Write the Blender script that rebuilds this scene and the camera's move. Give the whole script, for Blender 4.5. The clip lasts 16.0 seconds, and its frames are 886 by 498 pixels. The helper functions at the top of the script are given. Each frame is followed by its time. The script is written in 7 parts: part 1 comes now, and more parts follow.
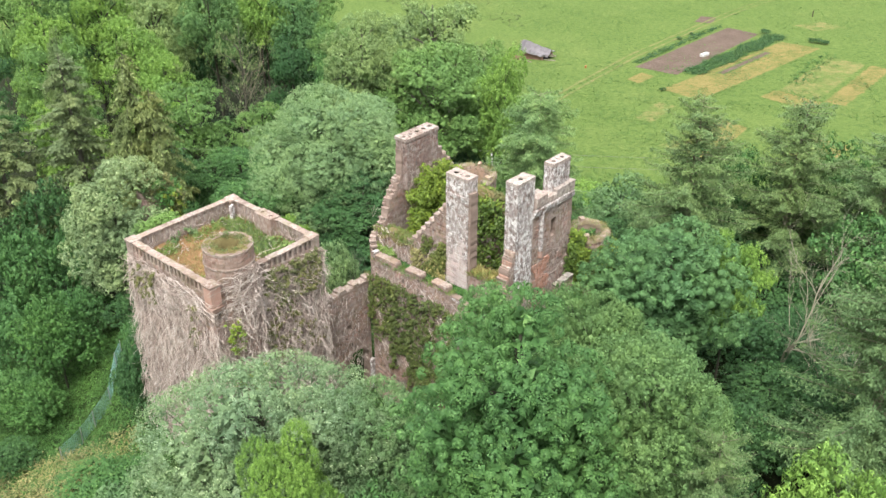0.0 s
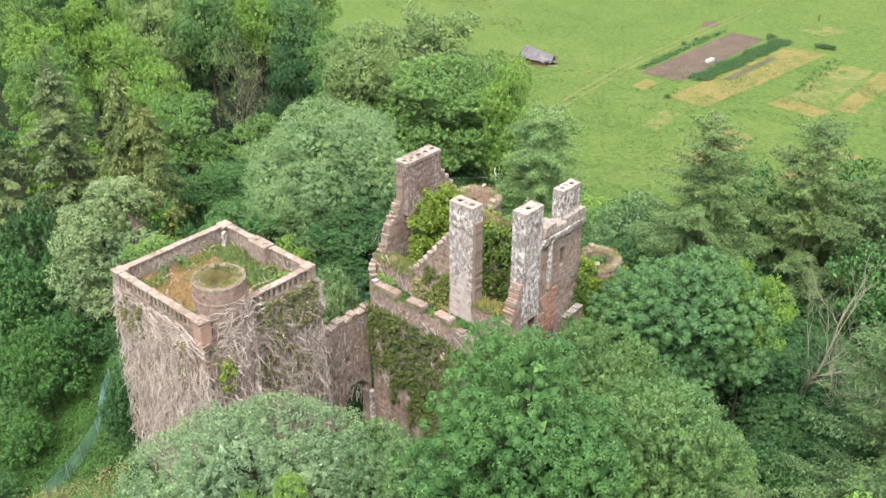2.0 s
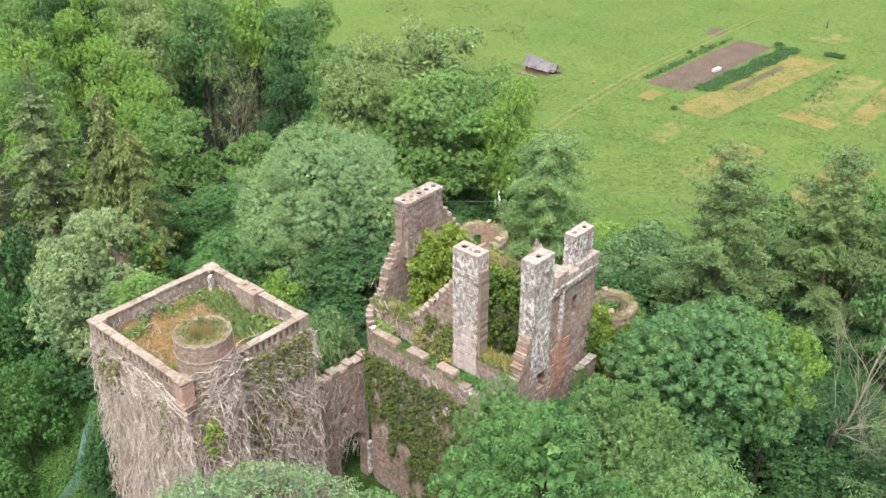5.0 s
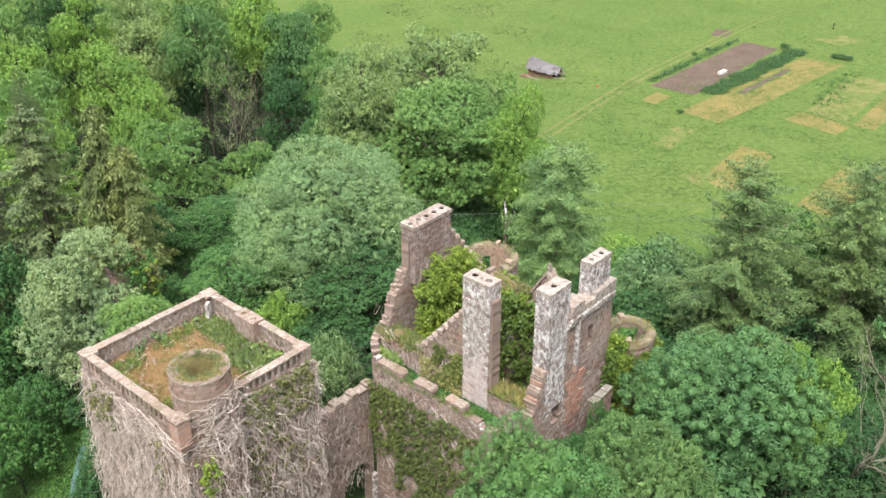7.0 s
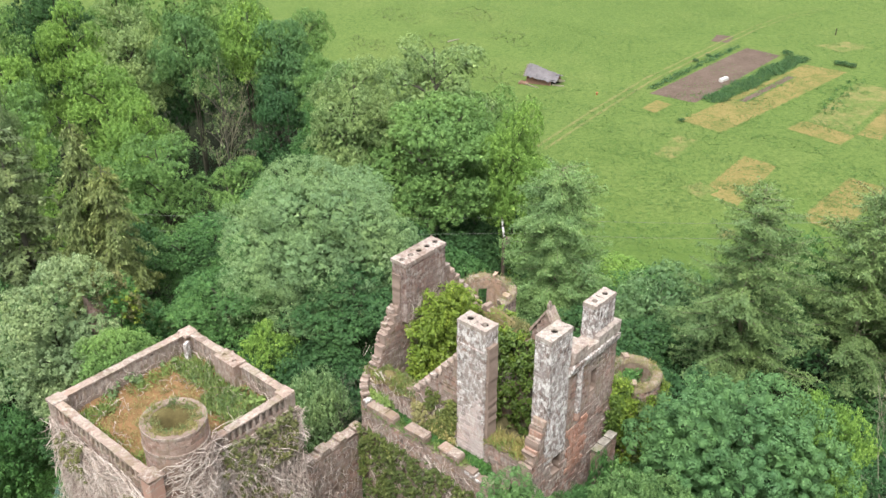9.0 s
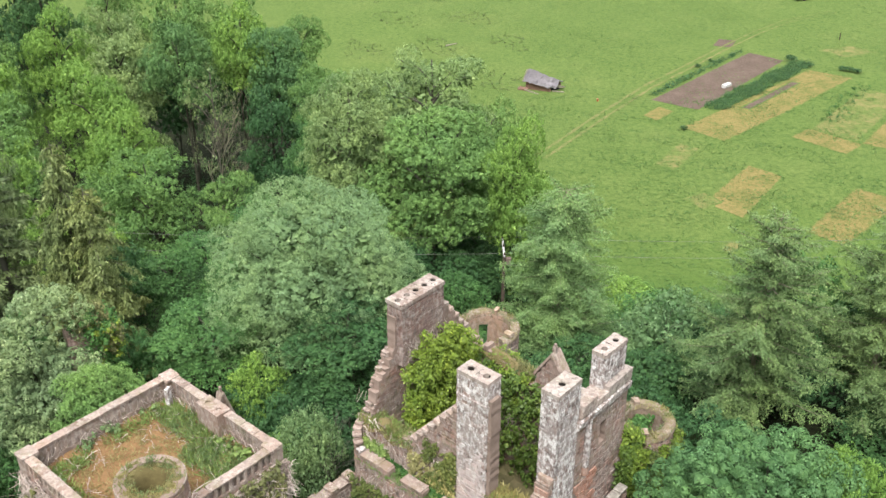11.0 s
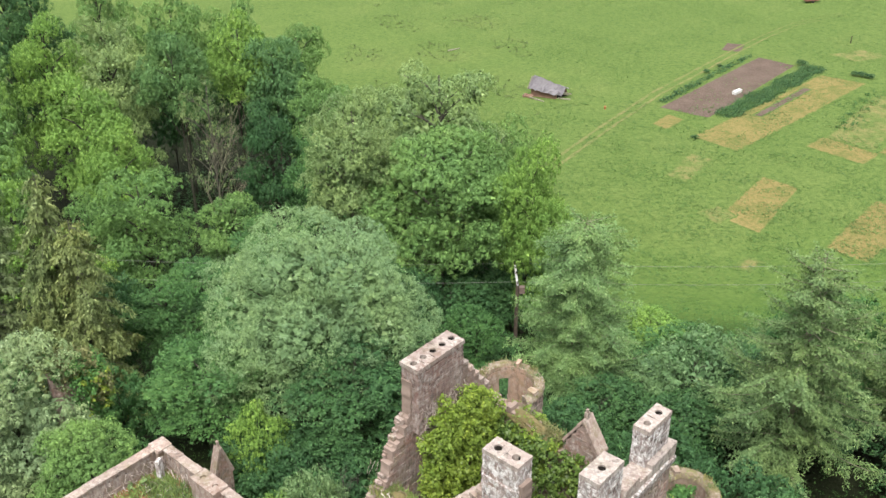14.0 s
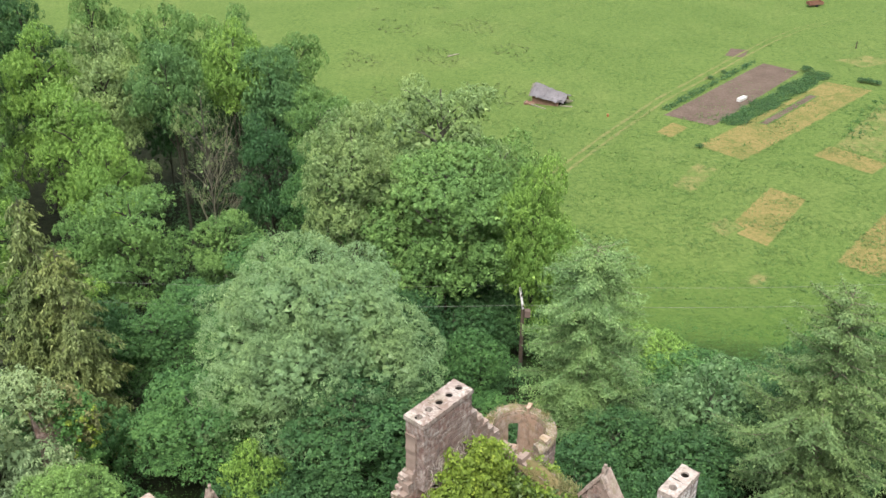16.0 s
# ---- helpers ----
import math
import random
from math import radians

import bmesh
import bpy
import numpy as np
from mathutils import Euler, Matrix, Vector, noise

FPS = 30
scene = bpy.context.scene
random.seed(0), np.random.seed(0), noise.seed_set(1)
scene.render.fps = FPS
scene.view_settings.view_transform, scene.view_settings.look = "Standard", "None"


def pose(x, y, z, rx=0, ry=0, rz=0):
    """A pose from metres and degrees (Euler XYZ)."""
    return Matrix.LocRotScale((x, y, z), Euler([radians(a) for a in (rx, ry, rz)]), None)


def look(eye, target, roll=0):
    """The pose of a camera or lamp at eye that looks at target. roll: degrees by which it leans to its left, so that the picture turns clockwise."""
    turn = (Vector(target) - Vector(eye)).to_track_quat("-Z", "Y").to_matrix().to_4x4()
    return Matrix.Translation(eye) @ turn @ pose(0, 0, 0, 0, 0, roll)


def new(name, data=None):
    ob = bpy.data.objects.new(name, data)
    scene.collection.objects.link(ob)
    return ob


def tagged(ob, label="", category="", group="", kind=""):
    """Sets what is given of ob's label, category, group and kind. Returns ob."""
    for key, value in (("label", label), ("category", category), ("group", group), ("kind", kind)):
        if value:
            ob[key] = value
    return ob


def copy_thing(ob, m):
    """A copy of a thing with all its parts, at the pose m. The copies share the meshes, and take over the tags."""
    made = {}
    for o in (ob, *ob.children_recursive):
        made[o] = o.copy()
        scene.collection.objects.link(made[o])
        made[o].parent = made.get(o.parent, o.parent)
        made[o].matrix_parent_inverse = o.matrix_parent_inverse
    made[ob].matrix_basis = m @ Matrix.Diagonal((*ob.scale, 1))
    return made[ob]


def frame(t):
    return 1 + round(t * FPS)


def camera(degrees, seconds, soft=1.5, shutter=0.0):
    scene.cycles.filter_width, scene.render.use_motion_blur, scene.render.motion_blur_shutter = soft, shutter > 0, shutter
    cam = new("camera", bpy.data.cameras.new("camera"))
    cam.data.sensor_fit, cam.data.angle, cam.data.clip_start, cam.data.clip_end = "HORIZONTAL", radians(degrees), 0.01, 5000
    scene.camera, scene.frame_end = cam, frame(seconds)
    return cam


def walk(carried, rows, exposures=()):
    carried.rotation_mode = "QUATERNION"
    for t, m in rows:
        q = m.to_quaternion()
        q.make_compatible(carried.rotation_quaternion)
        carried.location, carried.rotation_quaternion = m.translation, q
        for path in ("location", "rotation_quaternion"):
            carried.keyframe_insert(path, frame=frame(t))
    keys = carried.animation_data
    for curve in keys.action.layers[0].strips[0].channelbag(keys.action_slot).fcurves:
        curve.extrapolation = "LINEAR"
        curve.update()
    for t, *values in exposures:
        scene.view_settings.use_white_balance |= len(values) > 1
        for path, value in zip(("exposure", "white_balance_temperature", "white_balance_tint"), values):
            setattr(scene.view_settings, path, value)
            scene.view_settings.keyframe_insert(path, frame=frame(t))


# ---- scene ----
cam = camera(48.0, 16.0)
# seconds, eye x y z, turn about x, y, z in degrees
ROWS = [
    (0.0, 0.000, 0.000, 49.000, 60.400, 0.000, 0.000),
    (0.5, -0.046, 1.096, 48.953, 60.352, -0.015, -0.002),
    (1.0, -0.098, 2.212, 48.970, 60.358, -0.008, 0.007),
    (1.5, -0.140, 3.323, 49.015, 60.367, -0.002, -0.008),
    (2.0, -0.200, 4.427, 49.069, 60.377, 0.026, 0.005),
    (2.5, -0.223, 5.499, 49.082, 60.336, 0.041, 0.018),
    (3.0, -0.210, 6.582, 49.124, 60.353, 0.039, 0.047),
    (3.5, -0.180, 7.632, 49.168, 60.361, 0.031, 0.055),
    (4.0, -0.164, 8.663, 49.227, 60.386, 0.024, 0.047),
    (6.5, -0.884, 13.282, 49.312, 60.273, 0.135, -0.059),
    (7.0, -0.959, 14.308, 49.293, 60.241, 0.153, -0.073),
    (7.5, -0.950, 15.414, 49.300, 60.239, 0.157, -0.097),
    (8.0, -0.874, 16.575, 49.329, 60.263, 0.145, -0.124),
    (8.5, -0.763, 17.756, 49.364, 60.274, 0.111, -0.145),
    (9.0, -0.681, 18.898, 49.368, 60.229, 0.071, -0.174),
    (11.5, -0.739, 24.781, 49.538, 60.107, 0.014, -0.316),
    (12.0, -0.792, 25.935, 49.574, 60.092, 0.021, -0.344),
    (12.5, -0.878, 27.063, 49.590, 60.082, 0.017, -0.381),
    (13.0, -1.077, 28.110, 49.530, 60.040, 0.029, -0.416),
    (13.5, -1.422, 29.134, 49.451, 60.007, 0.085, -0.452),
    (14.0, -1.818, 30.147, 49.372, 59.979, 0.164, -0.484),
    (14.5, -2.108, 31.166, 49.318, 59.948, 0.219, -0.517),
    (15.0, -2.269, 32.239, 49.322, 59.937, 0.242, -0.541),
    (15.5, -2.295, 33.341, 49.353, 59.931, 0.214, -0.574),
    (16.0, -2.238, 34.476, 49.421, 59.966, 0.154, -0.621),
]
walk(cam, [(t, pose(x, y, z, rx, ry, rz)) for t, x, y, z, rx, ry, rz in ROWS], [(0.0, 1.5), (6.0, 1.43), (16.0, 1.265)])

# ---- light ----
import itertools

SUN_EL, SUN_AZ = 58.0, 192.0
world = bpy.data.worlds.new("overcast_sky")
scene.world = world
world.use_nodes = True
wn = world.node_tree.nodes
wn.clear()
sky = wn.new("ShaderNodeTexSky")
sky.sky_type = "NISHITA"
sky.sun_disc = False
sky.sun_elevation, sky.sun_rotation = radians(SUN_EL), radians(SUN_AZ)
sky.air_density, sky.dust_density = 1.0, 4.0
veil = wn.new("ShaderNodeMixRGB")
veil.inputs[0].default_value = 0.72
veil.inputs[2].default_value = (7.6, 7.6, 7.4, 1)
back = wn.new("ShaderNodeBackground")
back.inputs[1].default_value = 0.15
wout = wn.new("ShaderNodeOutputWorld")
world.node_tree.links.new(sky.outputs[0], veil.inputs[1])
# an overcast dome: three times as bright overhead as at the horizon
way = wn.new("ShaderNodeTexCoord")
axes = wn.new("ShaderNodeSeparateXYZ")
rise = wn.new("ShaderNodeMapRange")
rise.inputs[1].default_value, rise.inputs[2].default_value, rise.inputs[3].default_value, rise.inputs[4].default_value = 0.0, 1.0, 0.2, 1.2
dome = wn.new("ShaderNodeMixRGB")
dome.blend_type = "MULTIPLY"
dome.inputs[0].default_value = 1.0
world.node_tree.links.new(way.outputs["Generated"], axes.inputs[0])
world.node_tree.links.new(axes.outputs[2], rise.inputs[0])
world.node_tree.links.new(veil.outputs[0], dome.inputs[1])
world.node_tree.links.new(rise.outputs[0], dome.inputs[2])
world.node_tree.links.new(dome.outputs[0], back.inputs[0])
world.node_tree.links.new(back.outputs[0], wout.inputs[0])
sun = new("sun", bpy.data.lights.new("sun", "SUN"))
sun.data.energy, sun.data.angle, sun.data.color = 2.0, radians(20), (1.0, 0.96, 0.9)
_a, _e = radians(SUN_AZ), radians(SUN_EL)
sun.matrix_world = look((0, 0, 200), (-math.sin(_a) * math.cos(_e) * 100, -math.cos(_a) * math.cos(_e) * 100, 200 - math.sin(_e) * 100))


# ---- materials ----
class Mat:
    """A small builder for node materials."""

    def __init__(self, name, rough=0.9, spec=0.2):
        self.m = bpy.data.materials.new(name)
        self.m.use_nodes = True
        self.t = self.m.node_tree
        self.n = self.t.nodes
        self.b = self.n["Principled BSDF"]
        self.b.inputs["Roughness"].default_value = rough
        self.b.inputs["Specular IOR Level"].default_value = spec

    def node(self, kind, **kw):
        nd = self.n.new(kind)
        for k, val in kw.items():
            if k == "operation":
                nd.operation = val
            elif k == "blend":
                nd.blend_type = val
        return nd

    def link(self, a, b):
        self.t.links.new(a, b)

    def coords(self):
        return self.node("ShaderNodeTexCoord").outputs["Object"]

    def world_pos(self):
        return self.node("ShaderNodeNewGeometry").outputs["Position"]

    def noise(self, scale, detail=4.0, rough=0.6, vec=None):
        nd = self.node("ShaderNodeTexNoise")
        nd.inputs["Scale"].default_value, nd.inputs["Detail"].default_value, nd.inputs["Roughness"].default_value = scale, detail, rough
        self.link(vec or self.world_pos(), nd.inputs["Vector"])
        return nd.outputs["Fac"]

    def ramp(self, fac, stops):
        nd = self.node("ShaderNodeValToRGB")
        el = nd.color_ramp.elements
        while len(el) < len(stops):
            el.new(0.5)
        for e, (p, c) in zip(el, stops):
            e.position, e.color = p, (*c, 1) if len(c) == 3 else c
        self.link(fac, nd.inputs[0])
        return nd.outputs[0]

    def mix(self, fac, a, b, blend="MIX"):
        nd = self.node("ShaderNodeMixRGB", blend=blend)
        for sock, val in zip(nd.inputs, (fac, a, b)):
            if isinstance(val, (int, float)):
                sock.default_value = val
            elif isinstance(val, tuple):
                sock.default_value = (*val, 1)
            else:
                self.link(val, sock)
        return nd.outputs[0]

    def bump(self, fac, strength=0.5, dist=0.02):
        nd = self.node("ShaderNodeBump")
        nd.inputs["Strength"].default_value, nd.inputs["Distance"].default_value = strength, dist
        self.link(fac, nd.inputs["Height"])
        self.link(nd.outputs[0], self.b.inputs["Normal"])

    def colour(self, c):
        self.link(c, self.b.inputs["Base Color"])
        return self.m


def scaled(c, k):
    return tuple(min(1.0, a * k) for a in c)


def stone_mat(name, base, grey, lichen=0.35, per_object=False, moss=0.0, dark=0.3):
    """Weathered sandstone: a tint for each stone, broad grey patches, lichen speckle, black weathering, some moss."""
    k = Mat(name, 0.95, 0.15)
    rnd = k.node("ShaderNodeObjectInfo").outputs["Random"] if per_object else k.node("ShaderNodeNewGeometry").outputs["Random Per Island"]
    base, grey = scaled(base, 0.86), scaled(grey, 0.86)
    c = k.ramp(rnd, [(0.0, scaled(base, 0.6)), (0.3, base), (0.55, scaled(grey, 0.85)), (0.8, scaled(base, 1.25)), (1.0, grey)])
    c = k.mix(k.ramp(k.noise(0.5, 4), [(0.42, (0, 0, 0)), (0.6, (0.75, 0.75, 0.75))]), c, grey)
    mp = k.node("ShaderNodeMapping")
    mp.inputs["Scale"].default_value = (1, 1, 0.42)
    k.link(k.world_pos(), mp.inputs["Vector"])
    stain = k.ramp(k.noise(3.6, 8, 0.76, mp.outputs[0]), [(0.52, (0, 0, 0)), (0.57, (1, 1, 1))])
    where = k.ramp(k.noise(0.6, 3), [(0.35, (0.15, 0.15, 0.15)), (0.62, (1, 1, 1))])
    c = k.mix(k.mix(1.0, k.mix(1.0, stain, where, "MULTIPLY"), (dark, dark, dark), "MULTIPLY"), c, (0.06, 0.05, 0.045))
    fleck = k.node("ShaderNodeMapping")
    fleck.inputs["Scale"].default_value = (1, 1, 0.6)
    k.link(k.world_pos(), fleck.inputs["Vector"])
    li = k.ramp(k.noise(4.5, 8, 0.74, fleck.outputs[0]), [(0.46, (0, 0, 0)), (0.6, (1, 1, 1))])
    low = 0.2 if lichen < 0.95 else 0.6
    where = k.ramp(k.noise(0.7, 3), [(0.36, (low, low, low)), (0.56, (1, 1, 1))])
    c = k.mix(k.mix(1.0, k.mix(1.0, li, where, "MULTIPLY"), (lichen, lichen, lichen), "MULTIPLY"), c, (0.52, 0.49, 0.455) if lichen < 0.95 else (0.6, 0.59, 0.585))
    if moss:
        mo = k.ramp(k.noise(1.1, 5, 0.7), [(0.5, (0, 0, 0)), (0.64, (1, 1, 1))])
        c = k.mix(k.mix(1.0, mo, (moss, moss, moss), "MULTIPLY"), c, (0.13, 0.13, 0.045))
    k.bump(k.noise(9, 6, 0.7), 0.8, 0.04)
    return k.colour(c)


def leaf_mat(name, a, b, c=None, rough=0.55, trans=0.07, pale=0.1):
    """Foliage: a tint for each leaf, one for each plant, and large soft patches; some light passes through."""
    k = Mat(name, rough, 0.14)
    a, b, c = (tuple(x * y for x, y in zip(col, (1.0, 1.12, 1.1))) for col in (scaled(a, 0.98), scaled(b, 1.1), scaled(c or scaled(b, 1.3), 1.28)))
    geo = k.node("ShaderNodeNewGeometry").outputs["Random Per Island"]
    mid = tuple((x + y) / 2 for x, y in zip(a, b))
    col = k.ramp(geo, [(0.0, scaled(a, 0.92)), (0.5, mid), (1.0 - pale, b), (1.0, c)])
    patch = k.ramp(k.noise(0.22, 3), [(0.35, (0.84, 0.88, 0.92)), (0.65, (1.13, 1.08, 0.98))])
    col = k.mix(1.0, col, patch, "MULTIPLY")
    spray = k.ramp(k.noise(1.3, 2, 0.5), [(0.35, (0.88, 0.9, 0.92)), (0.65, (1.1, 1.08, 1.02))])
    col = k.mix(1.0, col, spray, "MULTIPLY")
    tint = k.ramp(k.node("ShaderNodeObjectInfo").outputs["Random"], [(0.0, (0.9, 0.95, 0.92)), (0.5, (0.98, 1.01, 0.98)), (1.0, (1.07, 1.05, 0.95))])
    col = k.mix(1.0, col, tint, "MULTIPLY")
    k.colour(col)
    tr = k.node("ShaderNodeBsdfTranslucent")
    k.link(k.mix(1.0, col, (1.1, 1.25, 0.6), "MULTIPLY"), tr.inputs["Color"])
    mx = k.node("ShaderNodeMixShader")
    mx.inputs[0].default_value = trans
    k.link(k.b.outputs[0], mx.inputs[1])
    k.link(tr.outputs[0], mx.inputs[2])
    k.link(mx.outputs[0], k.n["Material Output"].inputs["Surface"])
    return k.m


def plain_mat(name, a, b, scale=3.0, rough=0.9, bump=0.4, spec=0.2, metal=0.0):
    k = Mat(name, rough, spec)
    k.b.inputs["Metallic"].default_value = metal
    f = k.noise(scale, 6, 0.7)
    c = k.ramp(f, [(0.3, a), (0.7, b)])
    c = k.mix(0.5, c, k.ramp(k.noise(scale * 0.13, 3), [(0.3, scaled(a, 0.8)), (0.7, scaled(b, 1.15))]))
    k.bump(k.noise(scale * 3, 5, 0.7), bump, 0.03)
    return k.colour(c)


M_RUBBLE = stone_mat("sandstone_rubble", (0.28, 0.172, 0.142), (0.25, 0.2, 0.178), 0.4, moss=0.3, dark=0.8)
M_STONE = stone_mat("sandstone_block", (0.28, 0.172, 0.142), (0.25, 0.2, 0.178), 0.4, per_object=True, moss=0.3, dark=0.8)
M_CHIM = stone_mat("chimney_stone", (0.25, 0.182, 0.16), (0.32, 0.285, 0.268), 1.0, per_object=True, dark=0.85)
M_CHIMDARK = stone_mat("chimney_stone_dark", (0.19, 0.118, 0.1), (0.21, 0.16, 0.143), 0.4, per_object=True, dark=0.7)
M_WHITE = stone_mat("lichened_stone", (0.23, 0.175, 0.16), (0.3, 0.27, 0.26), 1.0, per_object=True, dark=0.9)
M_CAP = stone_mat("chimney_cap", (0.28, 0.205, 0.175), (0.33, 0.285, 0.262), 0.5, per_object=True, moss=0.2, dark=0.65)
M_COPE = stone_mat("cope_stone", (0.27, 0.19, 0.155), (0.29, 0.23, 0.2), 0.4, per_object=True, moss=0.3, dark=0.5)
M_RED = stone_mat("red_sandstone", (0.38, 0.19, 0.135), (0.36, 0.22, 0.17), 0.25, dark=0.4)
M_GREY = stone_mat("grey_cope_stone", (0.2, 0.175, 0.15), (0.24, 0.225, 0.2), 0.5, per_object=True, moss=0.5, dark=0.5)
M_PLASTER = stone_mat("limewashed_stone", (0.42, 0.33, 0.31), (0.48, 0.42, 0.41), 0.6, per_object=True, dark=0.35)
M_MORTAR = plain_mat("wall_core", (0.15, 0.11, 0.09), (0.27, 0.21, 0.18), 2.5)
M_SOOT = plain_mat("soot", (0.01, 0.009, 0.008), (0.03, 0.026, 0.022), 5)
def stem_mat():
    k = Mat("bare_vine", 0.9, 0.15)
    c = k.ramp(k.node("ShaderNodeNewGeometry").outputs["Random Per Island"], [(0.0, (0.15, 0.105, 0.092)), (0.3, (0.29, 0.24, 0.207)), (0.65, (0.44, 0.385, 0.342)), (1.0, (0.62, 0.575, 0.53))])
    c = k.mix(0.35, c, k.ramp(k.noise(0.9, 4), [(0.35, (0.25, 0.175, 0.15)), (0.65, (0.56, 0.49, 0.46))]))
    return k.colour(c)


M_STEM = stem_mat()
M_BARK = plain_mat("bark", (0.022, 0.024, 0.016), (0.06, 0.06, 0.042), 4)
M_BARKPALE = plain_mat("pale_bark", (0.05, 0.05, 0.038), (0.12, 0.116, 0.09), 4)
M_TWIG = plain_mat("dead_twig", (0.155, 0.148, 0.105), (0.29, 0.275, 0.21), 4)
M_OLDTWIG = plain_mat("mossy_twig", (0.12, 0.115, 0.075), (0.22, 0.21, 0.15), 4)

L_SYC = leaf_mat("leaf_sycamore", (0.043, 0.095, 0.0327), (0.0619, 0.123, 0.0413), (0.0989, 0.167, 0.0619))
L_ASH = leaf_mat("leaf_ash", (0.085, 0.145, 0.045), (0.12, 0.19, 0.06), (0.17, 0.25, 0.09))
L_SYCPALE = leaf_mat("leaf_young_sycamore", (0.062, 0.118, 0.047), (0.086, 0.152, 0.06), (0.128, 0.2, 0.088))
# a dark green, lowered further to hold the shade of gaps between crowns
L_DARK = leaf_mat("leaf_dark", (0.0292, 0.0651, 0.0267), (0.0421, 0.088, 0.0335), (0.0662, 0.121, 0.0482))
L_SILVER = leaf_mat("leaf_silver", (0.081, 0.133, 0.0585), (0.11, 0.166, 0.0765), (0.17, 0.226, 0.126))
L_PALE = leaf_mat("leaf_pale", (0.132, 0.172, 0.08), (0.175, 0.212, 0.11), (0.24, 0.262, 0.16))
L_SOFT = leaf_mat("leaf_soft_green", (0.0754, 0.127, 0.0468), (0.106, 0.166, 0.063), (0.152, 0.218, 0.0945))
L_LIME = leaf_mat("leaf_lime", (0.108, 0.181, 0.04), (0.152, 0.229, 0.054), (0.215, 0.292, 0.08))
L_OLIVE = leaf_mat("leaf_olive", (0.1, 0.135, 0.055), (0.145, 0.175, 0.08), (0.19, 0.215, 0.115))
L_LARCH = leaf_mat("needle_larch", (0.0848, 0.128, 0.054), (0.113, 0.16, 0.0693), (0.159, 0.202, 0.0963))
L_YOUNGLARCH = leaf_mat("needle_young_larch", (0.106, 0.171, 0.0713), (0.143, 0.211, 0.0929), (0.194, 0.254, 0.13))
L_SPRUCE = leaf_mat("needle_spruce", (0.098, 0.118, 0.054), (0.13, 0.15, 0.07), (0.16, 0.18, 0.09))
L_CYPR = leaf_mat("needle_cypress", (0.11, 0.128, 0.05), (0.145, 0.162, 0.065), (0.19, 0.2, 0.09))
L_IVY = leaf_mat("leaf_ivy", (0.1, 0.135, 0.022), (0.15, 0.185, 0.03), (0.22, 0.24, 0.045), rough=0.4)
L_IVYDK = leaf_mat("leaf_ivy_dark", (0.05, 0.08, 0.02), (0.08, 0.115, 0.028), (0.125, 0.15, 0.04), rough=0.4)
L_IVYOL = leaf_mat("leaf_ivy_olive", (0.06, 0.072, 0.022), (0.09, 0.1, 0.033), (0.15, 0.14, 0.055), rough=0.5)
L_IVYSERE = leaf_mat("leaf_creeper_sere", (0.085, 0.082, 0.035), (0.128, 0.119, 0.052), (0.187, 0.164, 0.085), rough=0.5)
L_GRASS = leaf_mat("grass_blade", (0.12, 0.165, 0.05), (0.165, 0.205, 0.07), (0.23, 0.24, 0.11))
L_DRY = leaf_mat("dry_grass_blade", (0.17, 0.145, 0.065), (0.225, 0.185, 0.09), (0.28, 0.235, 0.125))
L_GRASSDK = leaf_mat("tussock_blade", (0.06, 0.105, 0.028), (0.08, 0.125, 0.034), (0.1, 0.145, 0.045))
L_WHITEB = leaf_mat("leaf_whitebeam", (0.112, 0.158, 0.0804), (0.155, 0.2, 0.113), (0.272, 0.31, 0.205), pale=0.1)
L_WILLOW = leaf_mat("leaf_willow", (0.115, 0.171, 0.0756), (0.158, 0.216, 0.105), (0.225, 0.278, 0.16), pale=0.04)
L_PALEASH = leaf_mat("leaf_pale_ash", (0.134, 0.18, 0.0678), (0.174, 0.219, 0.0933), (0.223, 0.263, 0.127))
L_RUSH = leaf_mat("rush_blade", (0.06, 0.075, 0.026), (0.085, 0.1, 0.036), (0.12, 0.125, 0.055))
L_BRAMBLE = leaf_mat("leaf_bramble", (0.04, 0.088, 0.026), (0.06, 0.12, 0.034), (0.092, 0.16, 0.05))
L_NETTLE = leaf_mat("leaf_nettle", (0.034, 0.0792, 0.0213), (0.051, 0.107, 0.0281), (0.068, 0.13, 0.0382))


# ---- mesh tools ----
def mesh_np(name, verts, faces, mat, smooth=False):
    """A mesh from arrays of places and of faces that all have as many corners."""
    me = bpy.data.meshes.new(name)
    verts = np.asarray(verts, dtype=np.float32)
    faces = np.asarray(faces, dtype=np.int32)
    m, k = faces.shape
    me.vertices.add(len(verts))
    me.vertices.foreach_set("co", verts.ravel())
    me.loops.add(m * k)
    me.loops.foreach_set("vertex_index", faces.ravel())
    me.polygons.add(m)
    me.polygons.foreach_set("loop_start", np.arange(m, dtype=np.int32) * k)
    me.polygons.foreach_set("use_smooth", np.full(m, smooth))
    me.update(calc_edges=True)
    me.materials.append(mat)
    return me


def part(name, bm, material, parent, label="", kind=""):
    """Links a bmesh, or a finished mesh, as one object under a thing or a part."""
    if isinstance(bm, bmesh.types.BMesh):
        me = bpy.data.meshes.new(name)
        bm.to_mesh(me)
        bm.free()
        me.materials.append(material)
    else:
        me = bm
    ob = new(name, me)
    ob.parent = parent
    return tagged(ob, label=label, kind=kind)


def unit(a):
    return a / np.maximum(np.linalg.norm(a, axis=-1, keepdims=True), 1e-9)


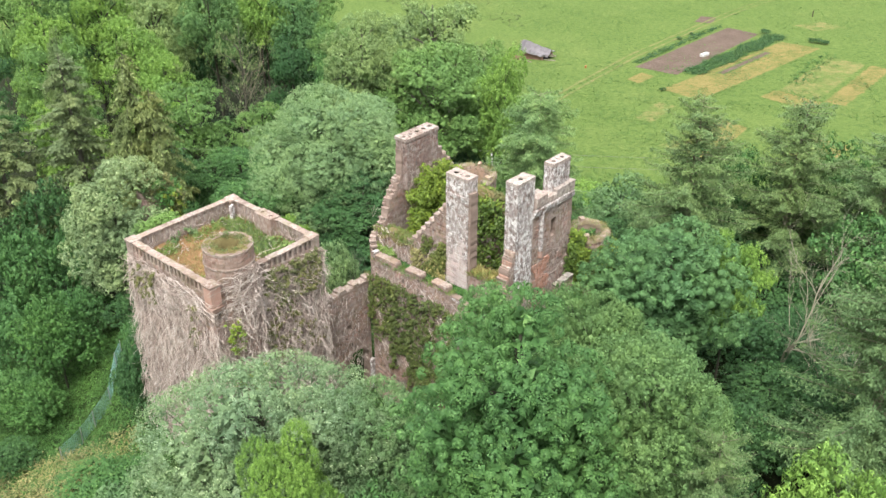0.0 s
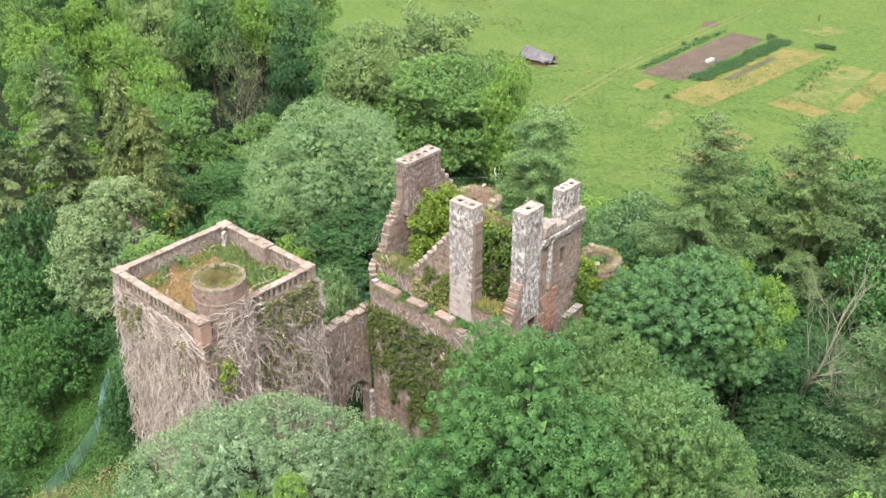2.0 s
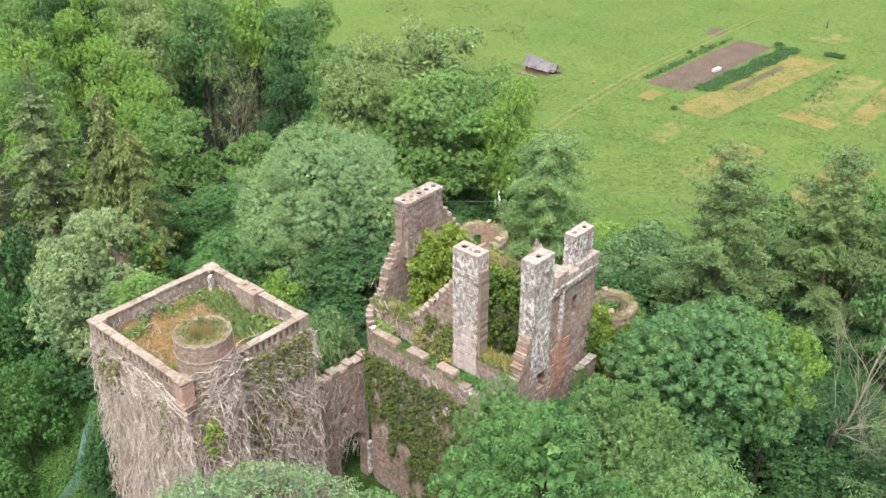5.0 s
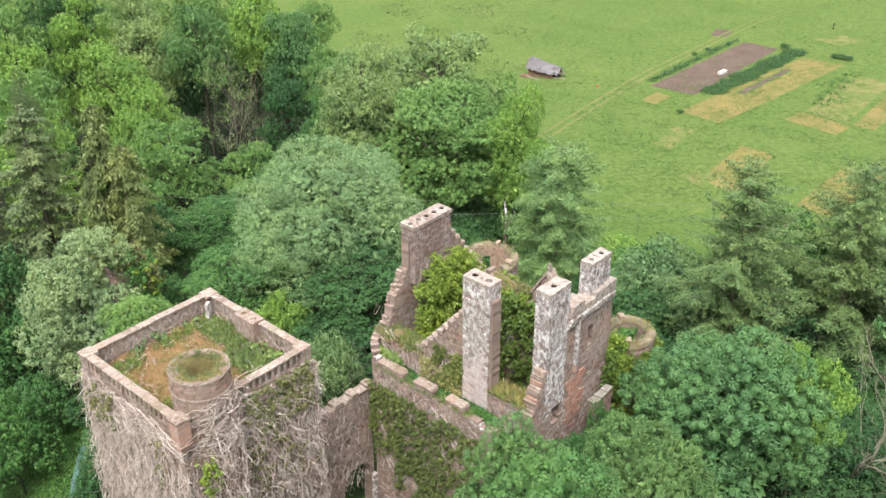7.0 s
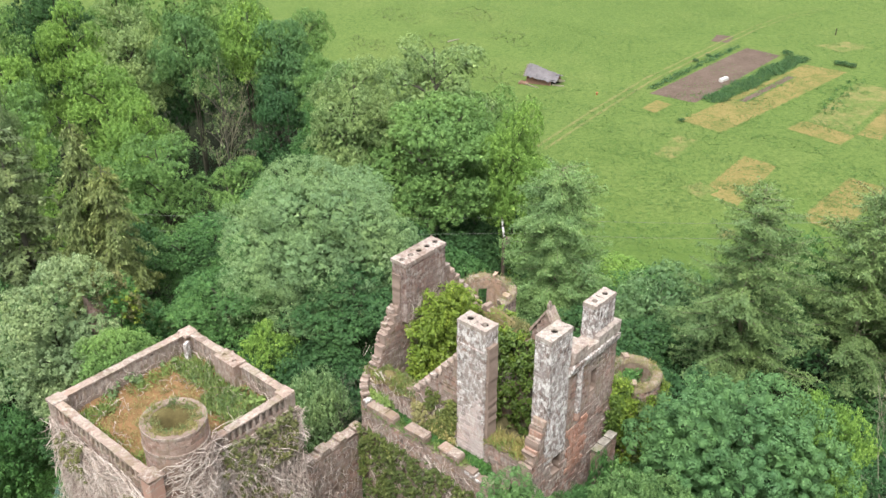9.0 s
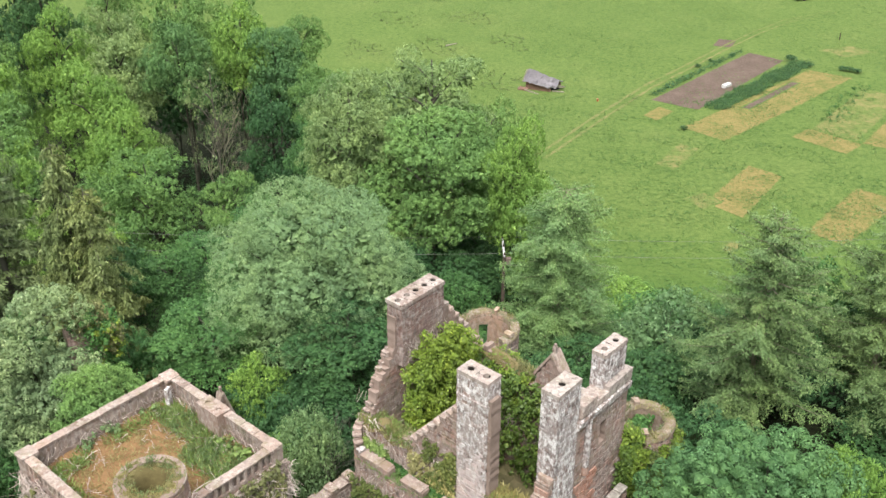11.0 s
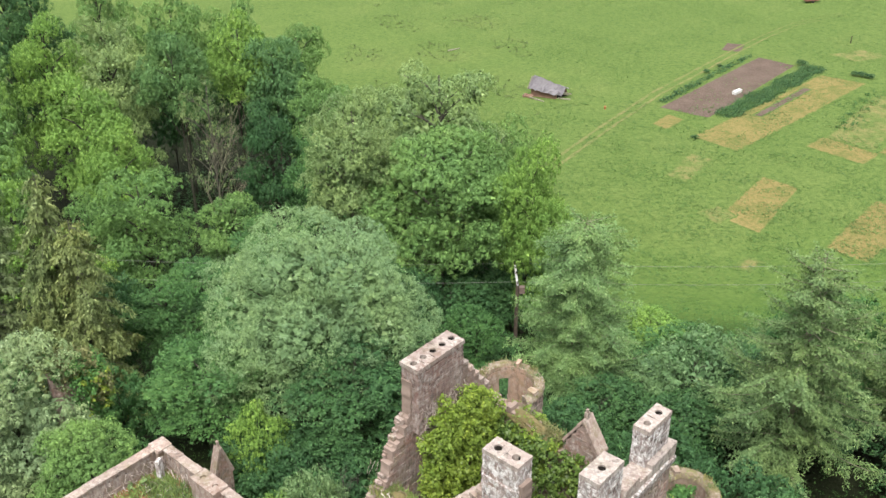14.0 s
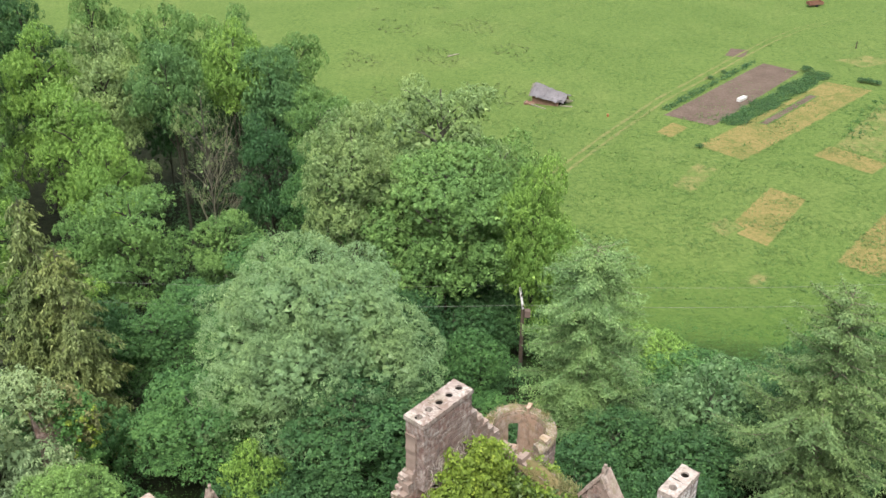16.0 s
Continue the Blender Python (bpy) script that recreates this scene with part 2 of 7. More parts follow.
def leaves(c, n, ax, ln, wd, fold=0.15, simple=False):
    """Leaf blades as folded diamonds, or as plain points for far plants: base c, normal n, long axis ax, length and width for each."""
    ax = unit(ax - n * np.sum(ax * n, -1, keepdims=True))
    b = np.cross(n, ax)
    ln, wd = ln[:, None], wd[:, None]
    if simple:
        v = np.stack([c + b * wd * 0.5, c - b * wd * 0.5, c + ax * ln - n * ln * 0.15], 1)
        return v.reshape(-1, 3), np.arange(len(c) * 3).reshape(-1, 3)
    v = np.stack([c, c + ax * ln * 0.5 + b * wd * 0.5 - n * wd * fold, c + ax * ln - n * ln * 0.2, c + ax * ln * 0.5 - b * wd * 0.5 - n * wd * fold], 1)
    return v.reshape(-1, 3), np.arange(len(c) * 4).reshape(-1, 4)


def tube(path, radii, sides=6):
    """A tapered tube along a line of places."""
    path = np.asarray(path, float)
    k = len(path)
    tang = unit(np.gradient(path, axis=0))
    ref = np.where(np.abs(tang[:, 2:3]) > 0.9, np.array([[1.0, 0, 0]]), np.array([[0, 0, 1.0]]))
    a = unit(np.cross(tang, ref))
    b = np.cross(tang, a)
    th = np.linspace(0, 2 * np.pi, sides, endpoint=False)
    r = np.asarray(radii)[:, None, None]
    v = path[:, None, :] + r * (np.cos(th)[None, :, None] * a[:, None, :] + np.sin(th)[None, :, None] * b[:, None, :])
    i = np.arange(k - 1)[:, None] * sides
    j = np.arange(sides)[None, :]
    jn = (j + 1) % sides
    f = np.stack([i + j, i + jn, i + sides + jn, i + sides + j], -1).reshape(-1, 4)
    return v.reshape(-1, 3), f


def merge(chunks):
    vs, fs, n = [], [], 0
    for v, f in chunks:
        vs.append(v)
        fs.append(f + n)
        n += len(v)
    return np.concatenate(vs), np.concatenate(fs)


BOXF = np.array([[0, 1, 2, 3], [4, 7, 6, 5], [0, 4, 5, 1], [1, 5, 6, 2], [2, 6, 7, 3], [3, 7, 4, 0]])


def boxes(lo, hi, rng=None, jit=0.0):
    """Many boxes from their low and high corners, each with its corners a little off."""
    lo, hi = np.atleast_2d(lo).astype(float), np.atleast_2d(hi).astype(float)
    pick = np.array([[0, 0, 0], [0, 1, 0], [1, 1, 0], [1, 0, 0], [0, 0, 1], [0, 1, 1], [1, 1, 1], [1, 0, 1]], float)
    v = lo[:, None, :] + (hi - lo)[:, None, :] * pick[None]
    if rng is not None and jit:
        v += rng.uniform(-jit, jit, v.shape)
    f = (np.arange(len(lo)) * 8)[:, None, None] + BOXF[None]
    return v.reshape(-1, 3), f.reshape(-1, 4)


# ---- ground ----
def smooth(a, b, x):
    t = np.clip((x - a) / (b - a), 0, 1)
    return t * t * (3 - 2 * t)


def ground(x, y):
    """The height of the ground: a knoll under the castle, a bank down to a gently falling field."""
    x, y = np.asarray(x, float), np.asarray(y, float)
    field = -29.8 + 0.03 * np.clip(x - 50, -120, 120) - 0.055 * (np.clip(y, 60, 420) - 220)
    knoll = -5.0 - 8.0 * smooth(-24, -44, x) - 4.0 * smooth(24, 60, x) - 3 * smooth(45, 10, y)
    s = smooth(82, 168, y + 0.12 * np.abs(x))
    lump = 0.5 * np.sin(x * 0.21 + 1.3) * np.sin(y * 0.17) + 0.3 * np.sin(x * 0.53 + y * 0.41)
    wave = 0.35 * np.sin(x * 0.045 + y * 0.02) * np.sin(y * 0.05 + 0.7)
    return (knoll + lump) * (1 - s) + (field + wave) * s


def axis(a, b, step, far):
    mid = np.arange(a, b + 0.1, step)
    out = np.array([1.0, 2.5, 5, 10, 20, 40, 80, 160, 320, 640]) * step * 2
    out = out[out < far]
    return np.concatenate([a - out[::-1], mid, b + out])


gx, gy = axis(-110, 150, 2.0, 3000), axis(-30, 380, 2.0, 3000)
GX, GY = np.meshgrid(gx, gy, indexing="ij")
gv = np.stack([GX, GY, ground(GX, GY)], -1).reshape(-1, 3)
_i = (np.arange(len(gx) - 1)[:, None] * len(gy) + np.arange(len(gy) - 1)[None]).ravel()
gf = np.stack([_i, _i + len(gy), _i + len(gy) + 1, _i + 1], -1)


def sward(k):
    """The colour of grazed grass: broad patches, fine tufts, a few darker spots."""
    c = k.ramp(k.noise(0.05, 5, 0.6), [(0.32, (0.07, 0.115, 0.028)), (0.5, (0.088, 0.136, 0.035)), (0.68, (0.122, 0.158, 0.048))])
    c = k.mix(0.66, c, k.ramp(k.noise(1.1, 8, 0.85), [(0.36, (0.022, 0.05, 0.011)), (0.5, (0.082, 0.128, 0.032)), (0.68, (0.158, 0.198, 0.062))]))
    spots = k.ramp(k.noise(0.33, 5, 0.75), [(0.58, (0, 0, 0)), (0.68, (1, 1, 1))])
    return k.mix(k.mix(1.0, spots, (0.5, 0.5, 0.5), "MULTIPLY"), c, (0.04, 0.083, 0.022))


def ground_mat():
    """Pasture with patches of paler and darker sward; darker weeds higher up; under the wood litter with the crowns'
    shade in its colour.
    """
    k = Mat("pasture", 0.95, 0.1)
    pos = k.world_pos()
    c = sward(k)
    sep = k.node("ShaderNodeSeparateXYZ")
    k.link(pos, sep.inputs[0])
    lush = k.node("ShaderNodeMapRange")
    lush.inputs[1].default_value, lush.inputs[2].default_value, lush.inputs[4].default_value = 172.0, 122.0, 0.6
    k.link(sep.outputs[1], lush.inputs[0])
    c = k.mix(lush.outputs[0], c, k.ramp(k.noise(1.3, 7, 0.8), [(0.36, (0.025, 0.065, 0.01)), (0.5, (0.066, 0.14, 0.022)), (0.68, (0.115, 0.2, 0.04))]))
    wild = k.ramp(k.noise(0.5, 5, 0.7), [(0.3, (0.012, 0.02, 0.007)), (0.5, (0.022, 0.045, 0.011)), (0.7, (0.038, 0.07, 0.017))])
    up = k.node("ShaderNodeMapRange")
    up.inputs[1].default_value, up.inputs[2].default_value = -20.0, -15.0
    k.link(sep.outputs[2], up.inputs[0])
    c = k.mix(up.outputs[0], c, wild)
    # near-black leaf litter: the shade below the crowns is put into its colour
    shaded_litter = k.ramp(k.noise(0.8, 5, 0.7), [(0.35, (0.008, 0.01, 0.005)), (0.65, (0.02, 0.026, 0.011))])
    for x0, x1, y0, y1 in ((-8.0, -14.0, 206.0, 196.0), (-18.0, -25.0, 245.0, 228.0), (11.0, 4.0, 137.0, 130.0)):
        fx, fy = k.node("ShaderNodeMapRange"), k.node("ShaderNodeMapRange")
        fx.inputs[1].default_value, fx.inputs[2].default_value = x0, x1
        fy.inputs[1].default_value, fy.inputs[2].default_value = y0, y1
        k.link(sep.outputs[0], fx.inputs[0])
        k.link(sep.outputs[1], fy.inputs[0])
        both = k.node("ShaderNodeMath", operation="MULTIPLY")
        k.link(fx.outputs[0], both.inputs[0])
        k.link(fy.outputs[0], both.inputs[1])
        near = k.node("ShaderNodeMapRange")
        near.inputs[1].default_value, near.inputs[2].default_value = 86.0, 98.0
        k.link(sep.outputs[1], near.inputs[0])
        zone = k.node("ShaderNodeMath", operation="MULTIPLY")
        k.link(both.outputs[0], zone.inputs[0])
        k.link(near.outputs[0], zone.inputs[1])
        c = k.mix(zone.outputs[0], c, shaded_litter)
    # the same shade-darkened floor in the wood east of the keep
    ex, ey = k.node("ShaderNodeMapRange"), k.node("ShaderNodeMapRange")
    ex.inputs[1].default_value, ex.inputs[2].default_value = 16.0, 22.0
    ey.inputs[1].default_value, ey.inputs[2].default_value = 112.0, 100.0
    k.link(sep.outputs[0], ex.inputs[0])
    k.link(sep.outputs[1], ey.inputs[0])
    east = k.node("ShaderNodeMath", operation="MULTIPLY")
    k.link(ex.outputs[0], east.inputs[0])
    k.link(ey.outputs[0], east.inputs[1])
    c = k.mix(east.outputs[0], c, shaded_litter)
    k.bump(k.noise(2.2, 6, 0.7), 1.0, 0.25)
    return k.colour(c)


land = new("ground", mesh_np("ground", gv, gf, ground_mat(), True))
tagged(land, "green grazed pasture falling away from a wooded knoll", "ground", kind="structure")


# ---- trees ----
def spaced(pos, gaps):
    """Picks places in turn that keep their gap from those picked before."""
    cell = float(np.max(gaps))
    grid, out = {}, []
    keys = np.floor(pos / cell).astype(int)
    for i in range(len(pos)):
        kx, ky, kz = keys[i]
        g2, ok = gaps[i] ** 2, True
        for c in itertools.product((kx - 1, kx, kx + 1), (ky - 1, ky, ky + 1), (kz - 1, kz, kz + 1)):
            for j in grid.get(c, ()):
                d = pos[i] - pos[j]
                if d[0] * d[0] + d[1] * d[1] + d[2] * d[2] < g2:
                    ok = False
                    break
            if not ok:
                break
        if ok:
            grid.setdefault((kx, ky, kz), []).append(i)
            out.append(i)
    return np.array(out)


def crown_broad(name, seed, R, z0, z1, mat, lobes=16, clump=0.6, nclump=900, nleaf=40, leaf=0.22, narrow=0.75, droop=0.25, lobe_size=(0.34, 0.5), gap=1.1, flat=0.85, core=0.55, wild=0.15, rise=0.35, under=0.3, knobs=7, depth=0.42, fill=0.4, reach=1.5, inner=1500, shell=0.8):
    """A broadleaved crown: lobes on an uneven ellipsoid, domed clumps spaced over the lobes, leaves over each dome."""
    rng = np.random.default_rng(seed)
    mid, half = (z0 + z1) / 2, (z1 - z0) / 2
    i = np.arange(lobes) + 0.5
    ph, zz = i * 2.39996, 1 - 1.65 * i / lobes
    d = np.stack([np.cos(ph) * np.sqrt(np.maximum(0.02, 1 - zz ** 2)), np.sin(ph) * np.sqrt(np.maximum(0.02, 1 - zz ** 2)), zz], -1)
    d = unit(d + rng.normal(0, 0.16, d.shape))
    lr = R * rng.uniform(*lobe_size, lobes)
    span = np.array([R, R, half])
    lc = d * (span - lr[:, None] * np.array([1, 1, min(1.0, half / R)])) * rng.uniform(0.7, 1.1, (lobes, 1))
    lc = np.concatenate([lc, [[0, 0, -0.1 * half]]])
    lr = np.append(lr, core * min(R, half))
    lc[:, 2] += mid
    sq = np.array([1, 1, flat])
    per = rng.choice(len(lr), nclump * 5, p=lr ** 2 / np.sum(lr ** 2))
    nd = unit(rng.normal(0, 1, (len(per), 3)) + np.array([0, 0, 0.35]))
    knob = unit(rng.normal(0, 1, (len(lr), knobs, 3)) + np.array([0, 0, 0.3]))
    near = np.max(np.sum(nd[:, None, :] * knob[per], -1), 1)
    wob = 1.12 - depth + depth * smooth(0.5, 0.97, near) + rng.normal(0, 0.05, len(per))
    pos = lc[per] + nd * (lr[per] * wob)[:, None] * sq
    dist = np.linalg.norm((pos[:, None, :] - lc[None]) / sq, axis=2) / lr[None]
    dist[np.arange(len(per)), per] = 9
    keep = np.flatnonzero((dist.min(1) > 0.9) & ((near > 0.62) | (rng.random(len(per)) < fill)) & ((nd[:, 2] > (-0.35 if under > 0.2 else 0.02)) | (rng.random(len(per)) < under)))
    pos, nd = pos[keep], nd[keep]
    size = clump * rng.uniform(0.55, 1.3, len(pos))
    keep = spaced(pos, size * gap)[:nclump]
    pos, nd, size = pos[keep], nd[keep], size[keep]
    nd = unit(nd + np.array([0, 0, rise]))
    k = len(pos)
    dd = unit(nd[:, None, :] * 0.75 + unit(rng.normal(0, 1, (k, nleaf, 3))))
    cs = size[:, None, None]
    off = dd * cs * rng.uniform(shell, 1.05, (k, nleaf, 1))
    lp = pos[:, None, :] + off + nd[:, None, :] * np.sum(off * nd[:, None, :], -1, keepdims=True) * (reach - 1)
    ln = unit(dd + np.array([0, 0, 0.3]) + rng.normal(0, wild, dd.shape))
    ax = dd - nd[:, None, :] * np.sum(dd * nd[:, None, :], -1, keepdims=True) - np.array([0, 0, droop]) + rng.normal(0, 0.35, dd.shape)
    sz = leaf * rng.uniform(0.65, 1.3, k * nleaf)
    outer = leaves(lp.reshape(-1, 3), ln.reshape(-1, 3), ax.reshape(-1, 3), sz, sz * narrow, simple=True)
    # the leaves inside the lobes and round the stem, in coarse sprays that keep the crown's inside dark
    per = rng.choice(len(lr), inner, p=lr ** 2 / np.sum(lr ** 2))
    ip = lc[per] + unit(rng.normal(0, 1, (inner, 3))) * (lr[per] * 0.6 * rng.random(inner) ** 0.4)[:, None] * sq
    io = unit(rng.normal(0, 1, (inner // 2, 3))) * (0.58 * rng.random((inner // 2, 1)) ** 0.4) * np.array([R, R, half]) + np.array([0, 0, mid])
    ip = np.concatenate([ip, io])
    sz = clump * rng.uniform(0.8, 1.5, len(ip))
    filler = leaves(ip, unit(rng.normal(0, 0.5, ip.shape) + np.array([0, 0, 0.8])), rng.normal(0, 1, ip.shape), sz, sz * 0.9, simple=True)
    return mesh_np(name, *merge([outer, filler]), mat), lc, lr


def trunk_broad(name, seed, lc, lr, rad, mat, sides=7, twigs=True):
    """A tapered trunk with a limb into each lobe of the crown."""
    rng = np.random.default_rng(seed + 500)
    top = lc[:, 2].max()
    hs = np.linspace(-0.6, top, 8)
    bend = np.stack([0.25 * np.sin(hs * 0.23 + seed), 0.25 * np.cos(hs * 0.19 + seed * 2) - 0.25, hs], -1)
    ch = [tube(bend, rad * np.linspace(1.15, 0.25, 8) * np.where(hs < 0, 1.35, 1), sides)]
    for c, r in zip(lc[:-1], lr[:-1]):
        zs = max(1.2, min(c[2] - np.hypot(c[0], c[1]) * rng.uniform(0.5, 0.9), top * 0.9))
        a = np.array([np.interp(zs, hs, bend[:, 0]), np.interp(zs, hs, bend[:, 1]), zs])
        t = np.linspace(0, 1, 6)[:, None]
        p = a + (c - a) * t + np.array([0, 0, 0.12]) * np.sin(t * np.pi) * np.linalg.norm(c - a)
        p += rng.normal(0, 0.12, p.shape) * t
        ch.append(tube(p, rad * 0.42 * np.linspace(1, 0.2, 6), 5 if rad > 0.3 else 3))
        for _ in range(3 if twigs else 1):
            e = c + unit(rng.normal(0, 1, 3) + np.array([0, 0, 0.4])) * r * 0.9
            b = p[3] + (p[5] - p[3]) * rng.uniform(0, 1)
            q = b + (e - b) * np.linspace(0, 1, 4)[:, None]
            ch.append(tube(q, rad * 0.14 * np.linspace(1, 0.3, 4), 4))
    return mesh_np(name, *merge(ch), mat, True)


def crown_conifer(name, seed, h, r, mat, start=0.1, boughs=150, ln=0.22, wd=0.05, dense=26, droop=0.3, lift=0.2, power=0.6, hang=0.5, ragged=0.35, twig=0.35, soft=0.12):
    """A conifer: single boughs round the stem that sag and lift at the tip, side twigs along each, needle sprays along the twigs."""
    rng = np.random.default_rng(seed)
    cs, axs, wood = [], [], []
    down = np.array([0, 0, 1.0])
    for i in range(boughs):
        t = start + (1 - start) * ((i + rng.random()) / boughs) ** 0.9 * 0.985
        az = i * 2.39996 + rng.normal(0, 0.5)
        L = r * (1 - t) ** power * rng.uniform(1 - ragged * 1.5, 1 + ragged * 0.4) * min(1.0, 0.55 + (t - start) * 3) + 0.3
        o = np.array([math.cos(az), math.sin(az), 0])
        side = np.array([-math.sin(az), math.cos(az), 0])
        s = np.linspace(0, 1, 7)
        path = o[None] * (s * L)[:, None] + side[None] * (0.12 * L * rng.normal() * s ** 2)[:, None]
        path[:, 2] = t * h + L * (0.2 * s - droop * s ** 2 * 1.3 + lift * s ** 3)
        wood.append(tube(path, np.linspace(0.05, 0.012, 7) * (0.5 + L * 0.12), 3))
        lines = [(path[2], path[6])]
        for sg in (-1.0, 1.0):
            for u in np.arange(0.2, 0.97, 0.42 / max(L, 0.8)):
                b = np.array([np.interp(u, s, path[:, k]) for k in range(3)])
                tl = twig * L * (1.05 - 0.75 * u) * rng.uniform(0.5, 1.15)
                e = b + (o * rng.uniform(0.25, 0.8) + side * sg * rng.uniform(0.5, 1.0) - down * hang * rng.uniform(0.3, 1.2)) * tl
                lines.append((b, e))
        for b, e in lines:
            m = max(3, int(np.linalg.norm(e - b) * dense))
            u = rng.random((m, 1))
            cs.append(b + (e - b) * u - down * hang * 0.25 * np.linalg.norm(e - b) * (u ** 2 - u) + rng.normal(0, soft, (m, 3)) * np.array([1, 1, 0.6]))
            axs.append(unit(e - b) * 0.7 + rng.normal(0, 0.55, (m, 3)) - down * hang * 0.5)
    c, ax = np.concatenate(cs), unit(np.concatenate(axs))
    n = unit(down + rng.normal(0, 0.4, c.shape) + 0.25 * unit(c * np.array([1, 1, 0])))
    n = unit(n - ax * np.sum(n * ax, -1, keepdims=True))
    L = ln * rng.uniform(0.55, 1.35, len(c))
    v, f = leaves(c, n, ax, L, L * wd / ln * 1.6, simple=True)
    return mesh_np(name, v, f, mat), merge(wood)


def conifer_trunk(name, h, rad, wood, mat):
    z = np.linspace(-0.6, h, 9)
    st = tube(np.stack([0.1 * np.sin(z * 0.3), 0.1 * np.cos(z * 0.27) - 0.1, z], -1), rad * np.linspace(1.15, 0.06, 9), 7)
    return mesh_np(name, *merge([st, wood]), mat, True)


PROTO = {}


def tree(kind, x, y, top, radius, leafmat, label, name="broadleaf_tree", turn=None, seed=0, category="tree", group="trees in the wood", sink=0.0):
    """Sets a tree of a kind at x, y with its crown's top at that height and that radius; alike trees share their meshes."""
    z = float(ground(x, y)) - sink
    h = top - z
    key = (kind, seed)
    rng = random.Random(hash((round(x * 10), round(y * 10))) & 0xFFFF)
    turn = rng.uniform(0, 360) if turn is None else turn
    if key not in PROTO:
        e = new(name)
        if kind in BROAD:
            a = dict(BROAD[kind])
            H, R, lo, rad = a.pop("H"), a.pop("R"), a.pop("lo"), a.pop("rad")
            cr, lc, lr = crown_broad("crown", seed * 7 + len(kind), R, lo * H, H, leafmat, **a)
            tr = trunk_broad("trunk", seed, lc, lr, rad, M_BARKPALE if kind in ("ash", "spreading", "twiggy") else M_BARK, twigs=kind in ("twiggy", "ash", "whitebeam"))
        else:
            a = dict(CONIF[kind])
            H, R, rad = a.pop("H"), a.pop("R"), a.pop("rad")
            cr, wood = crown_conifer("crown", seed * 7 + len(kind), H, R, leafmat, **a)
            tr = conifer_trunk("trunk", H, rad, wood, M_OLDTWIG if "larch" in kind else M_BARKPALE)
        part("trunk", tr, None, e)
        part("crown", cr, None, e)
        PROTO[key] = (e, H, R)
        ob = e
    else:
        ob = None
    e, H, R = PROTO[key]
    m = Matrix.Translation((x, y, z)) @ Matrix.Rotation(radians(turn), 4, "Z") @ Matrix.Diagonal((radius / R, radius / R, h / H, 1))
    if ob is None:
        keep = e.scale.copy()
        e.scale = (1, 1, 1)
        ob = copy_thing(e, Matrix())
        e.scale = keep
        ob.name = name
    ob.matrix_basis = m
    for c in ob.children:
        if c.name.startswith("crown"):
            c.material_slots[0].link = "OBJECT"
            c.material_slots[0].material = leafmat
    return tagged(ob, label, category, group)


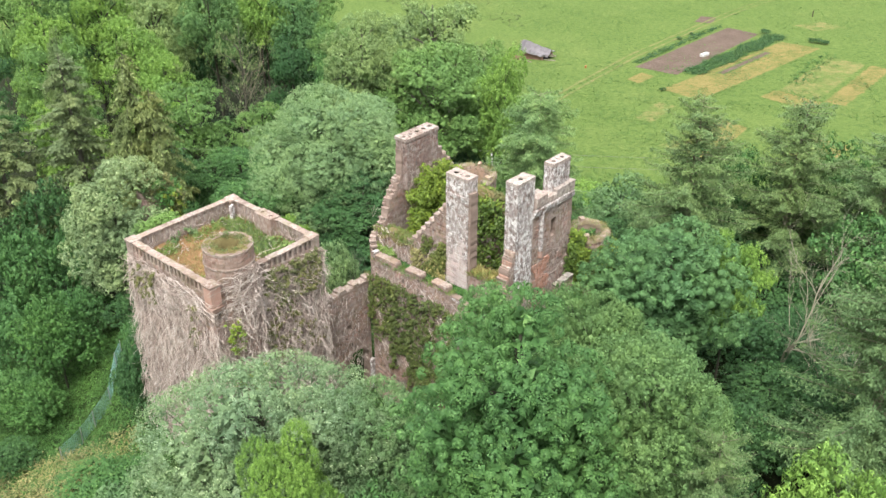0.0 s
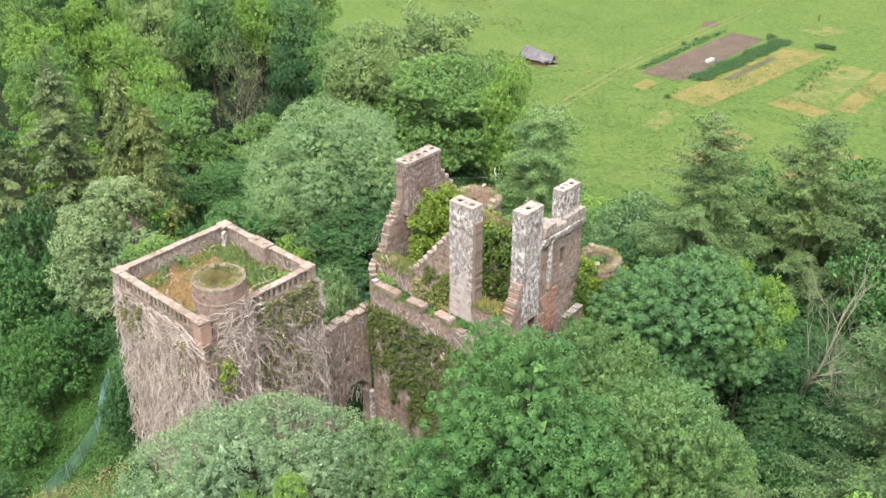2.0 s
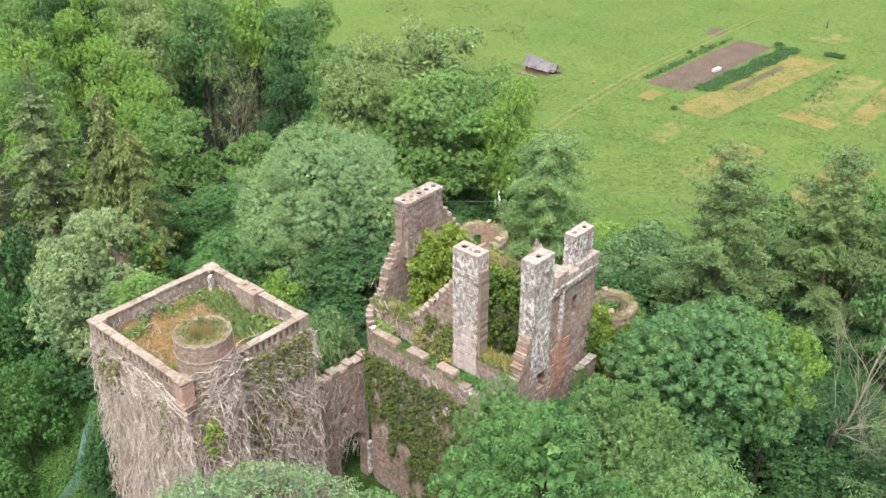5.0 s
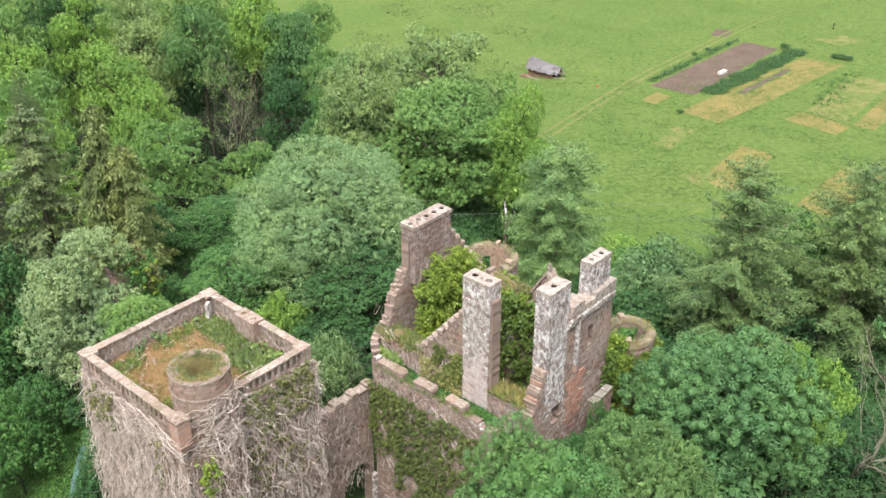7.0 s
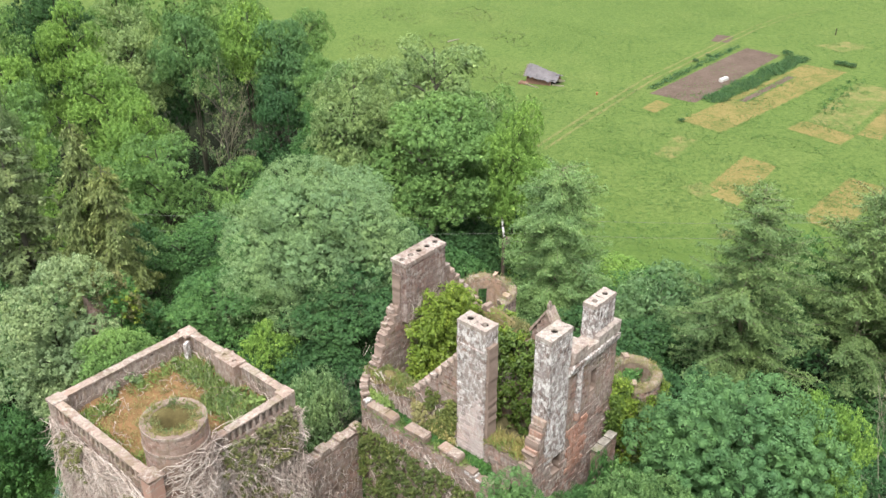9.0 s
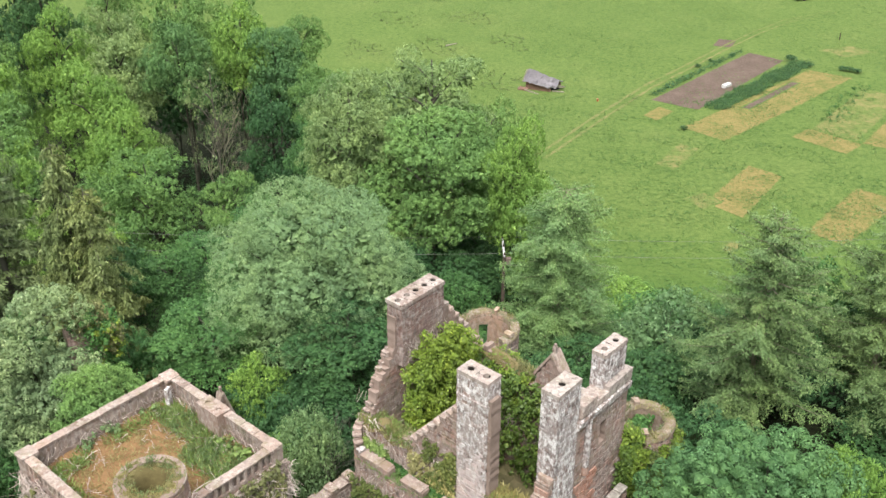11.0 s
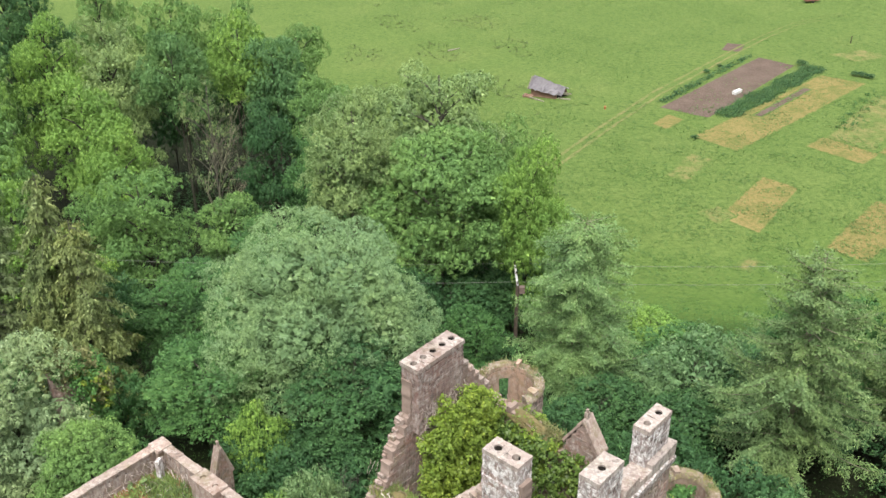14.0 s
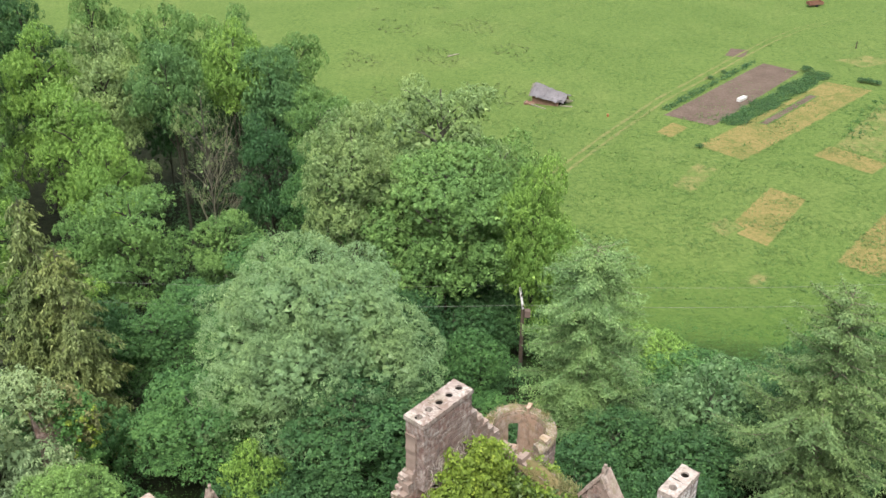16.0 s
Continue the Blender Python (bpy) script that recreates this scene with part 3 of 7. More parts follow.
BROAD = {
    "sycamore": dict(H=24, R=7.5, lo=0.2, rad=0.45, lobes=24, clump=0.56, nclump=1350, nleaf=150, leaf=0.125, narrow=0.85, lobe_size=(0.22, 0.42), gap=1.5, flat=0.75, rise=0.7, wild=0.1, core=0.5, under=0.1, fill=0.3, reach=1.25, inner=3000, shell=0.9),
    "bushy": dict(H=18, R=7, lo=0.1, rad=0.35, lobes=22, clump=0.34, nclump=2000, nleaf=54, leaf=0.115, narrow=0.75, lobe_size=(0.24, 0.42), gap=1.15, rise=0.5, depth=0.4, fill=0.5, core=0.4, inner=3000),
    "whitebeam": dict(H=18, R=8, lo=0.08, rad=0.35, lobes=24, clump=0.42, nclump=2400, nleaf=60, leaf=0.11, narrow=0.7, lobe_size=(0.24, 0.4), gap=1.2, rise=0.7, depth=0.36, fill=0.55, inner=3000),
    "willow": dict(H=20, R=9, lo=0.0, rad=0.4, lobes=20, clump=0.46, nclump=2600, nleaf=52, leaf=0.17, narrow=0.36, lobe_size=(0.22, 0.4), gap=1.1, flat=1.05, under=0.5, droop=0.9, depth=0.55, knobs=9, fill=0.3, rise=0.8, core=0.4, reach=1.2, inner=4000),
    "oak": dict(H=24, R=8, lo=0.14, rad=0.4, lobes=19, clump=0.5, nclump=820, nleaf=32, leaf=0.21, narrow=0.75, lobe_size=(0.2, 0.38), gap=1.15, flat=0.55, core=0.22, under=0.05, fill=0.22, reach=1.4, depth=0.55, inner=1000),
    "tall": dict(H=24, R=8, lo=0.42, rad=0.28, lobes=19, clump=0.5, nclump=760, nleaf=32, leaf=0.21, narrow=0.75, lobe_size=(0.2, 0.38), gap=1.15, flat=0.55, core=0.22, under=0.05, fill=0.22, reach=1.4, depth=0.55, inner=1000),
    "spreading": dict(H=26, R=10, lo=0.12, rad=0.5, lobes=42, clump=0.5, nclump=2100, nleaf=48, leaf=0.18, narrow=0.8, lobe_size=(0.15, 0.3), gap=1.15, flat=0.6, under=0.05, core=0.3, fill=0.3, reach=1.4, inner=2600),
    "ash": dict(H=24, R=7, lo=0.3, rad=0.32, lobes=26, clump=0.44, nclump=1400, nleaf=30, leaf=0.2, narrow=0.55, lobe_size=(0.2, 0.36), gap=1.1, flat=0.75, core=0.25, wild=0.14, under=0.06, fill=0.5, inner=1800),
    "twiggy": dict(H=24, R=7, lo=0.25, rad=0.3, lobes=30, clump=0.5, nclump=240, nleaf=24, leaf=0.2, narrow=0.6, lobe_size=(0.12, 0.22), gap=1.8, flat=0.6, core=0.2, wild=0.4, inner=100),
    "sallow": dict(H=15, R=4.6, lo=0.04, rad=0.2, lobes=20, clump=0.34, nclump=1100, nleaf=38, leaf=0.16, narrow=0.6, lobe_size=(0.24, 0.4), gap=1.15, rise=0.6, depth=0.4, core=0.4, inner=900),
    "shrub": dict(H=8, R=4.4, lo=0.12, rad=0.12, lobes=18, clump=0.36, nclump=380, nleaf=26, leaf=0.2, narrow=0.65, lobe_size=(0.22, 0.42), gap=1.15, core=0.3, under=0.05, fill=0.3, reach=1.4, depth=0.5, inner=400),
}
CONIF = {
    "larch": dict(H=24, R=6.5, rad=0.24, start=0.14, boughs=180, ln=0.2, wd=0.052, dense=40, droop=0.3, lift=0.42, power=0.42, hang=0.6, ragged=0.5, twig=0.32, soft=0.13),
    "young_larch": dict(H=24, R=6.5, rad=0.24, start=0.03, boughs=180, ln=0.23, wd=0.062, dense=34, droop=0.34, lift=0.3, power=0.26, hang=0.8, ragged=0.34, twig=0.36, soft=0.22),
    "spruce": dict(H=26, R=5.2, rad=0.35, boughs=95, ln=0.27, wd=0.075, dense=48, droop=0.5, lift=0.32, power=0.62, hang=0.9, ragged=0.35, twig=0.34, soft=0.1),
    "cypress": dict(H=20, R=3.6, rad=0.3, boughs=110, ln=0.27, wd=0.065, dense=42, droop=0.75, lift=0.15, power=0.5, hang=1.4, ragged=0.4, twig=0.4, soft=0.12),
}


# ---- the castle: a local plan with p along one wall of the tower and q along the other ----
AZ = radians(48.5)
CASTLE = Matrix.Translation((-16.08, 58.53, 0)) @ Matrix.Rotation(AZ, 4, "Z")


def building(name, label, category):
    e = new(name)
    e.matrix_basis = CASTLE
    return tagged(e, label, category)


def wall_core(p0, p1, thick, z0, z1, solid, cs=0.3, cz=0.25, jit=0.04, seed=1):
    """A wall from p0 to p1 of that thickness (to the left of its run), solid where solid(s, z) says so: cells whose faces show only at edges."""
    rng = np.random.default_rng(seed)
    p0, p1 = np.array(p0, float), np.array(p1, float)
    ln = np.linalg.norm(p1 - p0)
    d = (p1 - p0) / ln
    nrm = np.array([-d[1], d[0]])
    ns, nz = max(1, round(ln / cs)), max(1, round((z1 - z0) / cz))
    sg, zg = np.linspace(0, ln, ns + 1), np.linspace(z0, z1, nz + 1)
    S, Z = np.meshgrid((sg[1:] + sg[:-1]) / 2, (zg[1:] + zg[:-1]) / 2, indexing="ij")
    full = np.asarray(solid(S, Z), bool)
    gs, gz = np.meshgrid(sg, zg, indexing="ij")
    js, jz = gs + rng.uniform(-jit, jit, gs.shape), gz + rng.uniform(-jit, jit, gs.shape)
    js[0], js[-1] = 0, ln
    v = []
    for off in (0.0, thick):
        o = off + rng.uniform(-jit, jit, gs.shape) * 0.5
        v.append(np.stack([p0[0] + d[0] * js + nrm[0] * o, p0[1] + d[1] * js + nrm[1] * o, jz], -1).reshape(-1, 3))
    v = np.concatenate(v)
    w, n = nz + 1, (ns + 1) * (nz + 1)
    ident = np.arange(n).reshape(ns + 1, nz + 1)
    pad = np.pad(full, 1)
    f = []
    i, j = np.nonzero(full)
    f.append(np.stack([ident[i, j], ident[i + 1, j], ident[i + 1, j + 1], ident[i, j + 1]], -1))
    f.append(np.stack([ident[i, j], ident[i, j + 1], ident[i + 1, j + 1], ident[i + 1, j]], -1) + n)
    for di, dj, a, b in ((-1, 0, (0, 0), (0, 1)), (1, 0, (1, 1), (1, 0)), (0, -1, (1, 0), (0, 0)), (0, 1, (0, 1), (1, 1))):
        i, j = np.nonzero(full & ~pad[1 + di:1 + di + ns, 1 + dj:1 + dj + nz])
        A, B = ident[i + a[0], j + a[1]], ident[i + b[0], j + b[1]]
        f.append(np.stack([A, B, B + n, A + n], -1))
    return v, np.concatenate(f)


def rubble(p0, p1, z0, z1, solid, seed=1, course=0.23, length=0.4, proud=0.035, deep=0.08, single=None, singles=None):
    """Stones of a wall's right-hand face, course by course, each a little askew and proud of the core."""
    rng = np.random.default_rng(seed)
    p0, p1 = np.array(p0, float), np.array(p1, float)
    ln = np.linalg.norm(p1 - p0)
    d = (p1 - p0) / ln
    nrm = np.array([d[1], -d[0]])
    a, b = [], []
    z = z0
    while z < z1:
        h = course * rng.uniform(0.7, 1.3)
        s = -rng.uniform(0, length)
        while s < ln:
            w = length * rng.uniform(0.5, 1.6)
            a.append((max(s, 0), z))
            b.append((min(s + w, ln), z + h))
            s += w
        z += h
    a, b = np.array(a), np.array(b)
    ok = (b[:, 0] - a[:, 0]) > 0.08
    for f in (0.12, 0.88):
        for g in (0.12, 0.88):
            ok &= np.asarray(solid(a[:, 0] + (b[:, 0] - a[:, 0]) * f, a[:, 1] + (b[:, 1] - a[:, 1]) * g), bool)
    a, b = a[ok], b[ok]
    gap = 0.01
    lo = np.stack([a[:, 0] + gap, np.full(len(a), -deep), a[:, 1] + gap], -1)
    hi = np.stack([b[:, 0] - gap, proud * rng.uniform(0.2, 1.3, len(a)), b[:, 1] - gap], -1)
    if single is not None:
        mid = (a + b) / 2
        pick = np.flatnonzero(np.asarray(single(mid[:, 0], mid[:, 1]), bool))
        pick = pick[np.argsort(-mid[pick, 1])][:290]
        singles.extend((lo[i], hi[i]) for i in pick)
        rest = np.ones(len(a), bool)
        rest[pick] = False
        lo, hi = lo[rest], hi[rest]
    v, f = boxes(lo, hi, rng, 0.014)
    w = np.stack([p0[0] + d[0] * v[:, 0] + nrm[0] * v[:, 1], p0[1] + d[1] * v[:, 0] + nrm[1] * v[:, 1], v[:, 2]], -1)
    return w, f


def stone_wall(owner, p0, p1, thick, z0, z1, solid, seed=1, name="wall", faces="r", mat=None, core=None, single=None, block=None, **kw):
    """A wall as a part, and its facing stones as a part of the wall."""
    p0, p1 = np.array(p0, float), np.array(p1, float)
    w = part(name, mesh_np(name, *wall_core(p0, p1, thick, z0, z1, solid, seed=seed), core or M_MORTAR), None, owner)
    ln = np.linalg.norm(p1 - p0)
    d = (p1 - p0) / ln
    nrm = np.array([-d[1], d[0]])
    ch = []
    if "r" in faces:
        loose = []
        ch.append(rubble(p0, p1, z0, z1, solid, seed + 1, single=single, singles=loose, **kw))
        for lo, hi in loose:
            x = [(p0 + d * s - nrm * o) for s in (lo[0], hi[0]) for o in (lo[1], hi[1])]
            stone(w, (*np.min(x, 0), lo[2]), (*np.max(x, 0), hi[2]), block or M_STONE, "stone")
    if "l" in faces:
        ch.append(rubble(p1 + nrm * thick, p0 + nrm * thick, z0, z1, lambda s, z: solid(ln - s, z), seed + 2, **kw))
    if ch:
        part("facing_stone", mesh_np("facing_stone", *merge(ch), mat or M_RUBBLE), None, w, kind="stuff")
    return w


STONES = {}


def stone(owner, lo, hi, mat, name="stone", jit=0.025, turn=0.0):
    """One dressed or rubble stone as an object of its own; a few shared shapes, scaled to the size asked for."""
    k = random.Random(int((lo[0] * 31 + lo[1] * 57 + lo[2] * 91) * 100)).randrange(7)
    key = (mat.name, k)
    if key not in STONES:
        bm = bmesh.new()
        bmesh.ops.create_cube(bm, size=1)
        r = random.Random(k + 11)
        for vtx in bm.verts:
            vtx.co += Vector([r.uniform(-0.05, 0.05) for _ in range(3)])
        bmesh.ops.bevel(bm, geom=bm.edges[:], offset=0.05, segments=1, affect="EDGES")
        me = bpy.data.meshes.new("stone")
        bm.to_mesh(me)
        bm.free()
        me.materials.append(mat)
        STONES[key] = me
    ob = new(name, STONES[key])
    ob.parent = owner
    c = [(a + b) / 2 for a, b in zip(lo, hi)]
    ob.matrix_basis = Matrix.Translation(c) @ Matrix.Rotation(turn, 4, "Z") @ Matrix.Diagonal((hi[0] - lo[0], hi[1] - lo[1], hi[2] - lo[2], 1))
    return ob


def flue_cap(p0, p1, q0, q1, z0, z1, flues, r, worn=0.035, floor=True):
    """The cap of a stack: a slab with round flues that go down into the dark."""
    bm = bmesh.new()
    n = 16
    ring = []
    longp = (p1 - p0) >= (q1 - q0)
    for i in range(flues):
        if longp:
            a0, a1, b0, b1 = p0 + (p1 - p0) * i / flues, p0 + (p1 - p0) * (i + 1) / flues, q0, q1
        else:
            a0, a1, b0, b1 = p0, p1, q0 + (q1 - q0) * i / flues, q0 + (q1 - q0) * (i + 1) / flues
        cx, cy = (a0 + a1) / 2, (b0 + b1) / 2
        inner, outer, low = [], [], []
        for j in range(n):
            th = 2 * math.pi * j / n
            c, s = math.cos(th), math.sin(th)
            k = 1 / max(abs(c), abs(s))
            outer.append(bm.verts.new((cx + c * k * (a1 - a0) / 2, cy + s * k * (b1 - b0) / 2, z1 + random.uniform(-worn, worn))))
            inner.append(bm.verts.new((cx + c * r, cy + s * r, z1 - 0.01)))
            low.append(bm.verts.new((cx + c * r, cy + s * r, z1 - 1.3)))
        for j in range(n):
            k = (j + 1) % n
            bm.faces.new((outer[j], outer[k], inner[k], inner[j]))
            bm.faces.new((inner[j], inner[k], low[k], low[j]))
        if floor:
            bm.faces.new(low)
        ring.append(outer)
    for x0, y0, x1, y1 in ((p0, q0, p1, q0), (p1, q0, p1, q1), (p1, q1, p0, q1), (p0, q1, p0, q0)):
        vs = [bm.verts.new(c) for c in ((x0, y0, z0), (x1, y1, z0), (x1, y1, z1), (x0, y0, z1))]
        bm.faces.new(vs)
    return bm


def chimney(owner, p0, p1, q0, q1, z0, z1, flues, r, mat, seed, label, lip=0.02, sides=("q0", "p0"), course=0.27, length=0.42, belt=0.0, foot=None, foot_z=0.0):
    """A stack: core, single stones on the sides that can be seen, joined ones on the others, cap with flues."""
    rng = random.Random(seed)
    bm = bmesh.new()
    bmesh.ops.create_cube(bm, size=1, matrix=Matrix.Translation(((p0 + p1) / 2, (q0 + q1) / 2, (z0 + z1 - 1.4) / 2)) @ Matrix.Diagonal((p1 - p0 - 0.1, q1 - q0 - 0.1, z1 - 1.4 - z0, 1)))
    st = part("chimney_stack", bm, M_MORTAR, owner, label)
    part("cap", flue_cap(p0 - lip, p1 + lip, q0 - lip, q1 + lip, z1 - 0.24, z1, flues, r, floor=False), M_CAP, st, "weathered cap with round flues")
    part("flue_lining", flue_cap(p0 + 0.05, p1 - 0.05, q0 + 0.05, q1 - 0.05, z1 - 1.38, z1 - 0.09, flues, r * 0.97, worn=0.0), M_SOOT, st, "soot-black flues")
    far = []
    z = z0
    odd = 0
    while z < z1 - 0.25:
        h = min(course * rng.uniform(0.8, 1.25), z1 - 0.24 - z)
        if h < 0.08:
            break
        for side in ("q0", "p0", "q1", "p1"):
            ln = (p1 - p0) if side[0] == "q" else (q1 - q0)
            s = 0.0
            while s < ln - 0.02:
                w = length * rng.uniform(0.6, 1.5)
                if odd % 2 and s == 0.0:
                    w *= 0.6
                if ln - s - w < 0.18:
                    w = ln - s
                out = rng.uniform(0.0, 0.03) + (0.07 if belt and abs(z - belt) < 0.18 else 0)
                g = 0.007
                if side == "q0":
                    lo, hi = (p0 + s + g, q0 - out, z + g), (p0 + s + w - g, q0 + 0.15, z + h - g)
                elif side == "q1":
                    lo, hi = (p0 + s + g, q1 - 0.15, z + g), (p0 + s + w - g, q1 + out, z + h - g)
                elif side == "p0":
                    lo, hi = (p0 - out, q0 + s + g, z + g), (p0 + 0.15, q0 + s + w - g, z + h - g)
                else:
                    lo, hi = (p1 - 0.15, q0 + s + g, z + g), (p1 + out, q0 + s + w - g, z + h - g)
                if side in sides:
                    stone(st, lo, hi, foot if foot and side == "p0" and z < foot_z + 0.9 * math.sin(s * 4 + z) else mat)
                else:
                    far.append((lo, hi))
                s += w
        z += h
        odd += 1
    v, f = boxes(np.array([a for a, _ in far]), np.array([b for _, b in far]), np.random.default_rng(seed), 0.02)
    part("facing_stone", mesh_np("facing_stone", v, f, mat), None, st, kind="stuff")
    return st


def ring_wall(cx, cy, r, thick, z0, top, gap=None, seed=0, seg=48, dz=0.3, windows=(), single=None, singles=None):
    """A round wall with an uneven head, an open stretch between two angles and small windows: cells as in wall_core, bent round."""
    ln = 2 * math.pi * r

    def solid(s, z):
        a = np.degrees(s / r) % 360
        ok = z < top(a)
        if gap:
            ok &= ~((a > gap[0]) & (a < gap[1]) & (z > gap[2]))
        for wa, ww, wz0, wz1 in windows:
            ok &= ~((np.abs((a - wa + 180) % 360 - 180) < ww) & (z > wz0) & (z < wz1))
        return ok

    v, f = wall_core((0, 0), (ln, 0), -thick, z0, top(np.arange(360.0)).max() + 0.1, solid, cs=ln / seg, cz=dz, jit=0.03, seed=seed)
    a = v[:, 0] / r
    rr = r + v[:, 1]
    w = np.stack([cx + rr * np.cos(a), cy + rr * np.sin(a), v[:, 2]], -1)
    v2, f2 = rubble((0, 0), (ln, 0), z0, top(np.arange(360.0)).max() + 0.1, solid, seed + 1, course=0.24, length=0.4, single=single, singles=singles)
    v2[:, 1] *= 1.0
    a2 = v2[:, 0] / r
    r2 = r - v2[:, 1]
    w2 = np.stack([cx + r2 * np.cos(a2), cy + r2 * np.sin(a2), v2[:, 2]], -1)
    return (w, f[:, ::-1]), (w2, f2)


def ring_stones(owner, cx, cy, r, singles, mat):
    """Single stones round a ring wall."""
    for lo, hi in singles:
        a = (lo[0] + hi[0]) / 2 / r
        rad = r - (lo[1] + hi[1]) / 2 if hi[1] < 0 else r + (lo[1] + hi[1]) / 2
        x, y = cx + rad * math.cos(a), cy + rad * math.sin(a)
        dx, dy = (hi[1] - lo[1]) / 2, (hi[0] - lo[0]) / 2
        stone(owner, (x - dx, y - dy, lo[2]), (x + dx, y + dy, hi[2]), mat, "stone", turn=a)


def ivy(owner, boxes_pq, n, mat, seed, size=0.22, name="ivy", label="", depth=0.35, out=(-0.5, -0.6, 0.5)):
    """Ivy over a wall: clumps strewn through boxes (p0, p1, q0, q1, z0, z1), leaves facing outwards."""
    rng = np.random.default_rng(seed)
    vol = np.array([max(b[1] - b[0], 0.3) * max(b[5] - b[4], 0.3) + max(b[3] - b[2], 0.3) * max(b[5] - b[4], 0.3) for b in boxes_pq])
    pick = rng.choice(len(boxes_pq), n, p=vol / vol.sum())
    bx = np.array(boxes_pq)[pick]
    c = np.stack([rng.uniform(bx[:, 2 * k], bx[:, 2 * k + 1]) for k in range(3)], -1)
    thin = np.array([noise.noise(Vector(q) * 0.7 + Vector((seed, 0, 0))) for q in c]) + rng.normal(0, 0.12, n)
    c = c[thin > -0.2]
    k, m = len(c), 12
    o = unit(np.array(out, float))
    dd = unit(o + rng.normal(0, 0.7, (k, m, 3)))
    lp = c[:, None] + dd * depth * rng.uniform(0.2, 1, (k, m, 1))
    nn = unit(dd * 0.8 + np.array([0, 0, 0.4]) + rng.normal(0, 0.3, dd.shape))
    ax = rng.normal(0, 0.6, dd.shape) + np.array([0, 0, -0.8])
    sz = size * rng.uniform(0.6, 1.3, k * m)
    v, f = leaves(lp.reshape(-1, 3), nn.reshape(-1, 3), ax.reshape(-1, 3), sz, sz * 0.95, simple=True)
    return part(name, mesh_np(name, v, f, mat), None, owner, label, "stuff")


def tufts(owner, areas, n, mat, seed, h=0.45, name="grass_tuft", label="", spread=0.5):
    """Blades of grass over flat areas (p0, p1, q0, q1, z)."""
    rng = np.random.default_rng(seed)
    ar = np.array([(b[1] - b[0]) * (b[3] - b[2]) for b in areas])
    bx = np.array(areas)[rng.choice(len(areas), n, p=ar / ar.sum())]
    c = np.stack([rng.uniform(bx[:, 0], bx[:, 1]), rng.uniform(bx[:, 2], bx[:, 3]), bx[:, 4]], -1)
    c = np.repeat(c, 7, 0) + rng.normal(0, 0.12, (n * 7, 3)) * np.array([1, 1, 0.05])
    ax = unit(rng.normal(0, spread, c.shape) + np.array([0, 0, 1.0]))
    nn = unit(np.cross(ax, rng.normal(0, 1, c.shape)))
    L = h * rng.uniform(0.4, 1.3, len(c))
    v, f = leaves(c, nn, ax, L, L * 0.08 + 0.018)
    return part(name, mesh_np(name, v, f, mat), None, owner, label, "stuff")


def always(s, z):
    return np.ones(np.shape(s), bool)


# the tower
TP, TQ, TZ = 9.9, 10.2, 12.7
tower = building("tower_house", "square roofless sandstone tower cloaked in bare pale vine stems", "tower")
for a, b, fc, sd in (((0, TQ), (0, 0), "rl", 3), ((0, 0), (TP, 0), "rl", 5), ((TP, 0), (TP, TQ), "rl", 7), ((TP, TQ), (0, TQ), "rl", 9)):
    stone_wall(tower, a, b, 0.42, -6.5, 11.7, always, sd, faces="r" if sd < 6 else "")
bm = bmesh.new()
bmesh.ops.create_grid(bm, x_segments=40, y_segments=40, size=0.5, matrix=Matrix.Translation((TP / 2, TQ / 2, 11.1)) @ Matrix.Diagonal((TP - 0.9, TQ - 0.9, 1, 1)))
for vtx in bm.verts:
    vtx.co.z += 0.18 * noise.noise(vtx.co * 0.9) + 0.06 * noise.noise(vtx.co * 3.1)
    edge = min(vtx.co.x - 0.4, TP - 0.4 - vtx.co.x, vtx.co.y - 0.4, TQ - 0.4 - vtx.co.y)
    vtx.co.z += 0.35 * max(0, 1 - edge / 1.2) ** 2
for fc in bm.faces:
    fc.smooth = True
k = Mat("mossy_roof_deck", 0.95, 0.1)
c = k.ramp(k.noise(0.8, 5, 0.7), [(0.3, (0.22, 0.125, 0.06)), (0.55, (0.19, 0.11, 0.055)), (0.75, (0.12, 0.1, 0.045))])
c = k.mix(0.5, c, k.ramp(k.noise(5, 6, 0.75), [(0.3, (0.1, 0.06, 0.032)), (0.6, (0.24, 0.15, 0.075)), (0.75, (0.12, 0.13, 0.035))]))
k.bump(k.noise(6, 6, 0.7), 1.0, 0.1)
M_ROOFMOSS = k.colour(c)
part("roof_deck", bm, M_ROOFMOSS, tower, "rust-brown mossy roof deck")

# the parapet: a thin wall set back between its balusters
for a, b, sd in (((0.15, TQ - 0.15), (0.15, 0.15), 3), ((0.15, 0.15), (TP - 0.15, 0.15), 5), ((TP - 0.15, 0.15), (TP - 0.15, TQ - 0.15), 7), ((TP - 0.15, TQ - 0.15), (0.15, TQ - 0.15), 9)):
    part("parapet", mesh_np("parapet", *wall_core(a, b, 0.24, 11.6, TZ - 0.08, always, seed=sd + 60, jit=0.02), M_RUBBLE), None, tower)

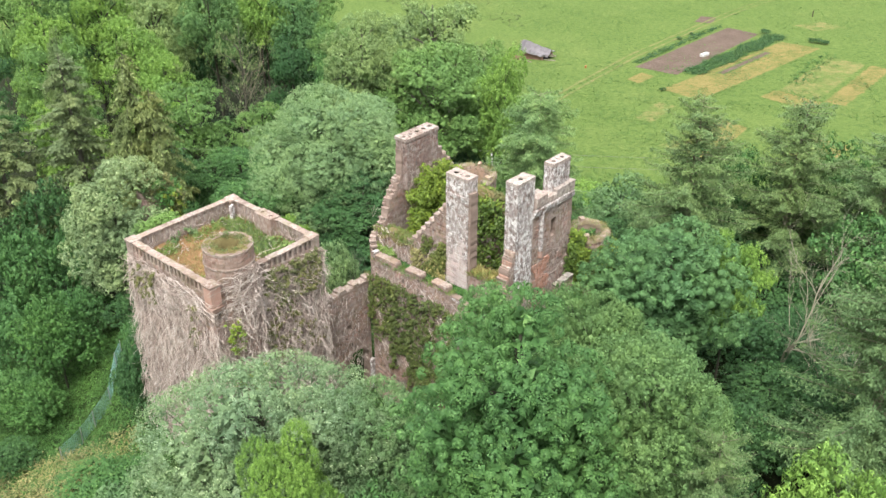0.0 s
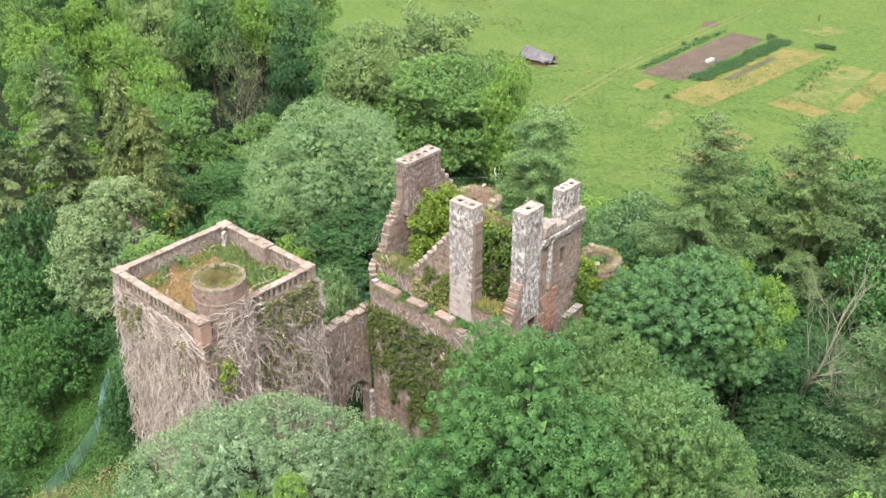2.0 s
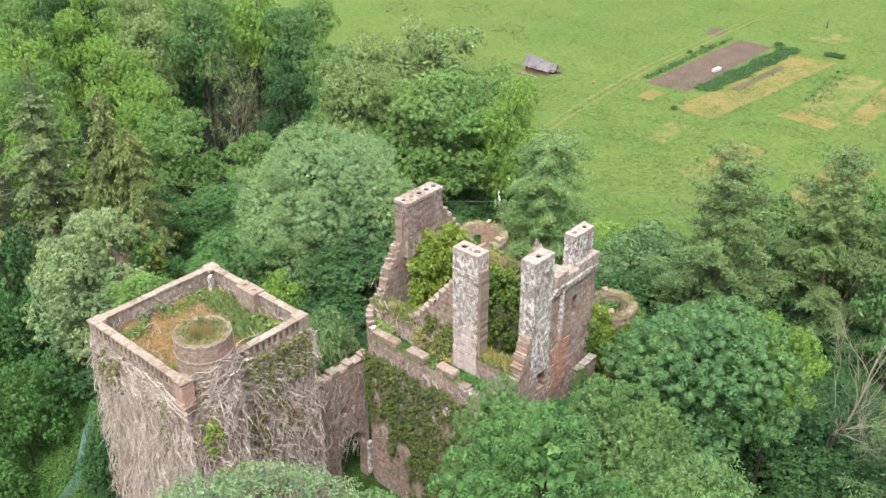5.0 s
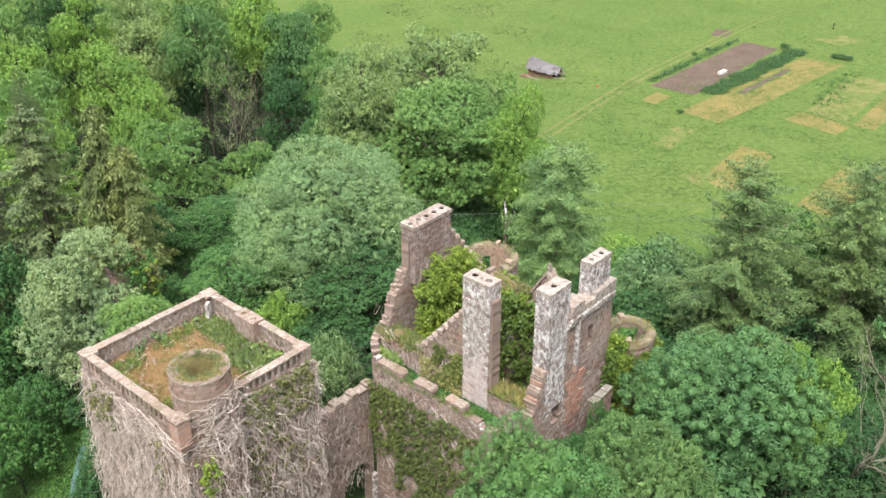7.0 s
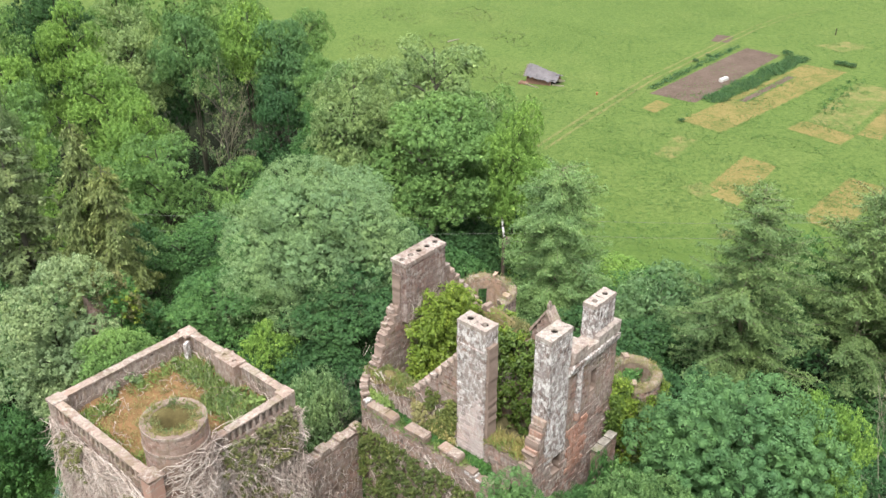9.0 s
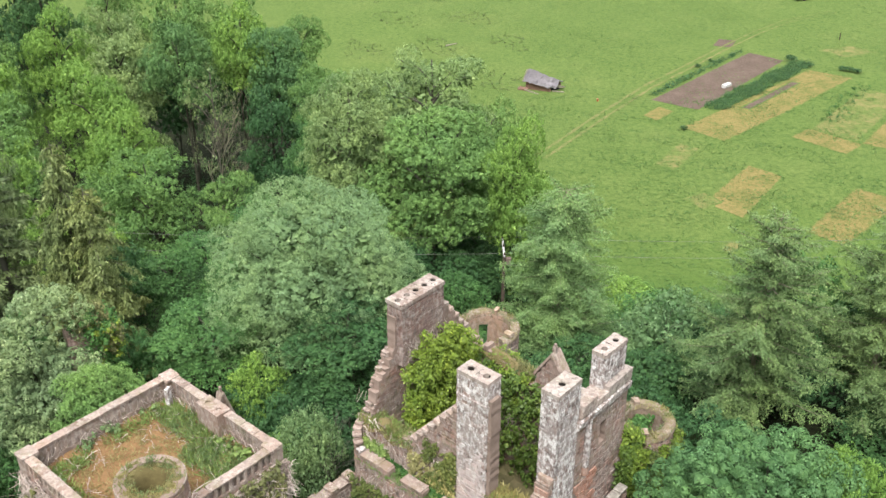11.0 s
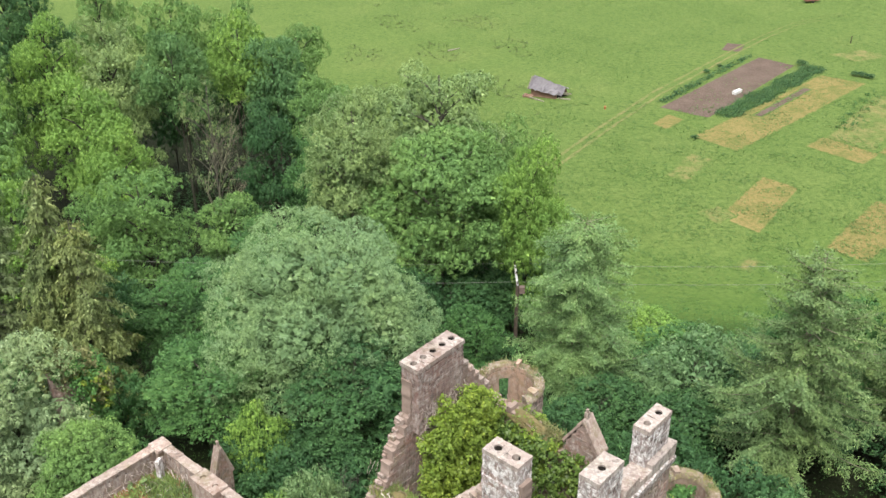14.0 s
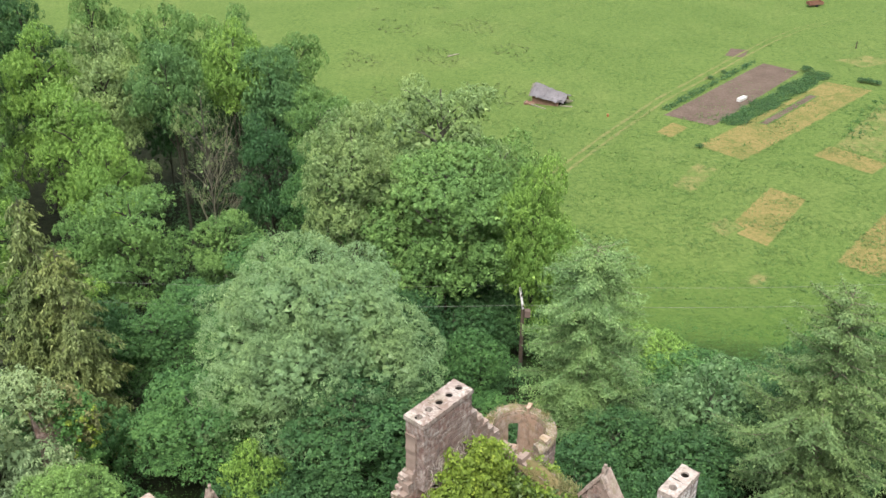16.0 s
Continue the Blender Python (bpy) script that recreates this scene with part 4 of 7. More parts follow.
# cope stones and corner blocks of the tower
M_PIER = stone_mat("pier_stone", (0.4, 0.245, 0.195), (0.37, 0.26, 0.215), 0.12, per_object=True, dark=0.15)
rng = random.Random(4)
for side in range(4):
    ln = TQ if side in (0, 2) else TP
    s = 0.7
    while s < ln - 0.7:
        w = min(rng.uniform(0.8, 1.25), ln - 0.7 - s)
        z = TZ - 0.1 + rng.uniform(-0.02, 0.02)
        a = (-0.09, 0.47)
        if w > 0.2 and not (side == 1 and 0.9 < s + w / 2 < 4.2):
            if side == 0:
                stone(tower, (a[0], s, z), (a[1], s + w, z + 0.13), M_COPE, "cope_stone")
            elif side == 1:
                stone(tower, (s, a[0], z), (s + w, a[1], z + 0.13), M_COPE, "cope_stone")
            elif side == 2:
                stone(tower, (TP - a[1], s, z), (TP - a[0], s + w, z + 0.13), M_COPE, "cope_stone")
            else:
                stone(tower, (s, TQ - a[1], z), (s + w, TQ - a[0], z + 0.13), M_COPE, "cope_stone")
        s += w
    n = int(ln / 0.48)
    for i in range(1, n):
        t = i * ln / n
        if side == 1 and 0.7 < t < 4.5:
            continue
        d0, d1 = -0.03, 0.4
        lo, hi = (d0, t - 0.1, 11.68), (d1, t + 0.1, TZ - 0.1)
        if side == 1:
            lo, hi = (t - 0.1, d0, 11.68), (t + 0.1, d1, TZ - 0.1)
        elif side == 2:
            lo, hi = (TP - d1, t - 0.1, 11.68), (TP - d0, t + 0.1, TZ - 0.1)
        elif side == 3:
            lo, hi = (t - 0.1, TQ - d1, 11.68), (t + 0.1, TQ - d0, TZ - 0.1)
        stone(tower, lo, hi, M_COPE, "parapet_baluster")
for cp, cq in ((0, TQ), (TP, TQ), (TP, 0)):
    sp, sq = (1 if cp == 0 else -1), (1 if cq == 0 else -1)
    x0, x1 = sorted((cp - 0.16 * sp, cp + 0.78 * sp))
    y0, y1 = sorted((cq - 0.16 * sq, cq + 0.78 * sq))
    stone(tower, (x0, y0, TZ - 0.12), (x1, y1, TZ + 0.1), M_COPE, "corner_block")
    stone(tower, (x0 + 0.08, y0 + 0.08, TZ - 1.9), (x1 - 0.08, y1 - 0.08, TZ - 0.12), M_COPE, "corner_pier")
stone(tower, (-0.3, -0.3, TZ - 0.06), (0.72, 0.72, TZ + 0.1), M_COPE, "corner_block")
stone(tower, (-0.22, -0.22, TZ - 1.66), (0.62, 0.62, TZ - 0.06), M_PIER, "corner_pier")
stone(tower, (-0.3, -0.3, TZ - 1.8), (0.66, 0.66, TZ - 1.66), M_PIER, "corner_pier")
stone(tower, (-0.2, -0.2, TZ - 2.1), (0.6, 0.6, TZ - 1.8), M_PIER, "corner_pier")

# stair drum on the tower
DC, DR, DZ = (2.53, 1.05), 1.75, 14.65
loose = []
co, fa = ring_wall(*DC, DR, 0.5, -6.5, lambda a: np.full(np.shape(a), DZ), seed=21, single=lambda s, z: z > 12.0, singles=loose)
drum = part("stair_drum", mesh_np("stair_drum", *co, M_MORTAR), None, tower, "round stair turret with a grassy sunken top")
part("facing_stone", mesh_np("facing_stone", *fa, stone_mat("drum_stone", (0.3, 0.185, 0.15), (0.27, 0.205, 0.175), 0.2, moss=0.2, dark=0.4)), None, drum, kind="stuff")
ring_stones(drum, *DC, DR, loose, stone_mat("drum_block", (0.3, 0.185, 0.15), (0.27, 0.205, 0.175), 0.2, per_object=True, moss=0.2, dark=0.4))
for zz, hh, rr in ((DZ - 0.06, 0.13, 0.06), (13.45, 0.12, 0.1)):
    for i in range(20):
        a0, a1 = 2 * math.pi * i / 20 + 0.01, 2 * math.pi * (i + 1) / 20 - 0.01
        bm = bmesh.new()
        vs = []
        for rad in (DR - 0.12, DR + rr):
            for a in (a0, (a0 + a1) / 2, a1):
                for z in (zz, zz + hh):
                    vs.append(bm.verts.new((DC[0] + rad * math.cos(a), DC[1] + rad * math.sin(a), z)))
        bmesh.ops.convex_hull(bm, input=vs)
        part("rim_stone", bm, M_COPE, drum)
bm = bmesh.new()
ringv = []
for r, z in ((0.02, -2.6), (0.55, -2.5), (0.7, -1.2), (0.84, -0.45), (1.02, 0.0), (1.45, 0.12), (1.68, 0.03)):
    hx, hy = 0.2 * (1 - r / 1.68), 0.3 * (1 - r / 1.68)
    ringv.append([bm.verts.new((DC[0] + hx + r * math.cos(i * math.pi / 14) * random.uniform(0.93, 1.07), DC[1] + hy + r * math.sin(i * math.pi / 14) * random.uniform(0.93, 1.07), DZ + z + random.uniform(-0.03, 0.03))) for i in range(28)])
for r0, r1 in zip(ringv, ringv[1:]):
    for i in range(28):
        fc = bm.faces.new((r0[i], r0[(i + 1) % 28], r1[(i + 1) % 28], r1[i]))
        fc.smooth = True
part("turf_cap", bm, plain_mat("turf", (0.06, 0.05, 0.02), (0.16, 0.135, 0.06), 4), drum, "turf with a dark central hole")

# small vent stack in the far parapet and a leaning slab
bm = flue_cap(9.0, 10.0, 4.4, 6.4, 11.0, TZ + 0.15, 2, 0.17)
part("vent_block", bm, M_COPE, tower, "low vent block with two flues")
stone(tower, (8.7, 8.95, 11.1), (9.05, 9.22, 12.62), M_WHITE, "leaning_slab", turn=0.3)

# the curtain wall with its arch
curtain = building("curtain_wall", "ruined sandstone wall with an arched gateway and stepped copes", "wall")


def curtain_solid(s, z):
    p = s + TP
    arch = (((p - 13.65) / 1.35) ** 2 + (np.maximum(z + 1.6, 0) / 1.75) ** 2 < 1)
    hole = ((p - 12.85) / 0.35) ** 2 + ((z - 2.7) / 0.45) ** 2 < 1
    return ~arch & ~hole & (z < 6.25)


stone_wall(curtain, (TP, 0.15), (15.2, 0.15), 0.8, -6.5, 6.3, curtain_solid, 31, single=lambda s, z: z > 1.0)
s, i = TP, 0
while s < 15.1:
    w = rng.uniform(0.6, 0.85)
    up = 0.22 * (i % 2) + rng.uniform(0, 0.05)
    stone(curtain, (s, 0.1, 6.22), (s + w - 0.02, 0.85, 6.38 + up), M_COPE, "cope_stone")
    s += w
    i += 1
for i in range(6):
    stone(curtain, (14.95, -0.12, -4.6 + i * 0.52), (15.3, 0.35, -4.1 + i * 0.52), M_WHITE, "gate_jamb")

# the keep
keep = building("ruined_keep", "roofless red and grey sandstone keep with tall chimneys and ivy", "castle ruin")


MERLONS = ((-3.17, -0.95), (-5.88, -4.29), (-8.6, -7.0))


def front_solid(s, z):
    q = -0.9 - s
    top = 8.72 - 0.35 * smooth(-8.6, -11, q)
    for m0, m1 in MERLONS:
        top = top + 0.4 * ((q > m0) & (q < m1))
    slot = (np.abs(q + 4.2) < 0.25) & (np.abs(z - 5.5) < 0.6)
    return (z < top) & ~slot


stone_wall(keep, (15.0, -0.9), (15.0, -11.0), 0.6, -6.5, 9.4, front_solid, 41, single=lambda s, z: z > 6.9)
for m0, m1 in MERLONS:
    q, n = m1, 3 if m1 - m0 > 2 else 2
    for i in range(n):
        w = (m1 - m0) / n
        z = 9.1 + rng.uniform(-0.03, 0.03)
        stone(keep, (14.94, q - w + 0.015, z), (15.66, q, z + 0.13), M_COPE, "cope_stone")
        q -= w
for i in range(3):
    stone(keep, (14.97, -9.5 - i * 0.45, 8.4 - i * 0.08), (15.5, -9.08 - i * 0.45, 8.56 - i * 0.08), M_WHITE, "cope_stone")


def corner_head(a):
    """The head of the rounded corner: it climbs from the front wall to the inner gable."""
    return np.where((a > 86) & (a < 184), np.interp(a, [86, 110, 140, 165, 184], [10.6, 10.4, 9.9, 9.35, 9.1]) + 0.08 * np.sin(a * 0.3), -6.4)


loose = []
co, fa = ring_wall(16.25, -0.95, 1.25, 0.45, -6.5, corner_head, seed=47, single=lambda s, z: z > 6.0, singles=loose)
rc = part("rounded_corner", mesh_np("rounded_corner", *co, M_MORTAR), None, keep, "rounded corner of rubble climbing to the gable")
part("facing_stone", mesh_np("facing_stone", *fa, M_RUBBLE), None, rc, kind="stuff")
ring_stones(rc, 16.25, -0.95, 1.25, loose, M_STONE)
for a0 in range(90, 180, 18):
    a = math.radians(a0 + 9)
    x, y, z = 16.25 + 1.05 * math.cos(a), -0.95 + 1.05 * math.sin(a), float(corner_head(np.array(a0 + 9.0)))
    stone(rc, (x - 0.27, y - 0.2, z - 0.06), (x + 0.27, y + 0.2, z + 0.09), M_WHITE if a0 == 162 else M_COPE, "cope_stone", turn=a)


def gable_solid(s, z):
    q = 0.3 - s
    step = np.floor((-q - 4.0) / 0.45) * 0.45
    top = np.where(q > -4.0, 10.7 + 0.25 * np.sin(q * 3), np.where(q > -7.4, 11.4 + step * 1.22, np.where(q > -9.7, 18, 10.4 + 0.08 * np.sin(q * 5))))
    return z < top


stone_wall(keep, (16.2, 0.25), (16.2, -12.2), 0.8, -2, 17.0, gable_solid, 51, faces="r", single=lambda s, z: z > 8.6)
for i in range(8):
    q1 = -4.0 - i * 0.45
    stone(keep, (16.1, q1 - 0.47, 11.36 + i * 0.55), (17.1, q1, 11.6 + i * 0.55), M_COPE, "crow_step")


def nw_solid(s, z):
    p = 25.6 - s
    up = np.interp(p, [16.2, 16.6, 17.2, 18.0, 18.5, 18.6, 22.45, 22.5, 23.4, 24.3, 25.6], [10.9, 11.5, 13.2, 14.0, 14.8, 17.0, 17.0, 16.4, 15.6, 14.2, 12.6])
    return z < np.floor(up / 0.25) * 0.25


stone_wall(keep, (25.6, 0.05), (16.2, 0.05), 0.65, -2, 17.0, nw_solid, 61, faces="l")
for i in range(13):
    p = 16.3 + i * 0.18 + rng.uniform(-0.09, 0.09)
    if i in (3, 8):
        continue
    z = float(np.interp(p, [16.3, 16.6, 17.2, 18.0, 18.5], [11.2, 11.6, 13.2, 14.1, 14.9])) + rng.uniform(-0.08, 0.08)
    stone(keep, (p - rng.uniform(0.02, 0.14), -0.4 + rng.uniform(0, 0.25), z - rng.uniform(0.1, 0.22)), (p + 0.15, 0.05 + rng.uniform(0, 0.12), z + rng.uniform(0.0, 0.09)), M_COPE, "crow_step")
for i, (p, z) in enumerate(((22.75, 16.3), (23.2, 15.8), (23.7, 15.2), (24.2, 14.5), (24.7, 13.8), (25.2, 13.2))):
    stone(keep, (p - 0.24, -0.66, z - 0.2), (p + 0.2, 0.12, z + 0.02), M_COPE, "crow_step")


def back_solid(s, z):
    q = -12.6 + s
    top = np.interp(q, [-12.6, -9.2, -8.6, -6.4, -5.0, -2.6, 0], [10.4, 10.8, 12.0, 11.3, 11.8, 12.3, 12.4]) + 0.2 * np.sin(q * 4.1)
    top = np.where(np.abs(q + 7.6) < 1.05, 12.3 + 1.9 * (1 - np.abs(q + 7.6) / 1.05), top)
    win = (np.abs(q + 4.5) < 0.5) & (z > 6) & (z < 8.5)
    return (z < top) & ~win


stone_wall(keep, (25.5, -12.6), (25.5, 0.0), 0.7, -4, 14.6, back_solid, 71, faces="l")
for sg in (-1, 1):
    bm = bmesh.new()
    vs = [bm.verts.new(c) for x in (24.7, 25.65) for c in ((x, -7.6, 14.45), (x, -7.6, 14.2), (x, -7.6 + sg * 1.15, 12.3), (x, -7.6 + sg * 1.22, 12.5))]
    bmesh.ops.convex_hull(bm, input=vs)
    part("skew_stone", bm, M_COPE, keep, "sloping dormer skew")
stone(keep, (25.0, -7.72, 14.35), (25.25, -7.48, 14.75), M_COPE, "finial")
stone(keep, (25.05, -7.68, 14.7), (25.2, -7.53, 14.95), M_COPE, "finial")


def se_solid(s, z):
    p = 16.1 + s
    left = np.interp(z, [9.4, 10.2, 11, 12, 12.9, 13], [16.1, 16.2, 16.5, 16.8, 17.1, 17.3])
    top = np.where(p < 19.4, np.interp(p, [16.1, 17.3, 17.31, 19.4], [10.0, 12.9, 10.5, 10.5]), np.where(p < 24.3, 16.0, 12.0 - (p - 24.3) * 0.8))
    win = (np.abs(p - 22.0) < 0.28) & (z > 12.4) & (z < 13.9)
    low = (np.abs(p - 18.7) < 0.4) & (z > 8.2) & (z < 10.4)
    return (z < top) & (p > left) & ~win & ~low


stone_wall(keep, (16.1, -13.1), (25.6, -13.1), 0.9, -6.5, 17.5, se_solid, 81, faces="r", single=lambda s, z: z > 9.0, mat=stone_mat("weathered_red_rubble", (0.29, 0.172, 0.14), (0.29, 0.235, 0.21), 0.7, dark=0.75))
for z, h, o in ((15.1, 0.22, 0.2), (15.36, 0.3, 0.3)):
    p = 19.25
    while p < 24.2:
        w = min(rng.uniform(0.5, 0.8), 24.4 - p)
        stone(keep, (p, -13.1 - o, z), (p + w - 0.015, -12.5, z + h), M_CHIM, "cornice_stone")
        p += w
for p0, p1, z0, z1 in ((19.5, 20.9, 15.7, 16.6), (20.9, 22.0, 15.7, 16.15), (22.0, 24.3, 15.7, 16.45)):
    stone(keep, (p0, -13.3, z0), (p1, -12.2, z1), M_CAP, "parapet_block")

chimney(keep, 18.72, 22.4, -1.08, 0.1, 13.6, 18.0, 5, 0.2, M_CHIMDARK, 1, "broad five-flue chimney of dark rubble", 0.07, sides=("q0", "p0"), course=0.21, length=0.4)
chimney(keep, 16.1, 17.2, -9.6, -7.55, 8.6, 18.15, 2, 0.22, M_CHIM, 2, "tall two-flue chimney blotched with lichen", sides=("q0", "p0"), course=0.25, length=0.33, belt=16.4, foot=M_PLASTER, foot_z=12.2)
chimney(keep, 17.4, 19.4, -13.12, -12.05, 9.6, 18.4, 1, 0.2, M_WHITE, 3, "white-lichened chimney with a broken cap", sides=("q0", "p0"), course=0.25, length=0.33)
chimney(keep, 21.9, 24.0, -12.95, -12.1, 15.5, 18.4, 2, 0.19, M_WHITE, 4, "pale two-flue chimney on the wall head", sides=("q0", "p0"), course=0.22, length=0.3)

for i in range(9):
    stone(keep, (16.15 + i * 0.13, -13.12, 9.75 + i * 0.36), (16.7 + i * 0.13, -12.25, 10.12 + i * 0.36), M_RED if i % 3 == 0 else M_COPE, "broken_quoin")
for i in range(14):
    bm = bmesh.new()
    bmesh.ops.create_cone(bm, cap_ends=True, segments=10, radius1=0.2, radius2=0.2, depth=0.27, matrix=Matrix.Translation((20.35, -13.2, 11.5 + i * 0.28)))
    part("shaft_drum", bm, M_RED if i < 2 else M_WHITE, keep)
# red patch in the south-east wall
part("facing_stone", mesh_np("facing_stone", *rubble((19.5, -13.16), (21.7, -13.16), 7.5, 11.5, lambda s, z: (s > 0.15 * np.sin(z * 4) + 0.1) & (s < 2.1 + 0.2 * np.sin(z * 3)) & (z < 11.3 + 0.3 * np.sin(s * 5)), 85), M_RED), None, keep, "patch of bright red sandstone", "stuff")

# two round turrets
M_TURRET = stone_mat("turret_core", (0.3, 0.205, 0.15), (0.28, 0.215, 0.175), 0.35, moss=0.3, dark=0.5)
loose = []
co, fa = ring_wall(27.65, -0.4, 2.1, 0.55, -4, lambda a: 11.7 + 0.12 * np.sin(np.radians(a * 3)) + 0.1 * np.sin(np.radians(a * 7)), gap=(166, 246, 3.0), seed=91, single=lambda s, z: z > 9.5, singles=loose, windows=((50, 11, 8.6, 10.9), (-20, 8, 7.5, 9.6)))
tur = part("round_turret", mesh_np("round_turret", *co, M_TURRET), None, keep, "hollow round turret, broken open on one side")
part("facing_stone", mesh_np("facing_stone", *fa, M_RUBBLE), None, tur, kind="stuff")
ring_stones(tur, 27.65, -0.4, 2.1, loose, M_STONE)
loose = []
co, fa = ring_wall(27.1, -13.0, 1.75, 0.5, -4, lambda a: 10.9 + 0.15 * np.sin(np.radians(a * 2)) + 0.08 * np.sin(np.radians(a * 9)), seed=95, single=lambda s, z: z > 9.0, singles=loose)
tur = part("round_turret", mesh_np("round_turret", *co, M_TURRET), None, keep, "hollow round turret with a mossy head")
part("facing_stone", mesh_np("facing_stone", *fa, M_RUBBLE), None, tur, kind="stuff")
ring_stones(tur, 27.1, -13.0, 1.75, loose, M_STONE)

def turret_rim(owner, cx, cy, r, z, a0, a1, seed):
    """The worn mossy head of a round wall, as one rounded band."""
    r8 = random.Random(seed)
    n = max(8, int((a1 - a0) / 6))
    bm = bmesh.new()
    prof = ((-0.56, -0.3), (-0.52, 0.02), (-0.3, 0.1), (-0.05, 0.06), (0.08, -0.02), (0.1, -0.3))
    rows = []
    for i in range(n + 1):
        a = math.radians(a0 + (a1 - a0) * i / n)
        up = 0.06 * math.sin(a * 3 + seed) + r8.uniform(-0.03, 0.03)
        rows.append([bm.verts.new((cx + (r + d + r8.uniform(-0.03, 0.03)) * math.cos(a), cy + (r + d) * math.sin(a), z + h + up)) for d, h in prof])
    for r0, r1 in zip(rows, rows[1:]):
        for j in range(len(prof) - 1):
            bm.faces.new((r0[j], r1[j], r1[j + 1], r0[j + 1])).smooth = True
    if a1 - a0 < 359:
        bm.faces.new(rows[0])
        bm.faces.new(rows[-1][::-1])
    part("rim", bm, M_RIM, owner, "worn mossy wall head")


M_RIM = stone_mat("mossy_head", (0.2, 0.15, 0.1), (0.22, 0.18, 0.13), 0.3, moss=0.8, dark=0.4)
turret_rim(keep, 27.65, -0.4, 2.1, 11.72, -112, 164, 5)
turret_rim(keep, 27.1, -13.0, 1.75, 10.95, 0, 360, 6)
for cx, cy, rr, zz, sd in ((27.65, -0.4, 1.82, 11.72, 31), (27.1, -13.0, 1.5, 10.95, 32)):
    for i in range(18):
        a = math.radians(i * 20 + 3)
        if sd == 31 and 160 < math.degrees(a) < 252:
            continue
        x, y = cx + rr * math.cos(a), cy + rr * math.sin(a)
        tufts(keep, [(x - 0.25, x + 0.25, y - 0.25, y + 0.25, zz)], 6, L_DRY if i % 3 else L_OLIVE, sd * 50 + i, h=0.16, name="moss_cushion", label="brown moss on the turret head", spread=1.4)

# floors inside the ruin
for nm, p0, p1, q0, q1, z in (("floor", 16.9, 25.5, -12.3, -1.0, 4.0), ("wall_walk", 15.6, 16.3, -11, 0.3, 8.1)):
    bm = bmesh.new()
    bmesh.ops.create_grid(bm, x_segments=16, y_segments=16, size=0.5, matrix=Matrix.Translation(((p0 + p1) / 2, (q0 + q1) / 2, z)) @ Matrix.Diagonal((p1 - p0, q1 - q0, 1, 1)))
    for vtx in bm.verts:
        vtx.co.z += 0.4 * noise.noise(vtx.co * 0.8)
    part(nm, bm, plain_mat("rubble_floor", (0.07, 0.075, 0.03), (0.17, 0.14, 0.08), 2), keep, "overgrown rubble floor")

ivy(keep, [(18.2, 24.5, -2.6, -1.1, 7, 13.6), (19.2, 23.4, -2.9, -1.1, 10, 14.6), (20.0, 22.6, -2.4, -1.1, 13.5, 15.4)], 2700, L_IVY, 5, size=0.155, label="bright green ivy on the inner gable", out=(-0.3, -0.9, 0.6))
ivy(keep, [(23.9, 25.0, -12, -1.2, 4, 11.9), (24.9, 26.0, -6.5, -2.2, 10.5, 11.2)], 1600, L_IVYDK, 6, size=0.19, label="dark ivy curtain on the inner wall", out=(-0.9, -0.2, 0.4))
for i in range(15):
    a = math.radians(150 + i * 13)
    x, y = 27.1 + 1.9 * math.cos(a), -13.0 + 1.9 * math.sin(a)
    ivy(keep, [(x - 0.3, x + 0.3, y - 0.3, y + 0.3, 5.0, 10.3 - 0.5 * (i % 3 == 1))], 95, L_IVY if i % 3 else L_IVYOL, 300 + i, size=0.155, label="yellow-green ivy round the turret", depth=0.4, out=(math.cos(a), math.sin(a), 0.5))
ivy(keep, [(24.4, 25.4, -7.5, -1.6, 9.0, 12.0), (24.9, 26.2, -4.6, -1.8, 10.5, 12.3)], 620, L_IVY, 26, size=0.15, label="yellow-green ivy on the head of the inner wall", out=(-0.9, -0.2, 0.5))
ivy(keep, [(24.3, 25.6, -14.0, -12.6, 7.5, 11.3), (24.4, 25.2, -13.9, -13.0, 10, 12.0)], 900, L_IVY, 7, size=0.155, label="yellow-green ivy between wall and turret", out=(-0.4, -0.8, 0.5))
ivy(keep, [(14.6, 14.95, -10, -2.4, -1, 7.6), (14.6, 14.95, -3.4, -0.2, 3.0, 7.6), (14.6, 14.95, -5.0, -0.6, 1.2, 4.0), (14.6, 14.95, -10, -4.5, -5.0, 1.0)], 2700, L_IVYOL, 8, size=0.125, label="thin ivy hanging on the outer wall", depth=0.22, out=(-1, -0.2, 0.3))
ivy(keep, [(15.65, 16.1, -10.2, -0.6, 8.0, 8.8)], 1500, L_NETTLE, 9, size=0.15, label="nettles on the wall walk", depth=0.3, out=(-0.3, -0.3, 1))
ivy(keep, [(15.6, 16.3, -2.2, 0.1, 8.6, 9.5)], 240, L_GRASS, 46, size=0.13, label="bright weeds in the rounded corner", depth=0.3, out=(-0.3, -0.3, 1))
ivy(keep, [(15.95, 16.15, -7.4, -5.0, 8.9, 11.2), (15.95, 16.15, -7.5, -5.2, 9.0, 12.2)], 520, L_IVYOL, 19, size=0.13, label="olive creeper on the inner wall", depth=0.22, out=(-1, -0.2, 0.3))
ivy(keep, [(15.95, 16.15, -7.5, -4.0, 8.8, 10.6)], 150, L_DRY, 48, size=0.15, label="withered creeper on the inner wall", depth=0.2, out=(-1, -0.2, 0.3))
ivy(keep, [(23.6, 25.2, -13.8, -13.2, 7.0, 11.0)], 300, L_IVYDK, 27, size=0.15, label="dark ivy at the wall's foot", out=(-0.1, -0.95, 0.4))
